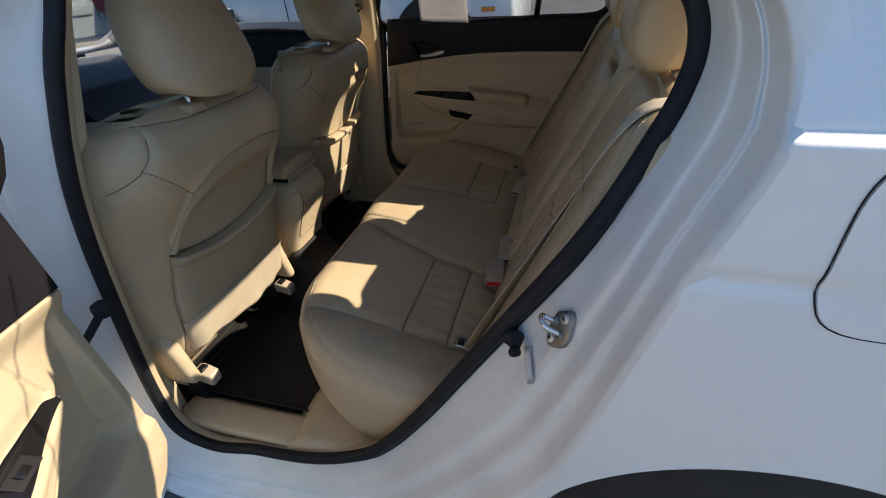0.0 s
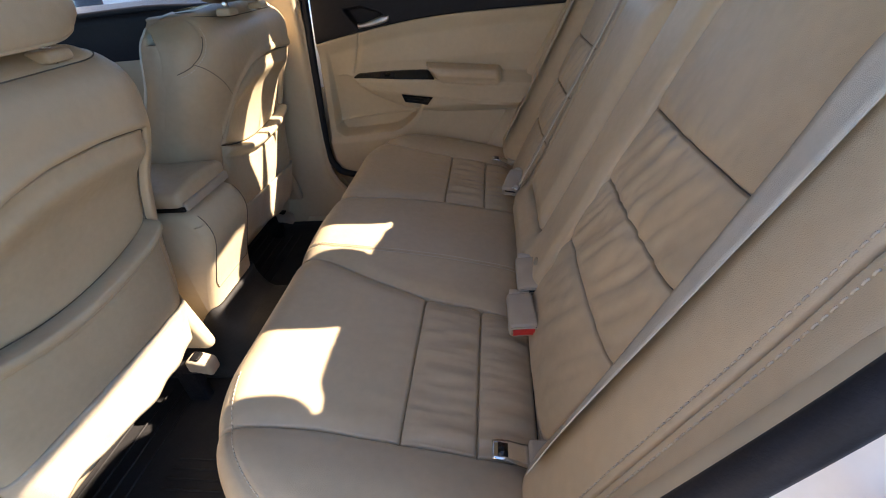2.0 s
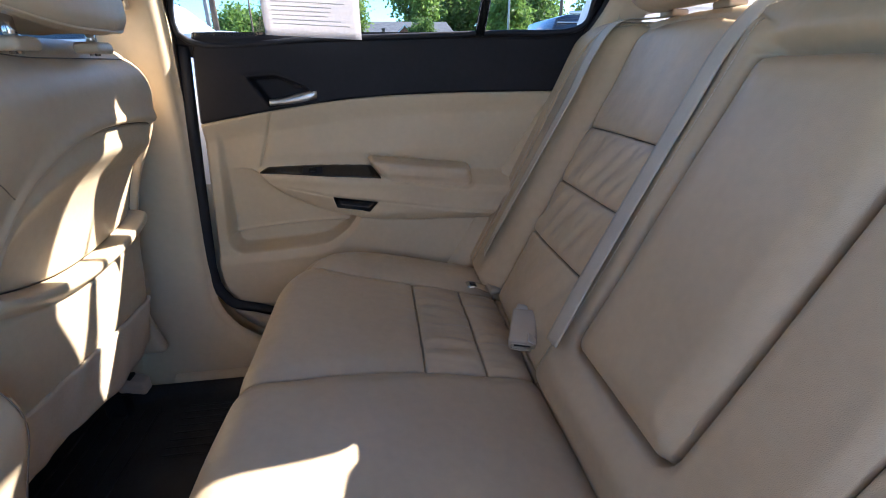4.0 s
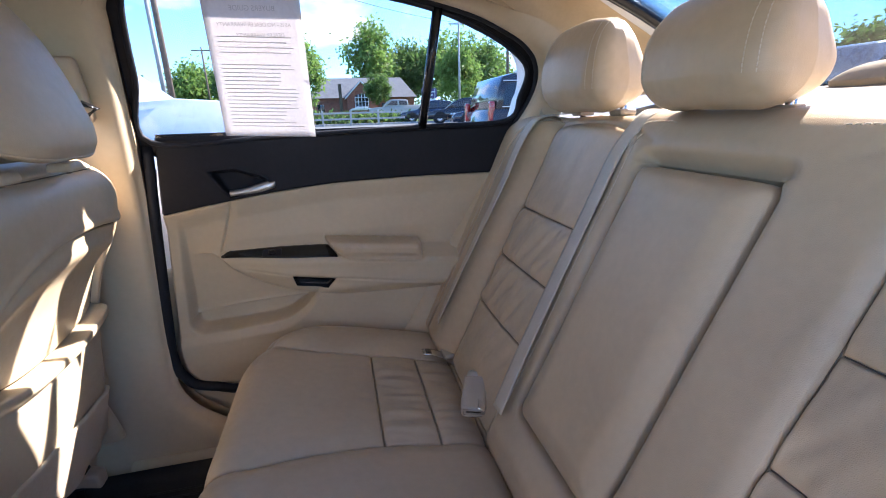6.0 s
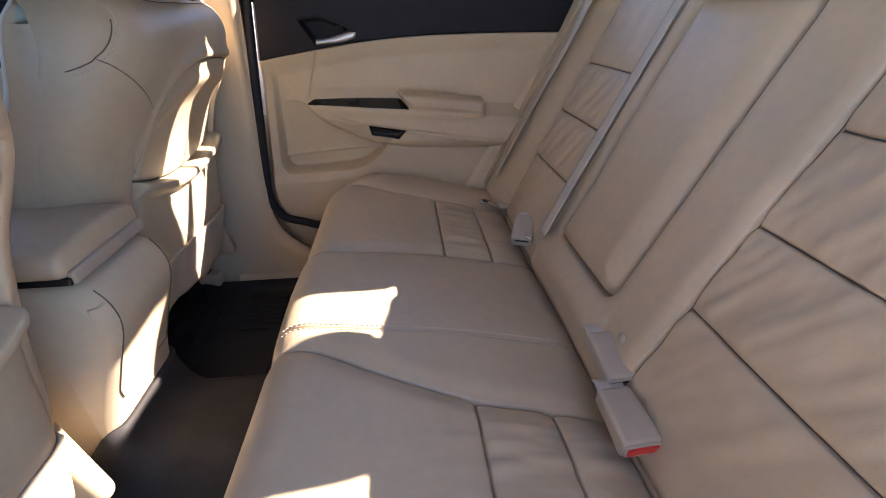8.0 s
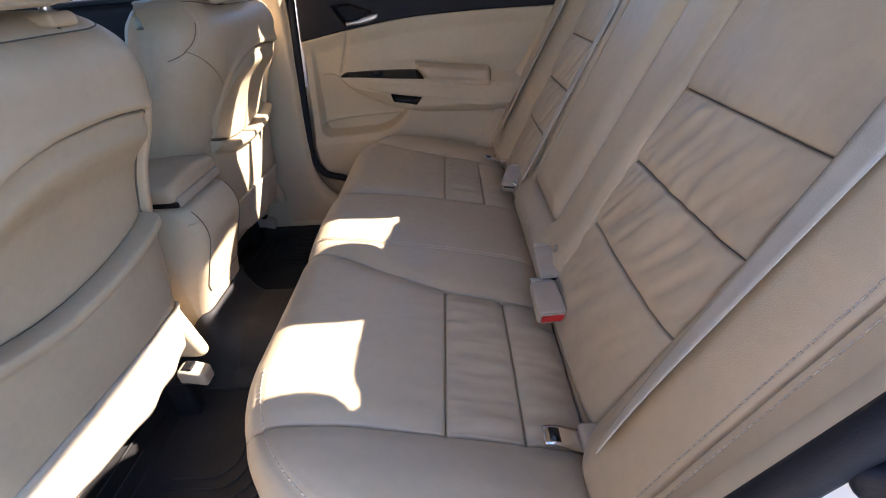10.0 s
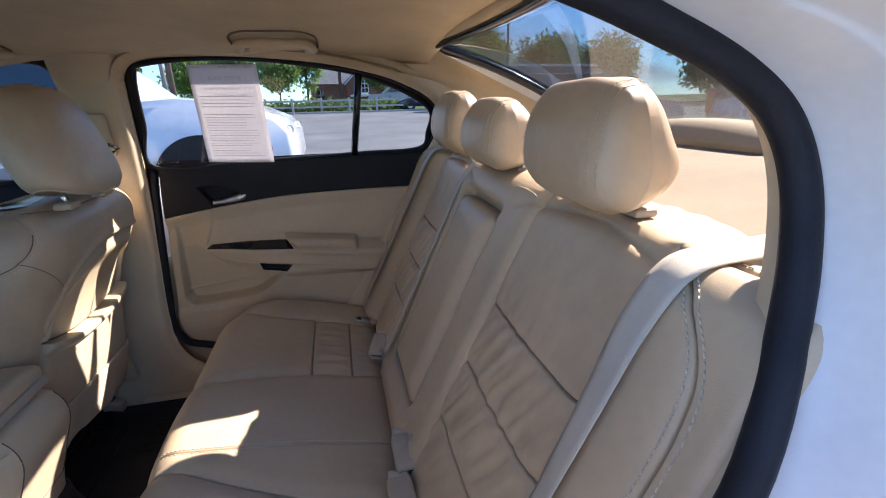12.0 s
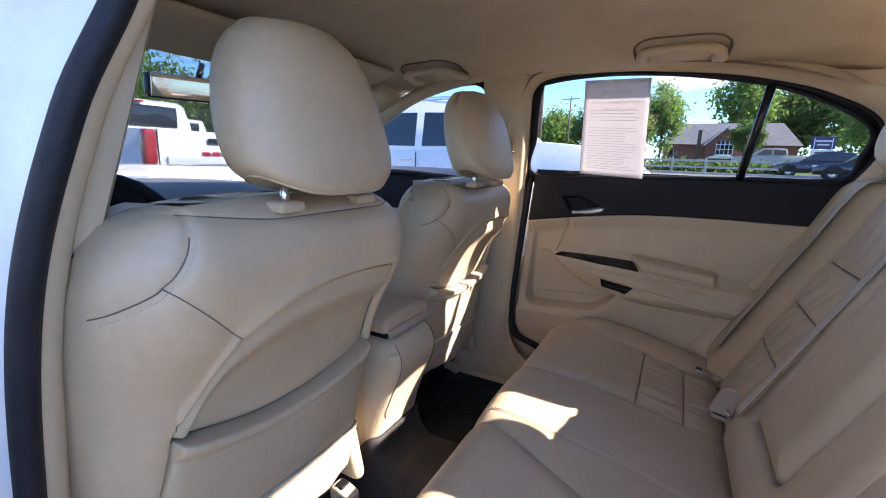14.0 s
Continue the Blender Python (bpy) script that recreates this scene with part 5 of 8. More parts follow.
def front_seat(yc, x0, out):
    """out: the side of the door, -1 or 1."""
    st = thing("front_seat", "beige leather front seat with map pocket behind", "car seat", at=(x0 - 0.2, yc, 0.25), group="front seats")

    su, sz = (0.0, 0.0) if out < 0 else (-0.025, -0.016)

    def X(z):
        return x0 + lerp_curve(SEAT_LEAN, np.asarray(z, float))

    def half(z):
        return lerp_curve([(0.40, 0.235), (0.48, 0.252), (0.6, 0.268), (0.75, 0.276), (0.9, 0.278), (0.985, 0.268), (1.022, 0.250), (1.045, 0.215), (1.056, 0.15), (1.060, 0.06)], z)

    def edge_l(z):
        return -0.205 + 0.012 * smoothstep(0.62, 0.75, z)

    def edge_r(z):
        return 0.207 + 0.012 * smoothstep(0.60, 0.52, z)

    def top_seam(u):
        return 1.032 + 0.016 * smoothstep(-0.05, -0.22, u) + 0.010 * smoothstep(0.15, 0.25, u)

    def back_off(u, z, w):
        """How far the cover stands off the leaning back line."""
        k = np.clip((np.abs(u) - 0.165) / np.maximum(w - 0.165, 0.02), 0, 1)
        b = -0.110 * (1 - np.sqrt(1 - np.minimum(k, 0.995) ** 2)) - 0.10 * np.maximum(0, np.abs(u) - 0.05) ** 2
        k = np.clip((z - 0.975) / 0.086, 0, 0.999)
        b = b - 0.075 * (1 - np.sqrt(1 - k ** 2))
        rim, lip = lerp_curve(SEAT_RIM, u), lerp_curve(SEAT_LIP, u)
        el, er = edge_l(z), edge_r(z)
        inside = smoothstep(el - 0.001, el + 0.004, u) * smoothstep(er + 0.001, er - 0.004, u)
        below_rim, above_lip = smoothstep(rim + 0.0004, rim - 0.004, z), smoothstep(lip - 0.0004, lip + 0.004, z)
        # dished panel: a soft ridge runs inside its rim
        dr = np.maximum(rim - z, 0)
        b = b + inside * below_rim * above_lip * (-0.007 + 0.008 * bump_line(dr - 0.036, 0.016) - 0.010 * smoothstep(0.045, 0.085, dr))
        b = b + (0.006 * bump_line(z - rim - 0.010, 0.012) - 0.013 * bump_line(z - rim, 0.0022)) * inside * smoothstep(lip, lip + 0.02, z)
        # pouch with its gathered hem
        hem = 0.012 * smoothstep(lip - 0.034, lip - 0.012, z) + 0.004 * bump_line(z - lip + 0.014, 0.010)
        pouch = inside * smoothstep(lip + 0.0006, lip - 0.0012, z) * smoothstep(0.50, 0.54, z)
        b = b + pouch * (0.004 + hem - 0.010 * bump_line(u, 0.13) * smoothstep(lip - 0.16, lip - 0.02, z) * 0.4 - 0.004 * bump_line(z - lip + 0.031, 0.0026))
        b = b - 0.020 * inside * bump_line(z - lip - 0.0012, 0.0024)
        # seams beside the pouch
        b = b - (0.014 * bump_line(u - er, 0.0024) + 0.004 * bump_line(u - er, 0.009)) * smoothstep(rim + 0.002, rim - 0.004, z)
        b = b - (0.010 * bump_line(u - el, 0.0022) + 0.003 * bump_line(u - el, 0.010)) * smoothstep(lip + 0.02, lip - 0.004, z)
        b = b + 0.003 * bump_line(u - 0.232, 0.016) * smoothstep(0.95, 0.90, z)
        # shoulder seams of the cover
        au = np.abs(u)
        au = np.abs(u - su)
        sh = sz + lerp_curve([(-0.30, 0.925), (-0.25, 0.955), (-0.215, 0.982), (-0.19, 1.020), (-0.172, 1.062)], -au)
        on = smoothstep(0.168, 0.176, su - u)
        b = b - (0.003 * bump_line(z - sh, 0.007) + 0.003 * bump_line(z - sh, 0.016)) * on
        br = sz + 0.975 - 1.0 * (0.222 - au)
        b = b - (0.002 * bump_line(z - br, 0.007) + 0.002 * bump_line(z - br, 0.014)) * smoothstep(0.10, 0.13, su - u) * smoothstep(0.226, 0.218, su - u) * smoothstep(0.865, 0.875, z)
        ts = top_seam(u)
        b = b - 0.0025 * bump_line(z - ts, 0.0030) - 0.002 * bump_line(z - ts, 0.010)
        b = b + 0.0008 * ripple(u * 60, z * 40, 53) * bump_line(z - rim - 0.03, 0.05)
        return b + 0.0018 * ripple(u * 12, z * 12, 51)

    rows = knot_grid((0.30, 0.17, 0.11, 0.032), 0.0040)
    cols = knot_grid((0.075, 0.40, 0.07), 0.0045)
    m = len(cols)
    verts, zrow = [], []
    for k, q in rows:
        u = np.array([(-0.272, edge_l(0.7), 0.207)[a] + ((-0.272, edge_l(0.7), 0.207, 0.272)[a + 1] - (-0.272, edge_l(0.7), 0.207, 0.272)[a]) * b for a, b in cols])
        for _ in range(3):
            zk = [np.full(m, 0.42), lerp_curve(SEAT_LIP, u), lerp_curve(SEAT_RIM, u), top_seam(u), np.full(m, 1.060)]
            z = zk[k] + (zk[k + 1] - zk[k]) * q
            w = half(z)
            kn = [-w, np.maximum(edge_l(z), -w * 0.86), np.minimum(edge_r(z), w * 0.86), w]
            u = np.array([kn[a][i] + (kn[a + 1][i] - kn[a][i]) * b for i, (a, b) in enumerate(cols)])
        bo = back_off(u, z, w)
        verts += [(X(z[i]) + bo[i], yc + u[i], z[i]) for i in range(m)]
        zrow.append((u, z, w))
    n = len(verts)
    for u, z, w in zrow:
        thick = 0.185 + 0.02 * smoothstep(1.0, 0.6, z)
        kk = np.clip((np.abs(u) - 0.12) / np.maximum(w - 0.12, 0.02), 0, 1)
        k2 = np.clip((z - 0.98) / 0.081, 0, 0.999)
        b = -thick + 0.045 * (1 - np.sqrt(1 - np.minimum(kk, 0.995) ** 2)) + 0.08 * (1 - np.sqrt(1 - k2 ** 2)) - 0.022 * bump_line(np.abs(u) - 0.2, 0.05) * smoothstep(1.0, 0.9, z)
        verts += [(X(z[i]) + b[i], yc + u[i], z[i]) for i in range(m)]
    nr = len(rows)
    fb_ = quads(nr, m, flip=True)
    ff = quads(nr, m, start=n)
    loop = [i * m for i in range(nr)] + [(nr - 1) * m + j for j in range(1, m)] + [i * m + m - 1 for i in range(nr - 2, -1, -1)] + list(range(m - 2, 0, -1))
    side_f = [(loop[k], loop[(k + 1) % len(loop)], loop[(k + 1) % len(loop)] + n, loop[k] + n)[::-1] for k in range(len(loop))]

    def region(c):
        u, z = c[1] - yc, c[2]
        a = np.array([u])
        if c[0] < X(z) - 0.115 - (0.06 if z > 1.0 else 0):
            return "front"
        if not float(edge_l(z)) < u < float(edge_r(z)):
            return "side_l" if u < 0 else "side_r"
        if z < float(lerp_curve(SEAT_LIP, a)[0]):
            return "pouch"
        return "panel" if z < float(lerp_curve(SEAT_RIM, a)[0]) else ("top" if z > float(top_seam(u)) else "cover")
    split(verts, fb_ + ff + side_f, region, {"front": "seat_front", "pouch": "map_pocket", "panel": "back_panel", "cover": "back_cover", "top": "top_cover", "side_l": "side_cover", "side_r": "side_cover"}, {"panel": SEATVINYL, "pouch": SEATVINYL, None: LEATHER}, st,
          {"pouch": "vinyl map pocket", "panel": "dished vinyl back panel"})
    for lo, hi in ((-0.266, -0.178 + su),):
        pts = []
        for u in np.linspace(lo, hi, 22):
            a = np.array([u])
            z = lerp_curve([(-0.30, 0.925), (-0.25, 0.955), (-0.215, 0.982), (-0.19, 1.020), (-0.172, 1.062)], a - su) + sz - 0.008
            pts.append((float(X(z)[0] + back_off(a, z, half(z))[0]) + 0.0006, yc + u, float(z[0])))
        part("stitching", *stitches(pts, (1, 0, 0), r=0.0007), THREAD, st, "pale shoulder stitching")
    # pale carpeted skirt and hinge covers under the backrest
    uw = np.linspace(-1, 1, 40)
    top_x = X(0.556) + back_off(0.212 * uw, np.full(40, 0.560), np.full(40, 0.262)) + 0.007
    v, f = slab(lambda u, w: (float(np.interp(w, uw, top_x)) - 0.022 * u + 0.0015 * math.sin(17 * w + 4 * u), yc + 0.004 + (0.212 - 0.012 * u) * w, 0.556 - 0.006 * w - (0.112 + 0.008 * math.sin(4 * w + 1) + 0.003 * math.sin(13 * w)) * u), np.linspace(0, 1, 16), uw, (-0.008, 0, 0))
    part("skirt", v, f, SKIRT, st, "pale cloth skirt under the map pocket")
    for sg in (-1, 1):
        v, f = rounded_box(0.13, 0.040, 0.165, 0.019, 5, at=(float(X(0.5)) - 0.078, yc + sg * 0.236, 0.462), shape=lambda q: np.stack((q[:, 0] - 0.25 * q[:, 2], q[:, 1] * (1 + 1.2 * q[:, 2]), q[:, 2]), 1))
        part("hinge_cover", v, f, SEATVINYL, st, "beige recliner cover")
        rx, rz = (x0 - 0.128, 0.366) if out < 0 else (x0 - 0.180, 0.330)
        ry = yc + sg * (0.197 if out < 0 else 0.192)
        v, f = rounded_box(0.42, 0.03, 0.030, 0.006, 3, at=(rx - 0.215, ry, rz - 0.012))
        rl = part("seat_rail", v, f, BLACKTRIM, st, "black steel seat rail")
        for fx in (-0.05, -0.36):
            v, f = rounded_box(0.05, 0.028, rz - 0.25, 0.004, 2, at=(rx + fx, ry, 0.236 + (rz - 0.25) / 2))
            part("rail_foot", v, f, BLACKTRIM, rl)
        v, f = rounded_box(0.058, 0.040, 0.036, 0.008, 4, at=(rx, ry, rz), shape=lambda q: np.stack((q[:, 0], q[:, 1] * (1 - 3.0 * np.maximum(0, q[:, 0])), q[:, 2] - 0.30 * np.maximum(0, q[:, 0] + 0.01)), 1))
        part("rail_cover", v, f, BUCKLE, rl, "beige plastic rail end cover")
        v, f = rounded_box(0.020, 0.026, 0.010, 0.002, 2, at=(rx - 0.008, ry, rz + 0.016))
        part("rail_slot", v, f, GLOSSBLACK, rl)
    v, f = rounded_box(0.50, 0.49, 0.16, 0.06, 10, at=(x0 - 0.44, yc, 0.46), shape=lambda q: np.stack((q[:, 0], q[:, 1], q[:, 2] - 0.18 * q[:, 0]), 1))
    part("seat_cushion", v, f, LEATHER, st)
    v, f = rounded_box(0.36, 0.34, 0.05, 0.01, 3, at=(x0 - 0.42, yc, 0.345))
    part("seat_frame", v, f, BLACKTRIM, st)
    # dark tubes in the cover's seams and pocket gap stand in for their shade
    def on_cover(u, z):
        a, c = np.array([u]), np.array([z])
        return (float(X(c)[0] + back_off(a, c, half(c))[0]) + 0.0011, yc + u, z)

    def shoulder(u):
        return sz + float(lerp_curve([(-0.30, 0.925), (-0.25, 0.955), (-0.215, 0.982), (-0.19, 1.020), (-0.172, 1.062)], np.array([u - su]))[0])
    part("seam", *tube([on_cover(u, shoulder(u)) for u in np.linspace(-0.268, -0.188 + su, 40)], 0.0010, 6), SEAMSHADE, st)
    part("seam", *tube([on_cover(u + su, sz + 0.975 - 1.0 * (0.222 + u)) for u in np.linspace(-0.221, -0.135, 40)], 0.0009, 6), SEAMSHADE, st)
    part("seam", *tube([on_cover(u, float(top_seam(u))) for u in np.linspace(-0.185, 0.235, 50)], 0.0009, 6), SEAMSHADE, st)
    part("pocket_gap_shade", *tube([on_cover(u, float(lerp_curve(SEAT_LIP, np.array([u]))[0]) + 0.0012) for u in np.linspace(-0.196, 0.204, 60)], 0.0018, 6), SEAMSHADE, st)
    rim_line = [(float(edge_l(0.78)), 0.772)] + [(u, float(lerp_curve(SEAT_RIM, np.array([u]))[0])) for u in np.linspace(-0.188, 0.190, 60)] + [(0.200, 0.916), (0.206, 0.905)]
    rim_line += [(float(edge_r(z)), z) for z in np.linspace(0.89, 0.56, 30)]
    part("seam", *tube([on_cover(u, z) for u, z in rim_line], 0.0013, 6), SEAMSHADE, st)

    # headrest: broad at the foot, leaning forward and narrowing to a round top
    hy, hx, z0, z1 = yc - out * 0.035, x0 + (0.046 if out < 0 else 0.076), 1.060, 1.302
    tt = [0.0, 0.004, 0.012, 0.025, 0.045, 0.07, 0.10] + list(np.linspace(0.14, 0.86, 26)) + [0.89, 0.92, 0.945, 0.965, 0.98, 0.99, 0.997, 1.0]
    na = 72

    def rest_ring(t, grow=0.0):
        w = float(lerp_curve([(0, 0.112), (0.02, 0.126), (0.06, 0.138), (0.14, 0.146), (0.30, 0.1495), (0.50, 0.144), (0.70, 0.131), (0.83, 0.114), (0.92, 0.092), (0.97, 0.068), (1.0, 0.020)], np.array([t]))[0]) + grow
        xr = float(lerp_curve([(0, -0.018), (0.015, -0.004), (0.05, 0.002), (0.14, 0.003), (0.35, -0.008), (0.60, -0.024), (0.80, -0.044), (0.92, -0.064), (0.975, -0.082), (1.0, -0.105)], np.array([t]))[0]) + grow
        xf = float(lerp_curve([(0, -0.098), (0.02, -0.110), (0.06, -0.118), (0.2, -0.130), (0.5, -0.150), (0.75, -0.158), (0.9, -0.150), (0.97, -0.138), (1.0, -0.120)], np.array([t]))[0]) - grow
        pts = []
        for k in range(na):
            a = 2 * math.pi * k / na
            c, q = math.cos(a), math.sin(a)
            c, q = math.copysign(abs(c) ** 0.72, c), math.copysign(abs(q) ** 0.66, q)
            bow = -0.016 * q * q * (0.4 + 0.6 * (c > 0))
            lift = 0.026 * abs(q) ** 3 * max(0.0, 1 - t / 0.55) ** 1.4
            pts.append((hx + (xr + xf) / 2 + (xr - xf) / 2 * c + bow, hy + w * q, z0 + (z1 - z0) * t + lift + 0.0010 * float(ripple(q * 4, t * 7 + c, 77))))
        return np.array(pts)
    v, f = loft([rest_ring(t) for t in tt])
    v = list(map(tuple, v))
    f += [tuple(range(na))[::-1], tuple((len(tt) - 1) * na + k for k in range(na))]
    hp = part("headrest", v, f, LEATHER, st, "beige leather headrest")
    part("piping", *tube(rest_ring(0.018, 0.0008), 0.0022, 6, closed=True), LEATHER, hp, "leather piping round the headrest foot")
    for sg in (-1, 1):
        px_ = hx - 0.060
        part("headrest_post", *tube([(px_, hy + sg * 0.08, 1.035), (px_, hy + sg * 0.08, 1.085)], 0.0068, 12), CHROME, st, "chrome headrest post")
        v, f = rounded_box(0.036, 0.044, 0.016, 0.005, 5, at=(px_, hy + sg * 0.08, 1.0465), shape=lambda q: np.stack((q[:, 0] * (1 - 12 * np.maximum(0, q[:, 2])), q[:, 1] * (1 - 10 * np.maximum(0, q[:, 2])), q[:, 2]), 1))
        part("post_collar", v, f, LEATHER, st)
    return st


front_seat(-0.415, -0.425, -1)
front_seat(0.350, -0.485, 1)

# ---- centre console ----
con = thing("centre_console", "beige centre console with padded lid", "console", at=(-0.75, 0, 0.3))
prof = [(-0.575, 0.29), (-0.575, 0.40), (-0.562, 0.47), (-0.538, 0.54), (-0.516, 0.60), (-0.513, 0.635), (-0.524, 0.665), (-0.545, 0.682), (-0.60, 0.690), (-0.95, 0.690), (-1.3, 0.70), (-1.3, 0.29)]
prof_s = np.array(spline([(a, 0, b) for a, b in prof[:9]], 60))[:, (0, 2)]
prof_all = [(p[0] + 0.018, p[1] + 0.006) for p in prof_s] + prof[9:]
verts, m = [], len(prof_all)
ws = [-1, -0.985, -0.94, -0.86, -0.7, -0.35, 0, 0.35, 0.7, 0.86, 0.94, 0.985, 1]
for w in ws:
    k = 0.020 * max(0, (abs(w) - 0.7) / 0.3) ** 3
    for (x, z) in prof_all:
        verts.append((x - k * (1 if x > -0.6 else 0), 0.096 * w * (1 + 0.08 * smoothstep(0.6, 0.35, z)), z - k * (1 if z > 0.66 else 0)))
fs = [(i * m + j, i * m + (j + 1) % m, (i + 1) * m + (j + 1) % m, (i + 1) * m + j) for i in range(len(ws) - 1) for j in range(m)]
fs += [tuple(range(m))[::-1], tuple((len(ws) - 1) * m + j for j in range(m))]
part("console_body", verts, fs, TRIM, con, "beige moulded console body")
v, f = rounded_box(0.34, 0.200, 0.034, 0.014, 10, at=(-0.697, 0, 0.722), shape=lambda q: np.stack((q[:, 0], q[:, 1] * (1 - 0.1 * np.maximum(0, q[:, 0])), q[:, 2] + 0.012 * (1 - (q[:, 1] / 0.11) ** 2) * (q[:, 2] > 0)), 1))
part("lid", v, f, LEATHER, con, "padded leather lid")
v, f = rounded_box(0.012, 0.178, 0.020, 0.004, 4, at=(-0.526, 0, 0.706))
part("lid_edge", v, f, BUCKLE, con)
v, f = rounded_box(0.34, 0.188, 0.012, 0.003, 3, at=(-0.695, 0, 0.7025))
part("lid_gap", v, f, GLOSSBLACK, con, "dark gap under the lid")


def on_console(w, p):
    k = 0.020 * max(0, (abs(w) - 0.7) / 0.3) ** 3
    return (p[0] + 0.0182 - k, 0.096 * w * (1 + 0.08 * float(smoothstep(0.6, 0.35, p[1]))), p[1] + 0.006)


panel_foot = min((p for p in prof_s if p[1] > 0.465), key=lambda p: p[1])
panel_line = [on_console(-0.82, p) for p in prof_s[45:0:-1] if p[1] > 0.485]
panel_line += [on_console(w, panel_foot) for w in np.linspace(-0.74, 0.74, 30)]
panel_line += [on_console(0.82, p) for p in prof_s[:46] if p[1] > 0.485]
# dark tube drawn as the shade in the panel's groove
part("panel_seam", *tube(panel_line, 0.0010, 6), SEAMSHADE, con)
# ---- floor mats ----
for s in (-1, 1):
    mt = thing("floor_mat", "black rubber floor mat with raised ridges", "floor mat", at=(-0.5, 0.4 * s, 0.24), group="rear floor mats")

    def mat_z(u, w):
        return 0.243 + 0.03 * smoothstep(0.04, 0.0, min(u, 1 - u, w, 1 - w))
    v, f = slab(lambda u, w: (-0.86 + 0.66 * u, s * (0.125 + 0.475 * w), mat_z(u, w)), np.linspace(0, 1, 50), np.linspace(0, 1, 40), (0, 0, -0.006))
    part("mat", v, f, MAT, mt)
    for k in range(8):
        a = 0.035 + 0.022 * k
        xk, yk, rk = -0.25 - a, 0.575 - a, 0.05
        pts = [(xk, s * 0.17, 0.246)] + [(xk - rk + rk * math.cos(t_), s * (yk - rk + rk * math.sin(t_)), 0.246) for t_ in np.linspace(0, math.pi / 2, 8)] + [(-0.56, s * yk, 0.246)]
        part("ridge", *tube(pts, 0.0024, 6), MAT, mt)
    for k in range(6):
        pts = [(-0.80 + 0.035 * k, s * 0.2, 0.246), (-0.80 + 0.035 * k, s * 0.54, 0.246)]
        part("ridge", *tube(pts, 0.0024, 6), MAT, mt)
hump = thing("tunnel_mat", "black rubber mat over the floor tunnel", "floor mat", at=(-0.4, 0, 0.3))
v, f = slab(lambda u, w: (-0.86 + 0.66 * u, 0.165 * w, 0.25 + 0.115 * math.exp(-(w * 0.165 / 0.125) ** 6)), np.linspace(0, 1, 20), np.linspace(-1, 1, 40), (0, 0, -0.006))
part("mat", v, f, MAT, hump)
# its rim climbs the foot of the console and falls away along both sides
around = [(-0.80, -0.113), (-0.70, -0.113), (-0.62, -0.113), (-0.580, -0.110), (-0.560, -0.100), (-0.551, -0.082), (-0.549, -0.04), (-0.549, 0.0)]
around = spline([(x, y, 0) for x, y in around + [(x, -y) for x, y in around[-2::-1]]], 80)
rim_rings = []
for p, ahead, behind in zip(around, list(around[1:]) + [around[-1]], [around[0]] + list(around[:-1])):
    d = np.array(ahead) - np.array(behind)
    out = np.array((d[1], -d[0], 0)) / math.hypot(d[0], d[1])
    top = 0.362 + 0.066 * float(smoothstep(-0.64, -0.56, p[0])) - 0.05 * float(smoothstep(-0.60, -0.72, p[0]))
    low_reach = 0.045 * float(smoothstep(-0.66, -0.57, p[0])) + 0.012
    ring = []
    for t in np.linspace(0, 1, 9):
        q = np.array((p[0], p[1], 0)) + out * (0.003 + low_reach * (1 - math.cos(t * math.pi / 2)))
        base = 0.248 + 0.115 * math.exp(-(q[1] / 0.125) ** 6)
        ring.append(q + np.array((0, 0, base + (top - base) * (1 - math.sin(t * math.pi / 2)))))
    ring += [np.array((p[0], p[1], 0.25)) - out * 0.006, np.array((p[0], p[1], top)) - out * 0.006]
    rim_rings.append(np.array(ring))
v, f = loft(rim_rings)
part("rim", v, f, MAT, hump, "raised rim round the console foot")

# ---- fixtures ----
# brown that paints the shade round the grab handles
HANDLESHADE = material("handle_recess_shade", (0.16, 0.125, 0.085), 0.8, vary=0.1, scale=20)
def grab_handle(x, w, s):
    """A hoop that lies against the slope of the headliner, its feet towards the window."""
    y0, y1 = 0.405, 0.525
    g = thing("grab_handle", "beige folding grab handle over the door", "grab handle", at=(x, s * 0.47, roof_z(x, 0.47) - 0.002), group="grab handles")
    h = w / 2

    def at(dx, y, drop):
        return (x + dx, s * y, roof_z(x + dx, y) - drop)
    pts = spline([at(-h, y1, 0.004), at(-h + 0.002, y1 - 0.03, 0.012), at(-h + 0.010, y0 + 0.035, 0.019), at(-h + 0.034, y0 + 0.006, 0.022), at(0, y0, 0.022), at(h - 0.034, y0 + 0.006, 0.022), at(h - 0.010, y0 + 0.035, 0.019), at(h - 0.002, y1 - 0.03, 0.012), at(h, y1, 0.004)], 56)
    part("bar", *tube(pts, 0.0155, 12, squash=0.70), TRIM, g)
    # outline tube in place of the recess's shade on the headliner
    rim_ = spline([at(-h - 0.014, y1 - 0.01, 0.001), at(-h - 0.012, y0 + 0.03, 0.001), at(-h + 0.024, y0 - 0.016, 0.001), at(0, y0 - 0.020, 0.001), at(h - 0.024, y0 - 0.016, 0.001), at(h + 0.012, y0 + 0.03, 0.001), at(h + 0.014, y1 - 0.01, 0.001)], 42)
    part("recess_shade", *tube(rim_, 0.0032, 6), HANDLESHADE, g, "brown edge of the handle recess")
    for e in (-1, 1):
        c = at(e * (h - 0.006), y1 - 0.022, 0.008)
        v, f = rounded_box(0.034, 0.052, 0.022, 0.008, 3, at=c)
        part("mount", v, f, TRIM, g)


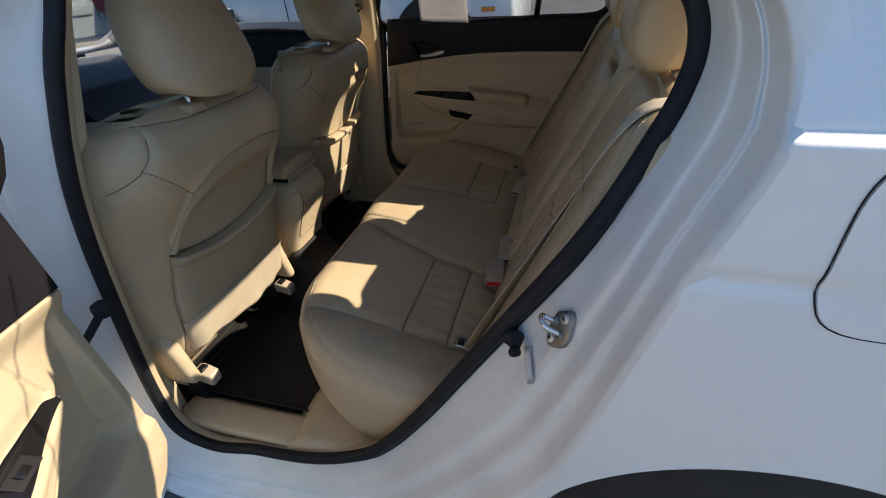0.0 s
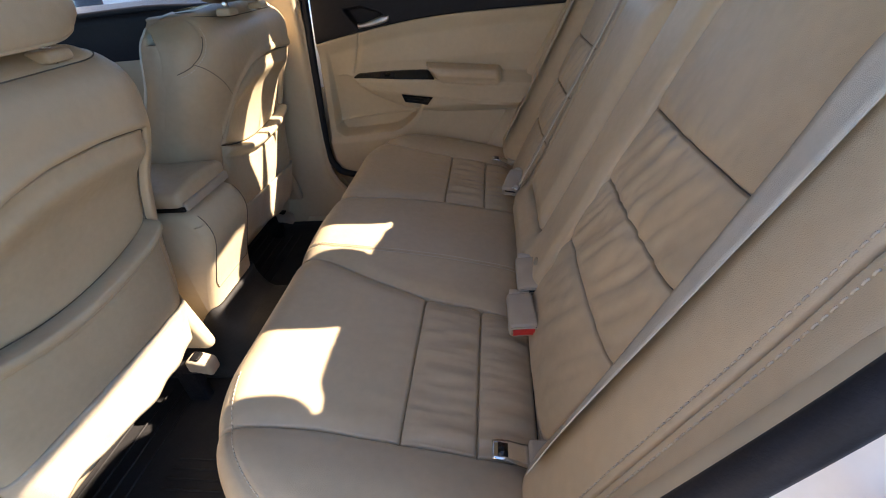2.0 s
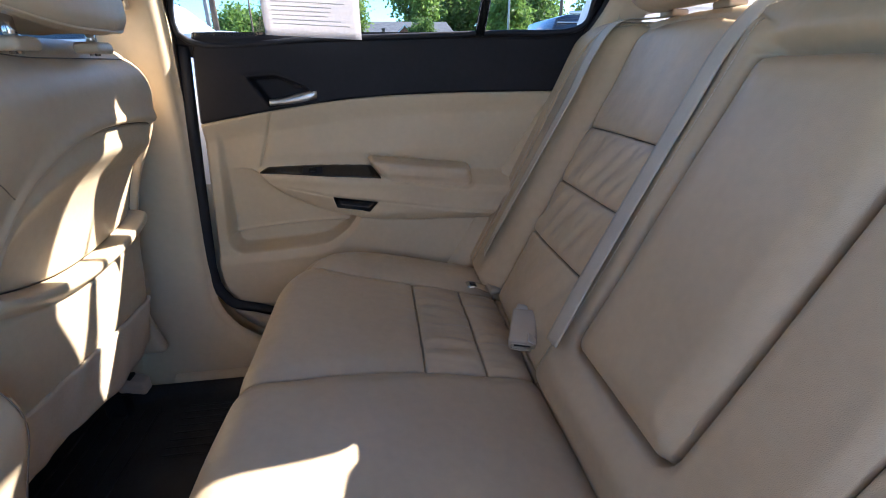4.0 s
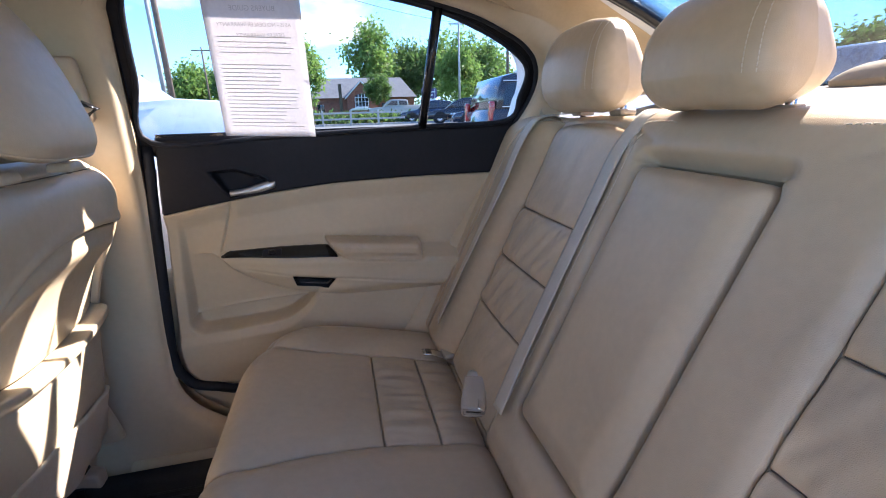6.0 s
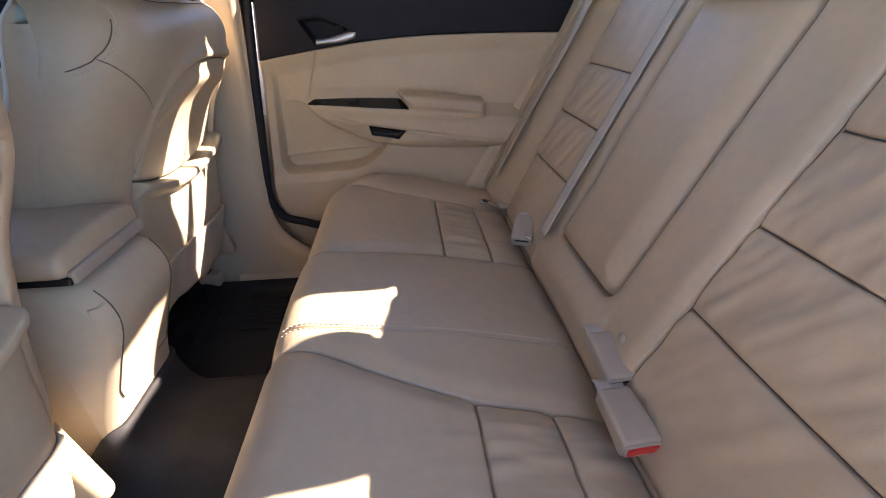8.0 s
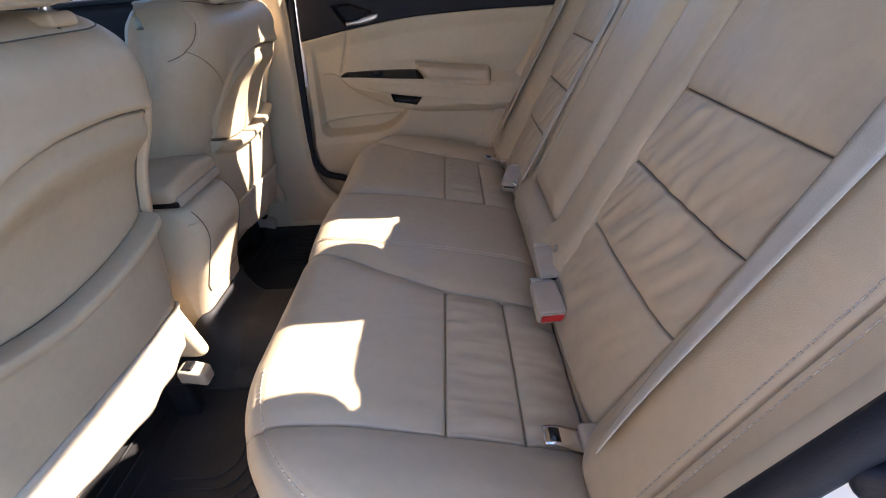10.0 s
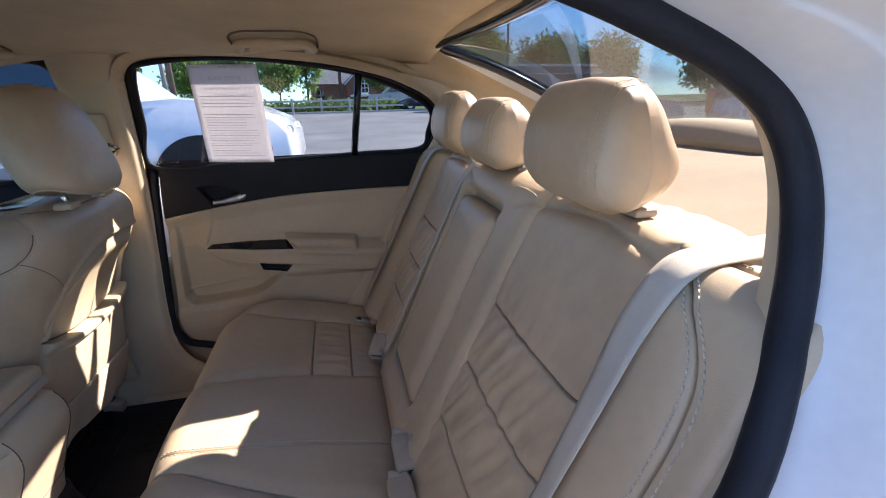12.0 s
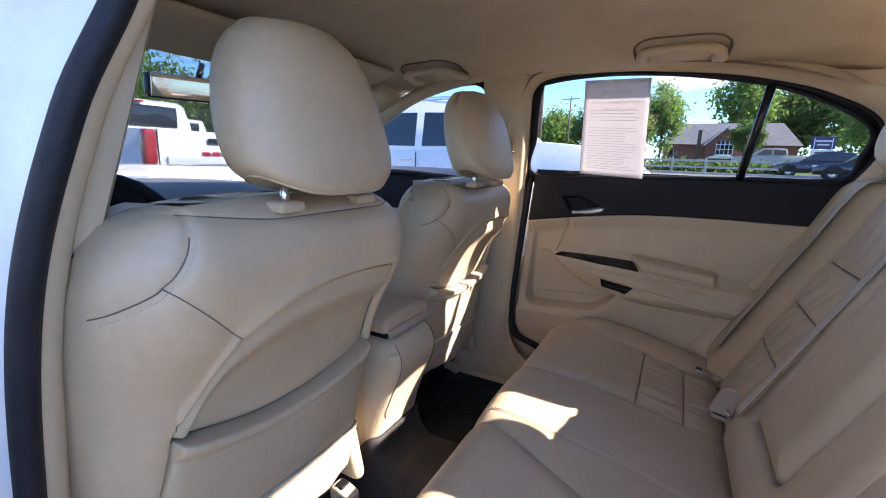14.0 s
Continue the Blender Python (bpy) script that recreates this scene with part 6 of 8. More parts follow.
grab_handle(-0.010, 0.19, 1)
grab_handle(-0.74, 0.18, 1)
grab_handle(-0.010, 0.19, -1)
for s in (-1, 1):
    vz = thing("sun_visor", "beige cloth sun visor folded up", "sun visor", at=(-0.98, 0.33 * s, 1.38), group="sun visors")
    v, f = rounded_box(0.18, 0.33, 0.018, 0.008, 6, at=(-0.95, 0.255 * s, 1.364), shape=lambda q: np.stack((q[:, 0], q[:, 1], q[:, 2] + 0.28 * q[:, 0]), 1))
    part("panel", v, f, HEADLINER, vz)
    part("hinge", *tube([(-1.0, 0.40 * s, 1.352), (-1.0, 0.47 * s, 1.36)], 0.007, 8), TRIM, vz)
mirror = thing("rear_view_mirror", "black framed rear view mirror under the roof", "mirror", at=(-1.25, 0, 1.35))
v, f = rounded_box(0.035, 0.25, 0.068, 0.017, 6, at=(-1.212, -0.055, 1.283), shape=lambda q: np.stack((q[:, 0] + 0.28 * q[:, 1] + 0.06 * q[:, 2], q[:, 1], q[:, 2]), 1))
part("frame", v, f, GLOSSBLACK, mirror)
v, f = rounded_box(0.003, 0.241, 0.060, 0.0014, 4, at=(-1.1935, -0.055, 1.283), shape=lambda q: np.stack((q[:, 0] + 0.28 * q[:, 1] + 0.06 * q[:, 2], q[:, 1], q[:, 2]), 1))
part("mirror_glass", v, f, MIRROR, mirror, "silvered mirror glass")
part("stalk", *tube([(-1.222, -0.05, 1.30), (-1.235, -0.02, 1.36)], 0.008, 8), GLOSSBLACK, mirror)
# dashboard and steering wheel
dash = thing("dashboard", "dark grey dashboard under the windscreen", "dashboard", at=(-1.4, 0, 0.5))
v, f = slab(lambda u, w: (-1.28 - 0.60 * u, 0.70 * w, 0.955 + 0.045 * math.sin(min(1, u * 2.2) * math.pi / 2) - 0.04 * w * w), np.linspace(0, 1, 16), np.linspace(-1, 1, 24), (0, 0, -0.35))
# the blue of the sky's reflection is put into the pad's colour
part("top_pad", v, f, material("sky_tinted_dash_vinyl", (0.05, 0.062, 0.085), 0.4, vary=0.12, scale=8, grain=0.3, grain_scale=900, kind="voronoi"), dash)
v, f = rounded_box(0.2, 0.42, 0.09, 0.03, 6, at=(-1.36, -0.39, 0.985))
part("instrument_hood", v, f, BLACKTRIM, dash)
wheel = thing("steering_wheel", "black leather steering wheel", "steering wheel", at=(-1.06, -0.40, 0.9))
a = radians(24)
pts = [(-1.06 - 0.19 * math.sin(t) * math.sin(a), -0.40 + 0.19 * math.cos(t), 0.88 + 0.19 * math.sin(t) * math.cos(a)) for t in np.linspace(0, 2 * math.pi, 60, endpoint=False)]
part("rim", *tube(pts, 0.0155, 12, closed=True), BLACKTRIM, wheel)
v, f = rounded_box(0.06, 0.17, 0.14, 0.028, 5, at=(-1.07, -0.40, 0.88))
part("hub", v, f, BLACKTRIM, wheel)
for t in (0.0, math.pi, -math.pi / 2):
    p = np.array((-1.06 - 0.19 * math.sin(t) * math.sin(a), -0.40 + 0.19 * math.cos(t), 0.88 + 0.19 * math.sin(t) * math.cos(a)))
    part("spoke", *tube([(-1.07, -0.40, 0.88), p], 0.017, 8, squash=0.5), SATIN, wheel, "satin silver spoke")

# front door inner trims, seen past the front seats
for s in (-1, 1):
    fd = thing("front_door", "front car door with black upper trim, closed", "car door", at=(-1.0, 0.8 * s, 0.3), group="front doors")
    v, f = slab(lambda u, w: (-1.60 + 0.97 * u, s * (0.685 - 0.035 * smoothstep(0.9, 0.6, w)), 0.22 + 0.82 * w), np.linspace(0, 1, 12), np.linspace(0, 1, 30), (0, 0.03 * s, 0))
    split(v, f, lambda c: "top" if c[2] > 0.90 else "low", {"top": "upper_trim", "low": "door_panel"}, {"top": BLACKTRIM, None: TRIM}, fd)
    v, f = slab(lambda u, w: (-1.66 + 1.06 * u, s * float(skin_y(0.12 + 0.95 * w)), 0.12 + 0.95 * w), np.linspace(0, 1, 6), np.linspace(0, 1, 12), (0, -0.01 * s, 0))
    part("door_skin", v, f, WHITE, fd, "white painted door shell")
    g = spline([(-0.605, 0.70, 1.05), (-0.595, 0.62, 1.25), (-0.60, 0.585, 1.355), (-0.70, 0.578, 1.372), (-0.9, 0.60, 1.325), (-1.1, 0.63, 1.235), (-1.5, 0.69, 1.06), (-1.0, 0.70, 1.05)], 64, closed=True)
    g[:, 1] *= s
    part("window_frame", *tube(g, 0.010, 8, closed=True, up=(0, 1, 0)), RUBBER, fd, "black rubber window frame")
    c = g.mean(0)
    pane = part("pane", [tuple(c + np.array((0, 0.008 * s, 0)))] + [tuple(q + np.array((0, 0.008 * s, 0))) for q in g], [(0, i + 1, (i + 1) % len(g) + 1) for i in range(len(g))], GLASS, fd, "clear door glass")
    pane.visible_shadow = False
    mr = thing("wing_mirror", "chrome framed door mirror outside the window", "mirror", at=(-1.5, 0.9 * s, 1.0), group="wing mirrors")
    v, f = rounded_box(0.09, 0.19, 0.13, 0.04, 6, at=(-1.44, 0.92 * s, 1.07))
    part("shell", v, f, WHITE, mr)
    v, f = rounded_box(0.004, 0.155, 0.10, 0.0019, 4, at=(-1.393, 0.92 * s, 1.07))
    part("mirror_glass", v, f, MIRROR, mr)
    part("arm", *tube([(-1.45, 0.72 * s, 1.04), (-1.45, 0.86 * s, 1.05)], 0.02, 8), WHITE, mr)
    # belt guide on the centre pillar
    if s < 0:
        continue
    bg = thing("belt_guide", "beige seat belt guide on the centre pillar", "belt guide", at=(-0.5, 0.60 * s, 1.18))
    v, f = rounded_box(0.055, 0.022, 0.12, 0.01, 4, at=(-0.525, 0.590 * s, 1.175), shape=lambda q: np.stack((q[:, 0], q[:, 1] - s * 0.22 * q[:, 2], q[:, 2]), 1))
    part("slider", v, f, TRIM, bg)
    part("ring", *tube([(-0.545, 0.572 * s, 1.14), (-0.500, 0.570 * s, 1.125), (-0.478, 0.570 * s, 1.14), (-0.50, 0.570 * s, 1.15)], 0.006, 8, closed=True), GLOSSBLACK, bg)


for s in (-1, 1):
    v, f = slab(lambda u, w: (-0.305 + 0.50 * u, s * (0.44 + 0.262 * w), 0.285 + 0.012 * math.sin(u * 3) - 0.05 * smoothstep(0.12, 0.0, u) + 0.03 * smoothstep(0.5, 1.0, u)), np.linspace(0, 1, 24), np.linspace(0, 1, 12), (0, 0, -0.07))
    part("seat_base_trim", v, f, TRIM, car, "beige moulded trim under the rear seat")

# ---- fixtures on the near door jamb ----
def facing(centre, normal, roll=0.0):
    """Matrix with local z along normal."""
    q = Vector(normal).to_track_quat("Z", "Y").to_matrix()
    return np.array(q @ Matrix.Rotation(radians(roll), 3, "Z")), np.array(centre)


def placed(vf, frame_):
    m, c = frame_
    return np.array(vf[0]) @ m.T + c, vf[1]


stk = thing("door_striker", "greased steel door striker screwed to the jamb", "door striker", at=(0.353, -0.762, 0.84))
fr = (np.array(((0.4985, 0.3301, -0.8016), (-0.8669, 0.1898, -0.4609), (0.0, 0.9247, 0.3808))), np.array((0.3515, -0.7605, 0.8502)))
rim_ = spline([(-0.0165, 0.0084, 0), (-0.0071, 0.0183, 0), (0.0029, 0.0257, 0), (0.0116, 0.0239, 0), (0.0175, 0.015, 0), (0.0240, -0.006, 0), (0.0215, -0.0228, 0), (0.0097, -0.0334, 0), (-0.0024, -0.0395, 0), (-0.0126, -0.0303, 0), (-0.0178, -0.016, 0)], 66, closed=True)
nr_ = len(rim_)
mid_ = rim_.mean(0)
v = [(mid_[0] + (p[0] - mid_[0]) * k, mid_[1] + (p[1] - mid_[1]) * k, z) for z, k in ((-0.004, 1.0), (0.0028, 1.0), (0.0040, 0.95), (0.0042, 0.80), (0.0050, 0.70), (0.0052, 0.4)) for p in rim_]
f = [(i * nr_ + k, i * nr_ + (k + 1) % nr_, (i + 1) * nr_ + (k + 1) % nr_, (i + 1) * nr_ + k) for i in range(5) for k in range(nr_)] + [tuple(5 * nr_ + k for k in range(nr_))]
part("plate", *placed((v, f), fr), STEEL, stk, "grey steel striker plate")
part("loop", *placed(tube(spline([(-0.010, -0.003, 0.0), (-0.0145, -0.0025, 0.013), (-0.0185, -0.002, 0.022), (-0.014, -0.004, 0.0255), (-0.006, -0.007, 0.0255), (-0.002, -0.009, 0.022), (0.005, -0.0095, 0.012), (0.012, -0.010, 0.0)], 36), 0.0042, 12), fr), CHROME, stk, "worn steel striker loop")
for a, b in ((-0.0105, -0.003), (0.0115, -0.010)):
    part("leg_collar", *placed(tube([(a, b, 0.002), (a, b, 0.0085)], [0.0075, 0.0058], 16), fr), STEEL, stk)
for a, b, r_ in ((0.0037, 0.0125, 0.0085), (-0.0030, -0.0265, 0.0080)):
    sc = part("screw", *placed(tube([(a, b, 0.002), (a, b, 0.0062), (a, b, 0.0072)], [r_, r_ * 0.96, r_ * 0.75], 20), fr), SATIN, stk)
    part("slot", *placed(join(rounded_box(0.0075, 0.0014, 0.001, 0.0004, 1, at=(a, b, 0.0073)), rounded_box(0.0014, 0.0075, 0.001, 0.0004, 1, at=(a, b, 0.0073))), fr), GLOSSBLACK, sc)
stop = thing("door_stop", "black rubber door stop on the jamb", "door stop", at=(0.288, -0.73, 0.775))
fr = facing((0.285, -0.739, 0.782), (-0.7, -0.62, 0.33), 35)
part("pad", *placed(rounded_box(0.030, 0.026, 0.022, 0.010, 4, at=(-0.004, 0.008, 0.002)), fr), RUBBER, stop)
part("stem", *placed(tube([(-0.004, 0.008, -0.012), (0.004, -0.004, 0.004)], 0.0105, 12), fr), RUBBER, stop)
part("nub", *placed(rounded_box(0.015, 0.015, 0.020, 0.007, 3, at=(0.009, -0.014, 0.008)), fr), RUBBER, stop)
lab = thing("paint_label", "small grey printed label on the jamb", "label", at=(0.315, -0.75, 0.75))
fr = facing((0.3105, -0.7600, 0.7595), (-0.80, -0.48, 0.36), 50)
part("sticker", *placed(rounded_box(0.016, 0.056, 0.0008, 0.0003, 2), fr), LABELGREY, lab)
for k in range(7):
    part("print_bar", *placed(rounded_box(0.0015, 0.046 - 0.006 * (k % 3), 0.0004, 0.0001, 1, at=(-0.0055 + 0.0018 * k, 0, 0.0006)), fr), PAPER, lab)
strap = thing("door_check_strap", "black door check strap on the centre pillar", "door check", at=(-0.5, -0.79, 0.74))
part("bracket", *rounded_box(0.034, 0.03, 0.03, 0.009, 4, at=(-0.498, -0.782, 0.75)), RUBBER, strap)
part("arm", *tube([(-0.500, -0.790, 0.742), (-0.515, -0.83, 0.705), (-0.53, -0.88, 0.655)], 0.011, 8, squash=0.6), RUBBER, strap)

flap = thing("fuel_flap", "white fuel filler flap in the quarter panel", "fuel flap", at=(0.62, -0.86, 1.06))
FX, FZ, FW, FH = 0.646, 1.063, 0.090, 0.091
loop = []
for a in np.linspace(0, 2 * math.pi, 64, endpoint=False):
    k = (abs(math.cos(a)) ** 4 + abs(math.sin(a)) ** 4) ** -0.25
    x, z = FX + FW * math.cos(a) * k, FZ + FH * math.sin(a) * k
    loop.append((x, -float(skin_y(z)) - 0.0008, z))
part("flap_gap", *tube(loop, 0.0008, 6, closed=True), RUBBER, flap, "dark gap round the flap")
inner = [(FX + (x - FX) * 0.984, y - 0.0012, FZ + (z - FZ) * 0.984) for x, y, z in loop]
rows_ = [[(FX + (x - FX) * k, -float(skin_y(FZ + (z - FZ) * k)) - 0.0022, FZ + (z - FZ) * k) for x, y, z in inner] for k in (1.0, 0.8, 0.5, 0.2)]
v, f = loft([np.array(r_) for r_ in rows_])
part("flap_panel", v, f + [tuple(3 * 64 + k for k in range(64))], WHITE, flap)
# rear wheel in its arch
whl = thing("car_wheel", "rear wheel in the dark arch", "wheel", at=(0.72, -0.75, 0.235))
def wheel_mesh(at, r, w, s):
    ring_ = []
    prof_ = [(r * 0.62, -w / 2), (r * 0.92, -w / 2), (r, -w * 0.36), (r, w * 0.36), (r * 0.92, w / 2), (r * 0.62, w / 2)]
    verts_ = [(at[0] + p * math.cos(t), at[1] + q, at[2] + p * math.sin(t)) for t in np.linspace(0, 2 * math.pi, 40, endpoint=False) for p, q in prof_]
    return verts_, quads(40, 6, close_u=True)
def disc_mesh(at, r, s, dish):
    verts_ = [(at[0], at[1] - dish * s, at[2])]
    for rr_, dd in ((0.3, 0.8), (0.75, 1.0), (1.0, 0.0)):
        verts_ += [(at[0] + r * rr_ * math.cos(t), at[1] - dish * s * (1 - dd), at[2] + r * rr_ * math.sin(t)) for t in np.linspace(0, 2 * math.pi, 40, endpoint=False)]
    f_ = [(0, 1 + k, 1 + (k + 1) % 40) for k in range(40)]
    for j in range(2):
        f_ += [(1 + j * 40 + k, 1 + (j + 1) * 40 + k, 1 + (j + 1) * 40 + (k + 1) % 40, 1 + j * 40 + (k + 1) % 40) for k in range(40)]
    return verts_, f_
TYRE = material("black_tyre_rubber", (0.02, 0.02, 0.021), 0.8, vary=0.2, scale=20, grain=0.5, grain_scale=200)
tyre = part("tyre", *wheel_mesh((0.66, -0.745, 0.31), 0.335, 0.20, -1), TYRE, whl)
part("rim", *disc_mesh((0.66, -0.83, 0.31), 0.21, -1, 0.03), SATIN, tyre, "silver alloy rim")
v, f = wheel_mesh((0.66, -0.72, 0.40), 0.40, 0.26, 1)
part("arch_liner", v, f, MAT, car, "black wheel arch liner")
whl_far = thing("car_wheel", "rear wheel in the dark far arch", "wheel", at=(0.72, 0.75, 0.235))
part("tyre", *wheel_mesh((0.66, 0.745, 0.31), 0.335, 0.20, 1), TYRE, whl_far)
part("arch_liner", *wheel_mesh((0.66, 0.72, 0.40), 0.40, 0.26, -1), MAT, car, "black wheel arch liner")

# ---- paper on the far window ----
PAPERLIT = bpy.data.materials.new("thin_paper")
PAPERLIT.use_nodes = True
pn, pl = PAPERLIT.node_tree.nodes, PAPERLIT.node_tree.links
pn.remove(pn["Principled BSDF"])
pd, pt, pm, px_ = pn.new("ShaderNodeBsdfDiffuse"), pn.new("ShaderNodeBsdfTranslucent"), pn.new("ShaderNodeMixShader"), pn.new("ShaderNodeTexNoise")
pc = pn.new("ShaderNodeMixRGB")
px_.inputs["Scale"].default_value = 30
pc.inputs[1].default_value, pc.inputs[2].default_value = (0.86, 0.84, 0.84, 1), (0.74, 0.72, 0.73, 1)
pm.inputs[0].default_value = 0.45
pl.new(px_.outputs["Fac"], pc.inputs[0])
for nd in (pd, pt):
    pl.new(pc.outputs[0], nd.inputs[0])
pl.new(pd.outputs[0], pm.inputs[1])
pl.new(pt.outputs[0], pm.inputs[2])
pl.new(pm.outputs[0], pn["Material Output"].inputs["Surface"])
sheet_ = thing("window_notice", "white printed paper notice taped to the window", "paper notice", at=(-0.17, 0.63, 1.07))
PX0, PX1, PZ0, PZ1 = -0.262, -0.078, 1.068, 1.358


def paper_point(u, w):
    z = PZ0 + (PZ1 - PZ0) * w
    lean = 0.012 * (1 - w)
    return (PX0 + (PX1 - PX0) * u - lean + 0.006 * u * (1 - w) * 2, 0.706 - 0.33 * (z - 1.0) - 0.022 - 0.006 * (1 - w) * math.sin(u * 3), z - 0.012 * u * (1 - w) * 0 - 0.010 * (1 - u) * -1 * (1 - w))


part("sheet", *slab(paper_point, np.linspace(0, 1, 14), np.linspace(0, 1, 20), (0, 0.0006, 0)), PAPERLIT, sheet_)


def bar(u0, u1, w, h=0.010):
    a = [np.array(paper_point(u, ww)) + np.array((0, -0.0008, 0)) for ww in (w - h / 2, w + h / 2) for u in np.linspace(u0, u1, 6)]
    return a, quads(2, 6)


FAINT = material("faint_grey_print", (0.60, 0.585, 0.59), 0.9, vary=0.05, scale=60)
r_ = random.Random(4)
for w in list(np.linspace(0.60, 0.70, 4)) + list(np.linspace(0.08, 0.52, 17)):
    part("print_bar", *bar(0.10, 0.9 - 0.25 * r_.random(), w, 0.006), FAINT, sheet_, smooth=False)
for u in (0.12, 0.5, 0.88):
    part("tape_mark", *bar(u - 0.06, u + 0.06, 0.975, 0.012), FAINT, sheet_, smooth=False)


def writing(text, u, w, size):
    """Print that shows through the sheet, so it reads mirrored from inside."""
    cu = bpy.data.curves.new("print", "FONT")
    cu.body, cu.size, cu.align_x = text, size, "CENTER"
    tmp = bpy.data.objects.new("print", cu)
    me = bpy.data.meshes.new_from_object(tmp)
    bpy.data.objects.remove(tmp)
    base = np.array(paper_point(u, w))
    for vert in me.vertices:
        c = vert.co
        vert.co = (base[0] + c[0], base[1] - 0.0009 - 0.33 * c[1], base[2] + c[1])
    for vert in me.vertices:
        vert.co[0] = 2 * base[0] - vert.co[0]
    me.materials.append(FAINT)
    put("printed_words", me, sheet_)


writing("BUYERS GUIDE", 0.5, 0.86, 0.013)
writing("AS IS - NO DEALER WARRANTY", 0.5, 0.765, 0.010)
writing("DEALER WARRANTY", 0.55, 0.70, 0.010)

# ---- outside ----
GZ = -0.03
ASPHALT = material("grey_asphalt", (0.19, 0.188, 0.185), 0.9, vary=0.16, scale=0.5, grain=0.8, grain_scale=60, spec=0.2)
GRASS = material("dry_grass", (0.10, 0.14, 0.045), 0.95, vary=0.3, scale=1.2, grain=0.9, grain_scale=30, spec=0.1)
BARK = material("grey_brown_bark", (0.12, 0.09, 0.065), 0.95, vary=0.3, scale=6, grain=0.9, grain_scale=40)
POLEWOOD = material("weathered_pole_wood", (0.20, 0.14, 0.10), 0.9, vary=0.25, scale=5, grain=0.6, grain_scale=60)
CONCRETE = material("pale_concrete", (0.42, 0.41, 0.39), 0.9, vary=0.12, scale=3, grain=0.5, grain_scale=60)
BRICK = material("red_brick", (0.30, 0.115, 0.075), 0.9, vary=0.25, scale=3, grain=0.5, grain_scale=30)
SHINGLE = material("grey_roof_shingle", (0.21, 0.20, 0.20), 0.9, vary=0.2, scale=2.5, grain=0.6, grain_scale=20)
WHITEPAINT = material("white_trim_paint", (0.75, 0.75, 0.73), 0.6, vary=0.05, scale=5)
DARKGLASS = material("dark_car_glass", (0.012, 0.014, 0.017), 0.06, vary=0.1, scale=2, spec=0.8)
PAINT = {"white": material("white_truck_paint", (0.76, 0.77, 0.79), 0.28, vary=0.02, scale=1, coat=0.8),
         "navy": material("dark_blue_paint", (0.018, 0.026, 0.048), 0.22, vary=0.1, scale=1, coat=1.0),
         "black": material("black_car_paint", (0.012, 0.013, 0.016), 0.2, vary=0.1, scale=1, coat=1.0),
         "sand": material("sand_beige_paint", (0.40, 0.36, 0.31), 0.3, vary=0.04, scale=1, coat=0.8),
         "silver": material("silver_car_paint", (0.45, 0.46, 0.48), 0.28, metal=0.6, vary=0.04, scale=1, coat=0.8)}
TAILRED = material("red_tail_lamp", (0.45, 0.012, 0.015), 0.15, vary=0.15, scale=12, coat=1.0)
LAMP = material("clear_lamp_lens", (0.6, 0.6, 0.62), 0.12, vary=0.05, scale=12, coat=1.0)
AMBER = material("amber_marker_lamp", (0.75, 0.22, 0.02), 0.2, vary=0.05, scale=12)



def rise(y):
    """The car park climbs gently towards the lane and the lawn."""
    return 0.52 * float(smoothstep(16, 31, y)) + 0.25 * float(smoothstep(31, 58, y))


ground_y = list(np.linspace(-260, 0, 8)) + list(np.linspace(12, 62, 26)) + list(np.linspace(80, 260, 6))
gv = [(x, y, GZ + rise(y)) for x in np.linspace(-260, 260, 27) for y in ground_y]
tagged(put("ground", mesh("ground", gv, quads(27, len(ground_y)), ASPHALT)), "grey asphalt car park", "ground", kind="structure")
gv = [(x, y, GZ + rise(y) + 0.08 + 0.05 * math.sin(x * 0.3) * math.sin(y * 0.21)) for x in np.linspace(-160, 200, 61) for y in np.linspace(33, 160, 31)]
tagged(put("lawn", mesh("lawn", gv, quads(61, 31), GRASS)), "dry green lawn beyond the fence", "lawn", kind="structure")
v, f = rounded_box(120, 0.16, 0.15, 0.02, 2, at=(0, 32.9, GZ + rise(32.9) + 0.06))
tagged(put("kerb", mesh("kerb", v, f, CONCRETE)), "pale concrete kerb along the lawn", "kerb", kind="structure")


def extrude(profile, hw, bevel, shape=None):
    """A side profile pulled across, with bevelled flanks."""
    p = np.array(profile, float)
    c = p.mean(0)
    inner_ = c + (p - c) * (1 - bevel / np.maximum(np.abs(p - c).max(), 0.2))
    stations = [(-hw, inner_), (-hw + bevel * 0.35, c + (p - c) * (1 - 0.3 * bevel / np.maximum(np.abs(p - c).max(), 0.2))), (-hw + bevel, p), (hw - bevel, p), (hw - bevel * 0.35, c + (p - c) * (1 - 0.3 * bevel / np.maximum(np.abs(p - c).max(), 0.2))), (hw, inner_)]
    verts_ = [(q[0], y, q[1]) for y, pr in stations for q in pr]
    m_ = len(p)
    f_ = [(i * m_ + j, i * m_ + (j + 1) % m_, (i + 1) * m_ + (j + 1) % m_, (i + 1) * m_ + j) for i in range(5) for j in range(m_)]
    f_ += [tuple(range(m_))[::-1], tuple(5 * m_ + j for j in range(m_))]
    verts_ = np.array(verts_)
    return (shape(verts_) if shape else verts_), f_


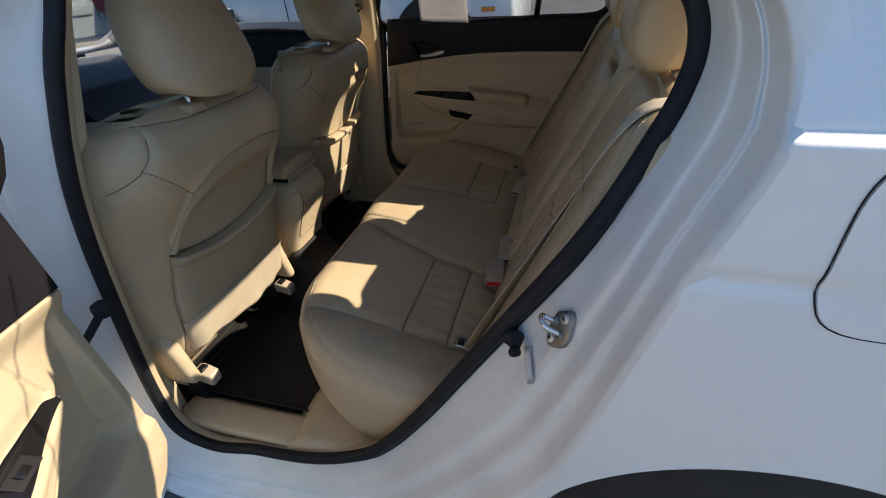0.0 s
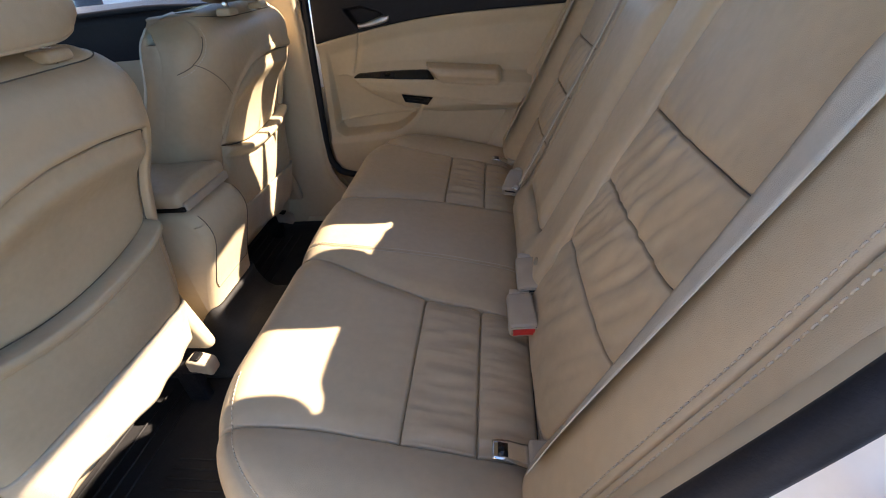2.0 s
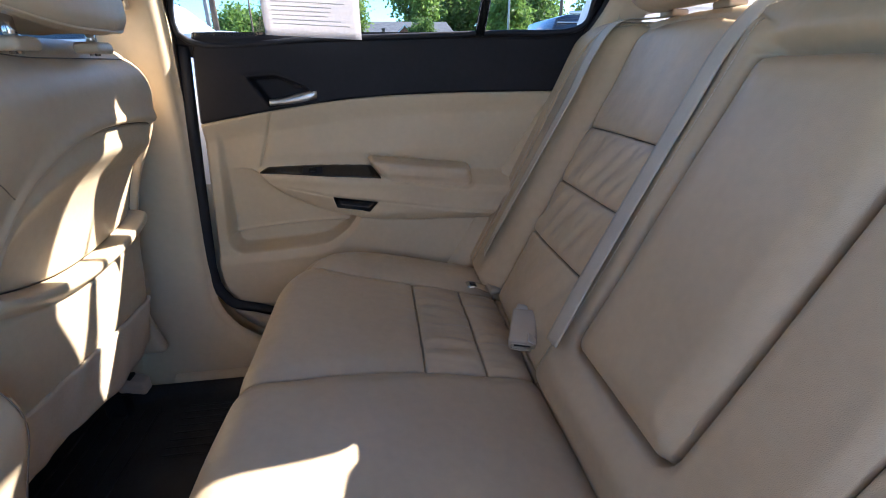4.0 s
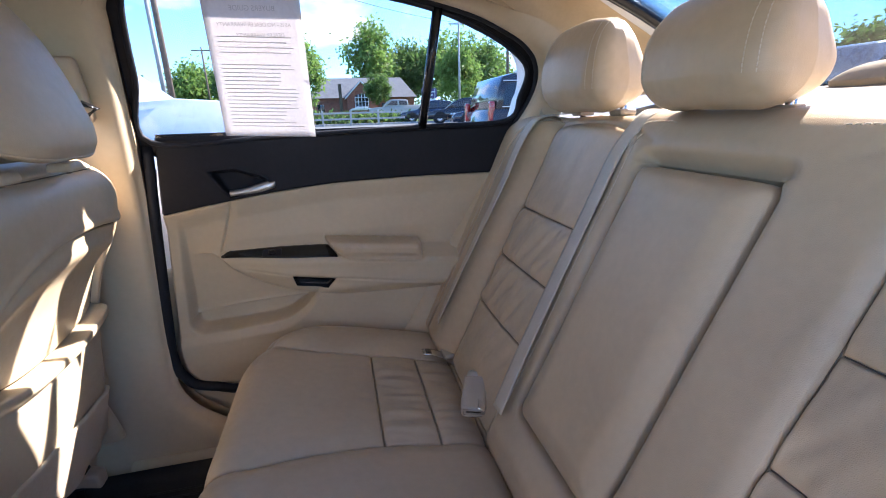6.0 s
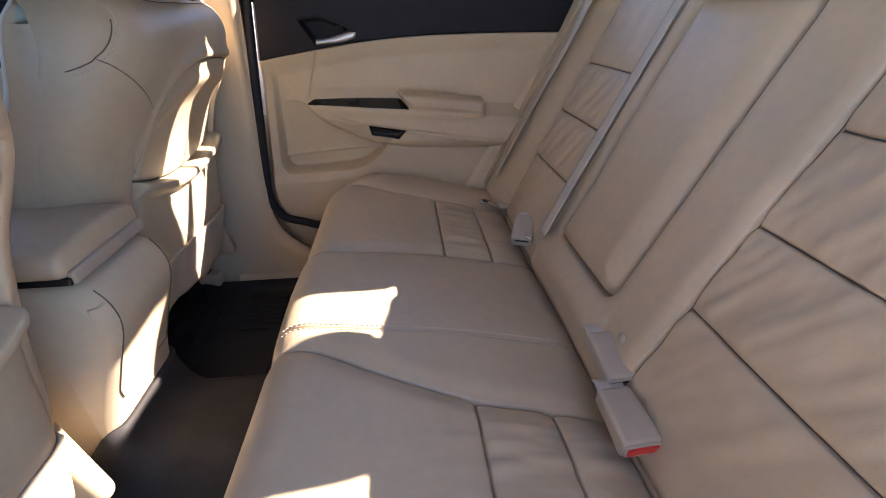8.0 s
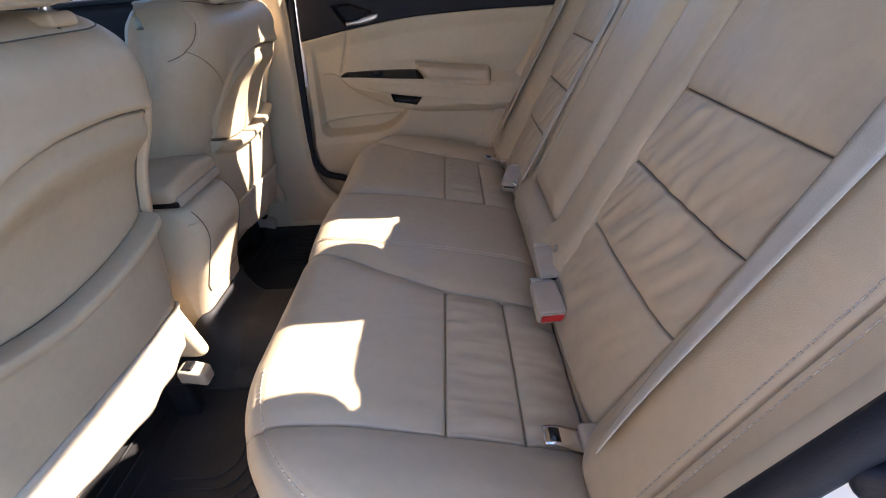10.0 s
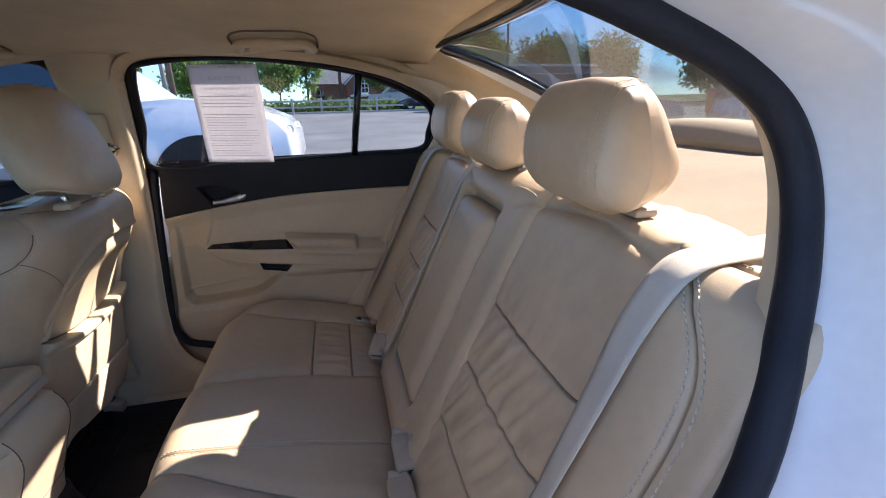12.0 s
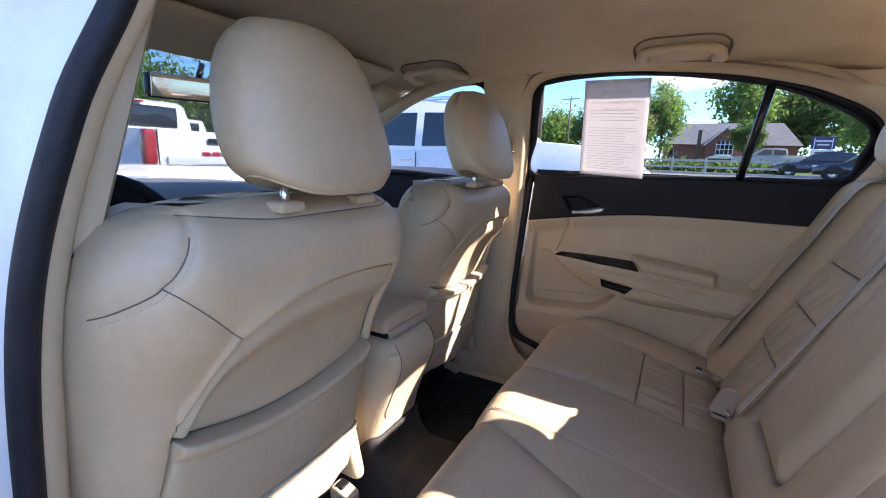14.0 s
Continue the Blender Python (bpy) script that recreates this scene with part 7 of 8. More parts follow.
def vehicle(name, label, colour, at, yaw, L, W, H, belt, low, body, house, windows, wheels, r, lights=(), group="", tumble=0.16, bars=()):
    """Parked vehicle; local x forward, outlines in (x, z) from the ground."""
    car_ = thing(name, label, "car", at=(0, 0, 0), group=group)
    hw = W / 2

    def inset(z):
        return tumble * np.maximum(0, z - belt)

    def lower(v_):
        v_ = v_.copy()
        v_[:, 1] *= 1 - 0.10 * np.maximum(0, (low + 0.25 - v_[:, 2])) - 0.05 * np.maximum(0, np.abs(v_[:, 0]) - L * 0.36) * np.sign(1)
        return v_

    def upper(v_):
        v_ = v_.copy()
        v_[:, 1] = np.sign(v_[:, 1]) * (np.abs(v_[:, 1]) - inset(v_[:, 2]))
        return v_
    bod = part("body", *extrude(body, hw, 0.10, lower), PAINT[colour], car_)
    part("cabin", *extrude(house, hw - 0.05, 0.06, upper), PAINT[colour], car_)
    for poly in windows:
        for sg in (-1, 1):
            pts = []
            for (x, z) in poly:
                y = hw - 0.05 - float(inset(np.array(z))) + 0.006
                pts.append((x, sg * y, z))
            k = len(pts)
            back_ = [(a, b - sg * 0.012, c_) for a, b, c_ in pts]
            fs_ = [tuple(range(k)) if sg < 0 else tuple(range(k))[::-1]] + [(i, (i + 1) % k, (i + 1) % k + k, i + k) for i in range(k)]
            part("window", pts + back_, fs_, DARKGLASS, car_, "dark tinted glass", smooth=False)
    for wx in wheels:
        for sg in (-1, 1):
            v_, f_ = wheel_mesh((wx, sg * (hw - 0.13), r), r, 0.26, sg)
            t_ = part("tyre", v_, f_, TYRE, car_, "black tyre")
            v_, f_ = disc_mesh((wx, sg * (hw - 0.02), r), r * 0.66, sg, 0.05)
            part("rim", v_, f_, SATIN if colour != "sand" else GLOSSBLACK, t_)
            ang = np.linspace(-0.05, math.pi + 0.05, 24)
            arch = [(wx + (r + 0.075) * math.cos(a_), sg * (hw - 0.045), r + (r + 0.075) * math.sin(a_)) for a_ in ang]
            v_ = [(wx, sg * (hw - 0.03 + 0.036), r)] + [(q[0], sg * (hw + 0.004), q[2]) for q in arch]
            part("wheel_arch", v_, [(0, i + 1, i + 2) for i in range(len(arch) - 1)], MAT, car_, "dark wheel arch")
    for nm, mat_, centre, size in lights:
        v_, f_ = rounded_box(*size, min(size) * 0.35, 3, at=centre)
        part(nm, v_, f_, mat_, car_)
    for nm, mat_, centre, size in bars:
        v_, f_ = rounded_box(*size, min(size) * 0.3, 2, at=centre)
        part(nm, v_, f_, mat_, bod)
    car_.location, car_.rotation_euler = at, (0, 0, radians(yaw))
    return car_


SUV_BODY = [(-2.55, 0.42), (-2.60, 0.70), (-2.58, 1.16), (-2.5, 1.20), (0.95, 1.22), (1.15, 1.21), (2.1, 1.15), (2.45, 1.06), (2.58, 0.92), (2.60, 0.6), (2.52, 0.42)]
SUV_HOUSE = [(-2.52, 1.12), (-2.42, 1.55), (-2.30, 1.84), (-2.1, 1.90), (-0.2, 1.91), (0.25, 1.86), (0.55, 1.72), (1.10, 1.26), (1.12, 1.12)]
SUV_WIN = [[(-2.32, 1.28), (-2.26, 1.62), (-2.1, 1.72), (-1.42, 1.74), (-1.42, 1.28)], [(-1.28, 1.28), (-1.28, 1.74), (-0.42, 1.74), (-0.42, 1.28)], [(-0.30, 1.28), (-0.30, 1.74), (0.15, 1.73), (0.42, 1.62), (0.82, 1.30)]]
HIGH_NOSE = [(-2.55, 0.42), (-2.60, 0.70), (-2.58, 1.16), (-2.5, 1.20), (0.86, 1.24), (1.05, 1.33), (1.45, 1.36), (1.85, 1.33), (2.12, 1.24), (2.45, 1.10), (2.58, 0.95), (2.60, 0.6), (2.52, 0.42)]
vehicle("suv", "white full-size parked sport utility vehicle", "white", (-2.95, 5.55, GZ), 0, 5.2, 2.04, 1.91, 1.2, 0.42, HIGH_NOSE, SUV_HOUSE, SUV_WIN, (-1.55, 1.62), 0.45,
        [("headlamp", LAMP, (2.5, 0.72, 0.95), (0.16, 0.36, 0.16)), ("headlamp", LAMP, (2.5, -0.72, 0.95), (0.16, 0.36, 0.16)), ("side_marker", AMBER, (2.28, -1.02, 0.80), (0.16, 0.02, 0.05)),
         ("roof_rack", SATIN, (-0.9, -0.82, 1.93), (2.3, 0.04, 0.05)), ("roof_rack", SATIN, (-0.9, 0.82, 1.93), (2.3, 0.04, 0.05))],
        bars=[("door_handle", PAINT["white"], (-0.55, -1.03, 1.10), (0.22, 0.03, 0.03)), ("door_handle", PAINT["white"], (-1.45, -1.03, 1.10), (0.22, 0.03, 0.03)), ("sill_step", MAT, (0.02, -1.0, 0.42), (2.3, 0.10, 0.08)), ("door_joint", MAT, (-0.36, -1.024, 0.85), (0.012, 0.008, 0.70)), ("door_joint", MAT, (0.78, -1.024, 0.85), (0.012, 0.008, 0.70))])
TR_BODY = [(-2.95, 0.50), (-2.98, 0.62), (-2.95, 1.36), (-2.9, 1.39), (-1.0, 1.40), (0.85, 1.32), (1.2, 1.30), (2.45, 1.22), (2.78, 1.10), (2.85, 0.8), (2.8, 0.45)]
TR_HOUSE = [(-1.05, 1.28), (-0.98, 1.62), (-0.9, 1.88), (-0.75, 1.95), (0.6, 1.96), (0.85, 1.88), (1.42, 1.36), (1.42, 1.28)]
TR_WIN = [[(-0.86, 1.42), (-0.82, 1.80), (-0.05, 1.83), (-0.05, 1.42)], [(0.08, 1.42), (0.08, 1.83), (0.62, 1.83), (1.12, 1.42)]]


def pickup(label, colour, at, yaw, **k):
    t = vehicle("pickup_truck", label, colour, at, yaw, 5.8, 2.06, 1.96, 1.36, 0.5, TR_BODY, TR_HOUSE, TR_WIN, (-1.75, 1.95), 0.42,
                [("tail_lamp", TAILRED, (-2.93, 0.92, 1.15), (0.14, 0.17, 0.46)), ("tail_lamp", TAILRED, (-2.93, -0.92, 1.15), (0.14, 0.17, 0.46)),
                 ("rear_bumper", CHROME, (-2.98, 0, 0.58), (0.16, 1.9, 0.20)), ("headlamp", LAMP, (2.76, 0.75, 1.02), (0.16, 0.4, 0.16)), ("headlamp", LAMP, (2.76, -0.75, 1.02), (0.16, 0.4, 0.16)), ("grille", GLOSSBLACK, (2.82, 0, 0.95), (0.08, 1.1, 0.34))],
                bars=[("rear_glass", DARKGLASS, (-0.975, 0, 1.66), (0.10, 1.35, 0.36)), ("tailgate_handle", GLOSSBLACK, (-2.98, 0.0, 1.26), (0.03, 0.24, 0.07)), ("tailgate_step", PAINT[colour], (-2.985, 0, 0.98), (0.05, 1.45, 0.12)),
                      ("tailgate_joint", MAT, (-2.965, 0.82, 1.05), (0.02, 0.012, 0.66)), ("tailgate_joint", MAT, (-2.965, -0.82, 1.05), (0.02, 0.012, 0.66)),
                      ("brake_lamp", TAILRED, (-0.93, 0, 1.90), (0.06, 0.3, 0.03))] + k.get("extra", []), group="pickup trucks")
    return t


badge = [("badge_bar", TAILRED, (-2.985, 0.16 - 0.155 * k, 1.06), (0.02, 0.12, 0.085)) for k in range(3)]
badge += [("badge_bar", LABELGREY, (-3.012, 0.24 - 0.075 * k, 0.84), (0.01, 0.055, 0.035)) for k in range(7)]
pickup("white parked pickup truck seen from behind", "white", (-9.05, 3.42, GZ), 180, extra=badge)
pickup("white parked pickup truck further along the row", "white", (-13.2, 6.6, GZ), 180)
pickup("sand beige pickup truck parked beyond the lane", "sand", (6.3, 45.5, GZ + rise(45.5)), 180)
CAR_BODY = [(-2.25, 0.35), (-2.3, 0.6), (-2.26, 0.98), (-2.0, 1.03), (0.6, 0.98), (1.6, 0.88), (2.1, 0.76), (2.24, 0.62), (2.25, 0.4), (2.2, 0.30)]
CAR_HOUSE = [(-2.1, 0.95), (-1.9, 1.25), (-1.45, 1.50), (-0.6, 1.60), (-0.1, 1.58), (0.35, 1.42), (1.0, 0.98), (1.0, 0.9)]
CAR_WIN = [[(-1.75, 1.08), (-1.6, 1.28), (-1.3, 1.42), (-0.62, 1.46), (-0.62, 1.06)], [(-0.52, 1.06), (-0.52, 1.46), (-0.15, 1.45), (0.15, 1.36), (0.62, 1.04)]]
for k, (x, y, c_, lb) in enumerate(((7.2, 34.0, "navy", "dark blue parked crossover with its nose to the lane"), (8.3, 29.6, "black", "black parked crossover in a row"), (9.0, 25.7, "navy", "dark blue parked saloon in a row"))):
    vehicle("parked_car", lb, c_, (x, y, GZ + rise(y)), 172, 4.5, 1.85, 1.6, 1.0, 0.32, CAR_BODY, CAR_HOUSE, CAR_WIN, (-1.35, 1.4), 0.35,
            [("headlamp", LAMP, (2.12, 0.66, 0.72), (0.18, 0.34, 0.12)), ("headlamp", LAMP, (2.12, -0.66, 0.72), (0.18, 0.34, 0.12)), ("grille", GLOSSBLACK, (2.22, 0, 0.58), (0.06, 0.9, 0.26))], group="far parked cars")
vehicle("suv", "black full-size parked sport utility vehicle with roof rails", "black", (5.75, 9.6, GZ), 0, 5.2, 2.04, 1.91, 1.2, 0.42, SUV_BODY, SUV_HOUSE, SUV_WIN, (-1.55, 1.62), 0.41,
        [("tail_lamp", TAILRED, (-2.55, -0.88, 1.15), (0.12, 0.16, 0.42)), ("tail_lamp", TAILRED, (-2.55, 0.88, 1.15), (0.12, 0.16, 0.42)), ("roof_rack", SATIN, (-0.9, -0.82, 1.93), (2.3, 0.04, 0.05)),
         ("window_moulding", SATIN, (-0.8, -0.985, 1.245), (3.1, 0.02, 0.025)), ("window_moulding", SATIN, (-1.0, -0.89, 1.76), (2.6, 0.02, 0.02))])
vehicle("suv", "silver parked sport utility vehicle behind the sedan", "silver", (9.2, 5.2, GZ), 0, 5.2, 2.04, 1.91, 1.2, 0.42, SUV_BODY, SUV_HOUSE, SUV_WIN, (-1.55, 1.62), 0.41,
        [("tail_lamp", TAILRED, (-2.55, -0.88, 1.15), (0.12, 0.16, 0.42)), ("tail_lamp", TAILRED, (-2.55, 0.88, 1.15), (0.12, 0.16, 0.42))])
for k, x in enumerate((-9.4, -13.5, -17.5)):
    vehicle("parked_car", "silver parked crossover beyond the white vehicle", "silver" if k else "white", (x, 11.0 + 2.5 * k, GZ), 0, 4.5, 1.85, 1.6, 1.0, 0.32, CAR_BODY, CAR_HOUSE, CAR_WIN, (-1.35, 1.4), 0.35, group="side parked cars")

# ---- leaves ----
def leaf_material(name, c0, c1):
    m = bpy.data.materials.new(name)
    m.use_nodes = True
    n, l = m.node_tree.nodes, m.node_tree.links
    b = n["Principled BSDF"]
    b.inputs["Roughness"].default_value = 0.6
    g, mx, tr, ms = n.new("ShaderNodeNewGeometry"), n.new("ShaderNodeMixRGB"), n.new("ShaderNodeBsdfTranslucent"), n.new("ShaderNodeMixShader")
    mx.inputs[1].default_value, mx.inputs[2].default_value = (*c0, 1), (*c1, 1)
    l.new(g.outputs["Random Per Island"], mx.inputs[0])
    l.new(mx.outputs[0], b.inputs["Base Color"])
    l.new(mx.outputs[0], tr.inputs[0])
    ms.inputs[0].default_value = 0.6
    l.new(b.outputs[0], ms.inputs[1])
    l.new(tr.outputs[0], ms.inputs[2])
    l.new(ms.outputs[0], n["Material Output"].inputs["Surface"])
    return m


LEAF = [leaf_material("fresh_leaves", (0.13, 0.23, 0.045), (0.24, 0.35, 0.09)), leaf_material("dark_leaves", (0.07, 0.13, 0.03), (0.15, 0.24, 0.06))]


def tree(x, y, h, r, seed, mat, trunk=0.3, leaf=0.3, n=60, per=46, label="leafy green tree beyond the car park"):
    rg = np.random.RandomState(seed)
    t = thing("tree", label, "tree", at=(x, y, GZ), group="trees")
    base = h * trunk
    top = np.array((x + rg.uniform(-0.3, 0.3), y, GZ + h * 0.75))
    pts = spline([(x, y, GZ), (x + 0.1, y, GZ + base), tuple(top)], 10)
    pieces = [tube(pts, list(np.linspace(0.035 * h * 0.5, 0.02, len(pts))), 7)]
    cents = []
    for _ in range(n):
        d = rg.normal(size=3)
        d /= np.linalg.norm(d)
        k = rg.uniform(0.35, 1.0) ** 0.6
        lump = 0.75 + 0.35 * math.sin(3 * math.atan2(d[1], d[0]) + seed) * math.cos(2.3 * d[2] + seed)
        cents.append(np.array((x, y, GZ + base + (h - base) * 0.5)) + d * np.array((r, r, (h - base) * 0.52)) * k * lump)
    for c in cents[:9]:
        pieces.append(tube(spline([tuple(pts[5 + rg.randint(4)]), tuple((pts[6] + c) / 2 + np.array((0, 0, -0.2))), tuple(c)], 6), list(np.linspace(0.05, 0.012, 6))[:len(spline([(0, 0, 0), (1, 1, 1), (2, 2, 2)], 6))] + [0.012] * 3, 5))
    part("trunk", *join(*pieces), BARK, t, "grey brown trunk and limbs")
    lv, lf = [], []
    for c in cents:
        size = r * 0.30
        for _ in range(per):
            p = c + rg.normal(size=3) * size * 0.55
            a, b = rg.normal(size=3), rg.normal(size=3)
            a /= np.linalg.norm(a)
            b -= a * (a @ b)
            b /= np.linalg.norm(b)
            s_ = leaf * rg.uniform(0.6, 1.3)
            o = len(lv)
            lv += [p - a * s_, p + b * s_ * 0.45, p + a * s_, p - b * s_ * 0.45]
            lf.append((o, o + 1, o + 2, o + 3))
    part("crown", lv, lf, LEAF[mat], t, "crown of many small leaves", smooth=False)
    t.location.z += rise(y)


for k, (x, y, h, r, mat, lf_) in enumerate((
        (-2.3, 47, 8.2, 2.2, 0, 0.22), (-4.6, 44, 5.5, 1.8, 0, 0.20), (5.1, 52, 5.2, 1.6, 1, 0.18), (6.8, 76, 15.6, 4.8, 0, 0.42), (13.2, 80, 13.5, 5.2, 1, 0.42), (18.5, 78, 13.5, 5.4, 0, 0.42),
        (23, 74, 12.0, 5.2, 1, 0.42), (26, 76, 12.0, 5.0, 0, 0.42), (15.5, 56, 9.5, 3.0, 0, 0.3), (-14, 78, 9.0, 4.0, 1, 0.4), (-22, 85, 9.5, 5.0, 0, 0.45), (-32, 80, 9, 4.5, 1, 0.45), (20, 42, 6.5, 2.6, 1, 0.26),
        (30, 58, 8.5, 4.2, 1, 0.36), (29, 44, 7.0, 3.4, 1, 0.32), (32, 33, 6.6, 3.6, 1, 0.32), (36, 24, 6.2, 3.6, 0, 0.34), (36, 14, 7.0, 3.8, 1, 0.34), (-26, 13, 6.2, 3.0, 0, 0.3), (-28, 18, 5.6, 3.0, 1, 0.3), (-30, 24, 6.5, 3.4, 0, 0.3), (-27, 8, 6.0, 2.8, 1, 0.3))):
    tree(x, y, h, r, 100 + k, mat, leaf=lf_ * (0.5 if k > 17 else 0.8), per=130 if k > 17 else 100, trunk=0.12 if k > 2 else 0.26)
hv, hf = [], []
hr_ = np.random.RandomState(9)
for _ in range(5200):
    p = np.array((hr_.uniform(-6, 6), 34.3 + hr_.normal() * 0.45, GZ + rise(34.3) + abs(hr_.normal()) * 0.30 + 0.1))
    a, b = hr_.normal(size=3) * 0.09, hr_.normal(size=3) * 0.06
    o = len(hv)
    hv += [p - a, p + b, p + a, p - b]
    hf.append((o, o + 1, o + 2, o + 3))
tagged(put("hedge", mesh("hedge", hv, hf, LEAF[1], False)), "low clipped green hedge behind the fence", "hedge", kind="stuff")

# fence
fence = thing("fence", "weathered white rail fence along the lane", "fence", at=(0, 32, GZ))
for k in range(20):
    x = -14 + 1.9 * k
    if x > 4.2:
        break
    part("post", *rounded_box(0.14, 0.14, 1.05, 0.02, 1, at=(x, 32.2, GZ + 0.52)), CONCRETE, fence)
    for z in (0.45, 0.85):
        part("rail", *rounded_box(1.86, 0.05, 0.12, 0.01, 1, at=(x + 0.95, 32.2, GZ + z)), CONCRETE, fence)

fence.location.z += rise(32.2)

# brick building with a gabled front
house = thing("brick_building", "red brick building with grey roof and white arched window", "building", at=(3, 62, GZ))
part("main_wall", *rounded_box(17, 8, 3.4, 0.05, 1, at=(3.5, 66.5, GZ + 1.7)), BRICK, house)
rv = [(-5.4, 62.0, GZ + 3.3), (12.4, 62.0, GZ + 3.3), (12.4, 71.0, GZ + 3.3), (-5.4, 71.0, GZ + 3.3), (-3.4, 66.5, GZ + 6.6), (10.4, 66.5, GZ + 6.6)]
part("main_roof", rv, [(0, 1, 5, 4), (1, 2, 5), (2, 3, 4, 5), (3, 0, 4), (3, 2, 1, 0)], SHINGLE, house, smooth=False)
gx = 3.0
gvv = [(gx - 2.3, 60.0, GZ), (gx + 2.3, 60.0, GZ), (gx + 2.3, 60.0, GZ + 3.3), (gx, 60.0, GZ + 5.45), (gx - 2.3, 60.0, GZ + 3.3)]
gvv += [(a, 64.0, c_) for a, b, c_ in gvv]
part("gable_wall", gvv, [(0, 1, 2, 3, 4), (5, 9, 8, 7, 6), (0, 4, 9, 5), (1, 6, 7, 2), (4, 3, 8, 9), (3, 2, 7, 8)], BRICK, house, smooth=False)
for sg in (-1, 1):
    q = [(gx + sg * 2.65, 59.7, GZ + 3.05), (gx, 59.7, GZ + 5.62), (gx, 66.5, GZ + 5.62), (gx + sg * 2.65, 66.5, GZ + 3.05)]
    v = q + [(a, b, c_ + 0.14) for a, b, c_ in q]
    part("gable_roof", v, [(0, 1, 2, 3), (4, 7, 6, 5), (0, 4, 5, 1), (1, 5, 6, 2), (2, 6, 7, 3), (3, 7, 4, 0)], SHINGLE, house, smooth=False)
    q = [(gx + sg * 2.62, 59.66, GZ + 2.98), (gx, 59.66, GZ + 5.5), (gx, 59.66, GZ + 5.74), (gx + sg * 2.62, 59.66, GZ + 3.22)]
    v = q + [(a, b + 0.06, c_) for a, b, c_ in q]
    part("barge_board", v, [(0, 1, 2, 3), (4, 7, 6, 5), (0, 4, 5, 1), (1, 5, 6, 2), (2, 6, 7, 3), (3, 7, 4, 0)], WHITEPAINT, house, smooth=False)
win_ = part("window", *slab(lambda u, w: (gx + 1.05 * (u * 2 - 1), 59.93, GZ + 1.9 + w * (1.35 + 0.55 * math.sqrt(max(0, 1 - (u * 2 - 1) ** 2)))), np.linspace(0, 1, 17), np.linspace(0, 1, 5), (0, 0.03, 0)), DARKGLASS, house, "arched window")
for u in (-1.05, -0.52, 0, 0.52, 1.05):
    part("mullion", *rounded_box(0.09, 0.06, 1.5 + 0.45 * math.sqrt(max(0, 1 - (u / 1.06) ** 2)), 0.01, 1, at=(gx + u, 59.9, GZ + 1.9 + 0.75 + 0.22 * math.sqrt(max(0, 1 - (u / 1.06) ** 2)))), WHITEPAINT, win_)
for z in (1.9, 2.6, 3.25):
    part("mullion", *rounded_box(2.2, 0.06, 0.08, 0.01, 1, at=(gx, 59.9, GZ + z)), WHITEPAINT, win_)
part("porch_roof", *rounded_box(3.4, 1.6, 0.5, 0.1, 2, at=(gx - 0.2, 59.2, GZ + 1.55), shape=lambda q: np.stack((q[:, 0] * (1 - 0.4 * (q[:, 2] > 0)), q[:, 1], q[:, 2]), 1)), WHITEPAINT, house, "pale porch roof")
part("chimney", *rounded_box(0.5, 0.5, 5.2, 0.03, 1, at=(-0.3, 59.2, GZ + 2.6)), BARK, house, "dark brown pillar")
for x in (-3.5, 7.0, 9.6):
    w2 = part("window", *rounded_box(1.1, 0.06, 1.4, 0.01, 1, at=(x, 62.45, GZ + 1.7)), DARKGLASS, house)
    part("mullion", *rounded_box(0.06, 0.04, 1.4, 0.01, 1, at=(x, 62.40, GZ + 1.7)), WHITEPAINT, w2)
house.location = (3.82, 62, GZ + rise(62))
house.scale = (0.80, 0.80, 0.82)

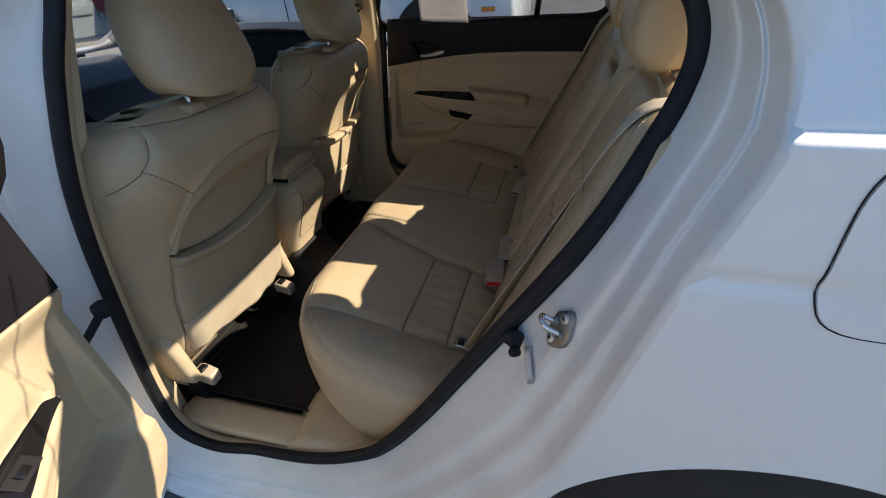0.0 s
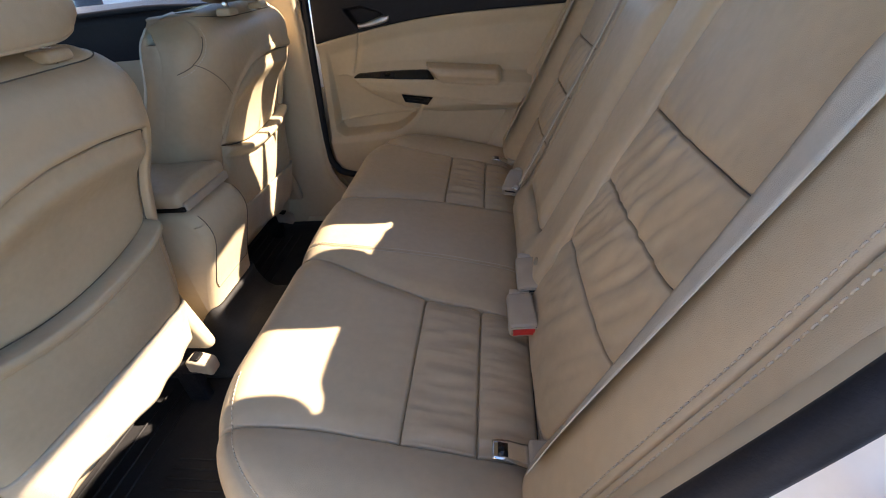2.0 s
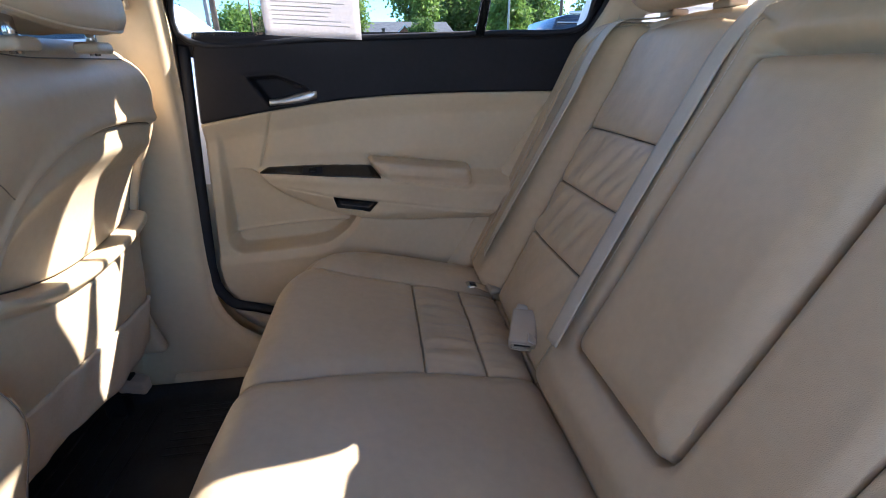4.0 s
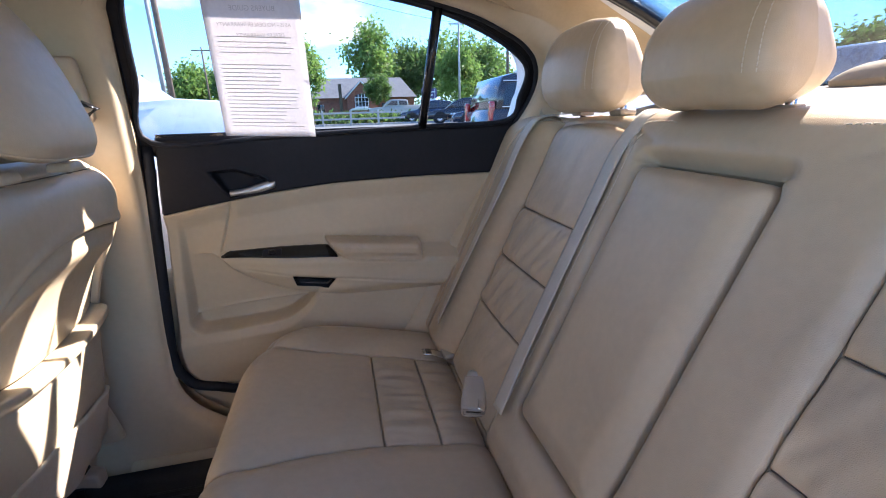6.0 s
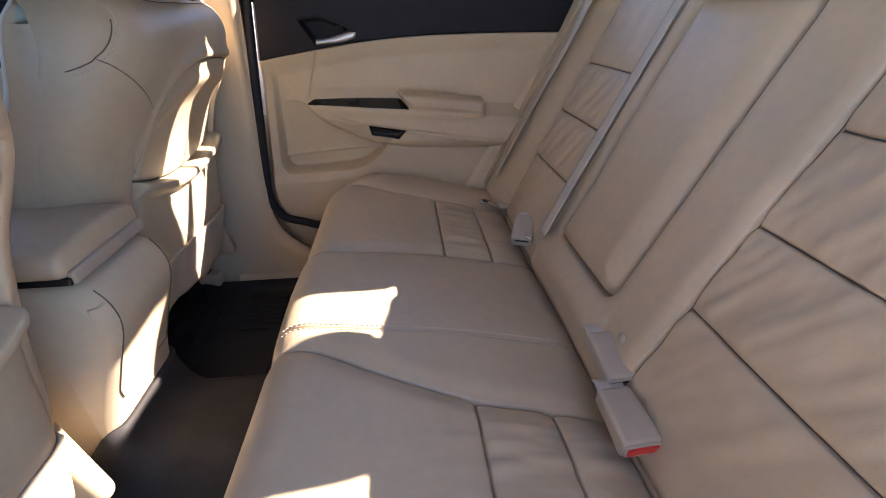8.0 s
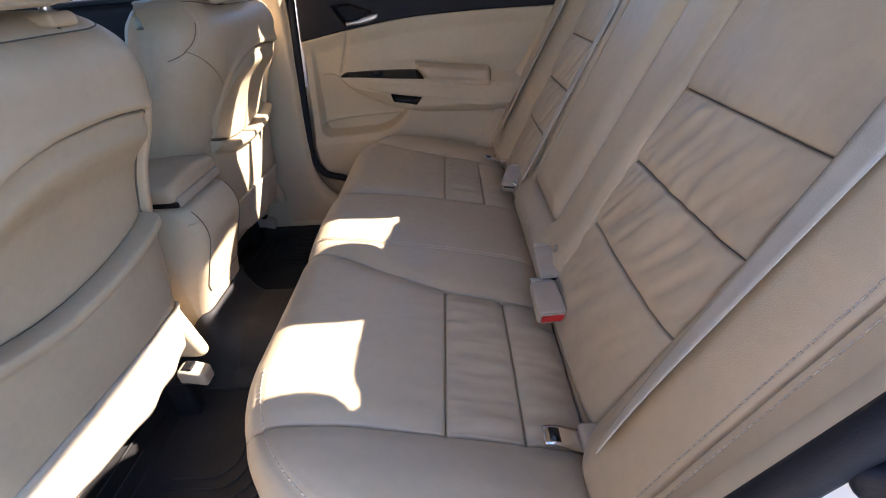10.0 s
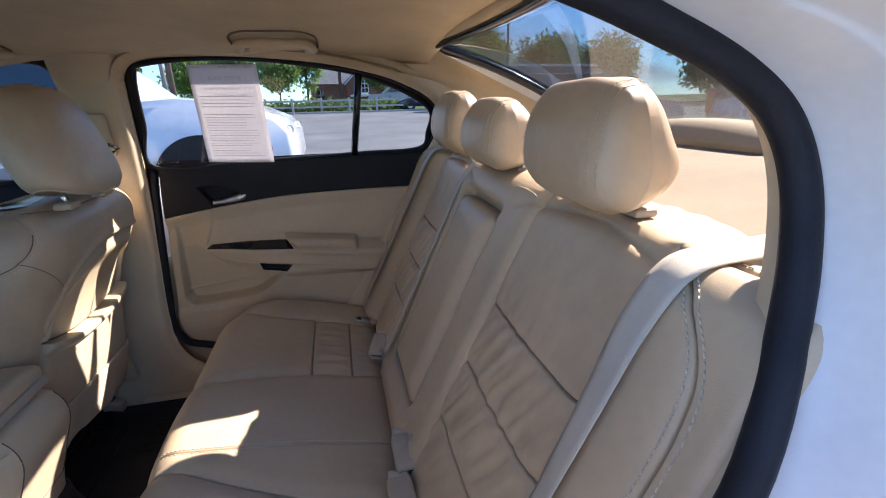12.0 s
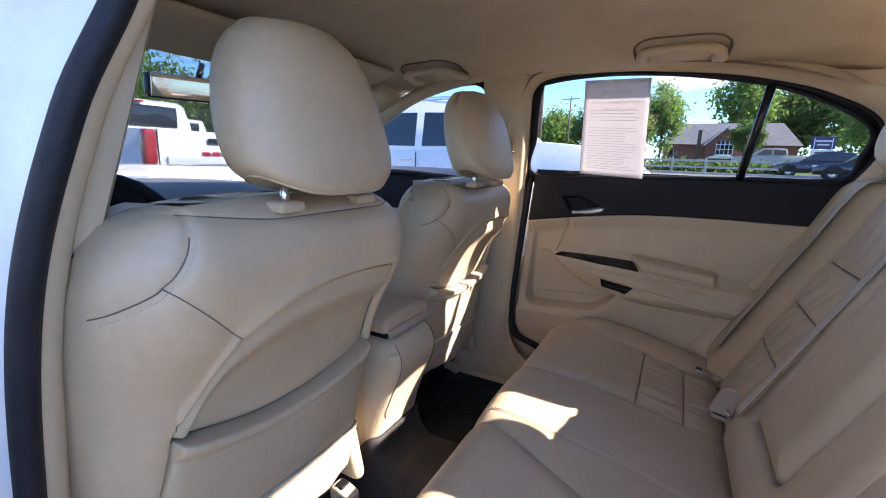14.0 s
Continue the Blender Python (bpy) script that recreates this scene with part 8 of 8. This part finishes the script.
# sign on posts
sg_ = thing("road_sign", "purple and white sign on two posts", "sign", at=(9.2, 46, GZ))
PURPLE = material("purple_sign_paint", (0.05, 0.035, 0.16), 0.5, vary=0.08, scale=6)
part("board", *rounded_box(1.6, 0.12, 1.0, 0.03, 2, at=(10.0, 47.5, GZ + 2.9)), PURPLE, sg_)
part("lower_board", *rounded_box(1.5, 0.12, 0.6, 0.03, 2, at=(10.0, 47.5, GZ + 2.05)), WHITEPAINT, sg_)
for k, (z, w) in enumerate(((3.05, 1.1), (2.75, 0.8), (2.1, 1.0))):
    part("letter_bar", *rounded_box(w, 0.03, 0.12, 0.01, 1, at=(10.0, 47.42, GZ + z)), WHITEPAINT if k < 2 else PURPLE, sg_)
for x in (9.4, 10.6):
    part("post", *tube([(x, 47.5, GZ), (x, 47.5, GZ + 3.3)], 0.07, 8), WHITEPAINT, sg_)
sg_.location.z += 0.3


# poles and wires
def pole(x, y, h, r=0.14, mat=None, arms=1):
    p = thing("utility_pole", "weathered wooden utility pole", "utility pole", at=(x, y, GZ), group="utility poles")
    part("mast", *tube([(x, y, GZ), (x, y, GZ + h / 2), (x, y, GZ + h)], [r, r * 0.9, r * 0.75], 10), mat or POLEWOOD, p)
    for k in range(arms):
        part("crossarm", *rounded_box(2.2, 0.11, 0.12, 0.02, 1, at=(x, y, GZ + h - 0.35 - 0.8 * k)), mat or POLEWOOD, p)
    p.location.z += rise(y)


pole(-7.6, 25, 11, 0.15)
pole(-8.1, 25.6, 9.5, 0.11, CONCRETE, 0)
pole(14.0, 50, 9.9, 0.13, CONCRETE)
pole(18.5, 47, 9.5, 0.14)
pole(20, 51, 12.5, 0.16)
pole(-14, 60, 8.5, 0.12)


def wire(a, b, sag, label="black overhead power line"):
    a, b = np.array(a, float), np.array(b, float)
    pts = [a * (1 - t) + b * t - np.array((0, 0, sag * 4 * t * (1 - t))) for t in np.linspace(0, 1, 24)]
    w = thing("power_line", label, "cable", at=tuple(a), group="power lines")
    part("cable", *tube(pts, 0.022, 5), RUBBER, w)


for k in range(3):
    wire((-8.5 + 0.9 * k, 25, 10.6), (-45 + 0.9 * k, 20 + k, 12.0), 1.2)
    wire((20 - 0.9 * k, 51, 12.0 - 0.5 * k), (34 - 0.4 * k, 0, 14.5 - 0.9 * k), 1.0)
wire((-7.6, 25, 9.6), (20, 51, 10.4), 1.2)
wire((20, 51, 10.2), (30, 2, 9.4), 0.6)
wire((14, 50, 9.4), (40, 70, 9.0), 0.6)
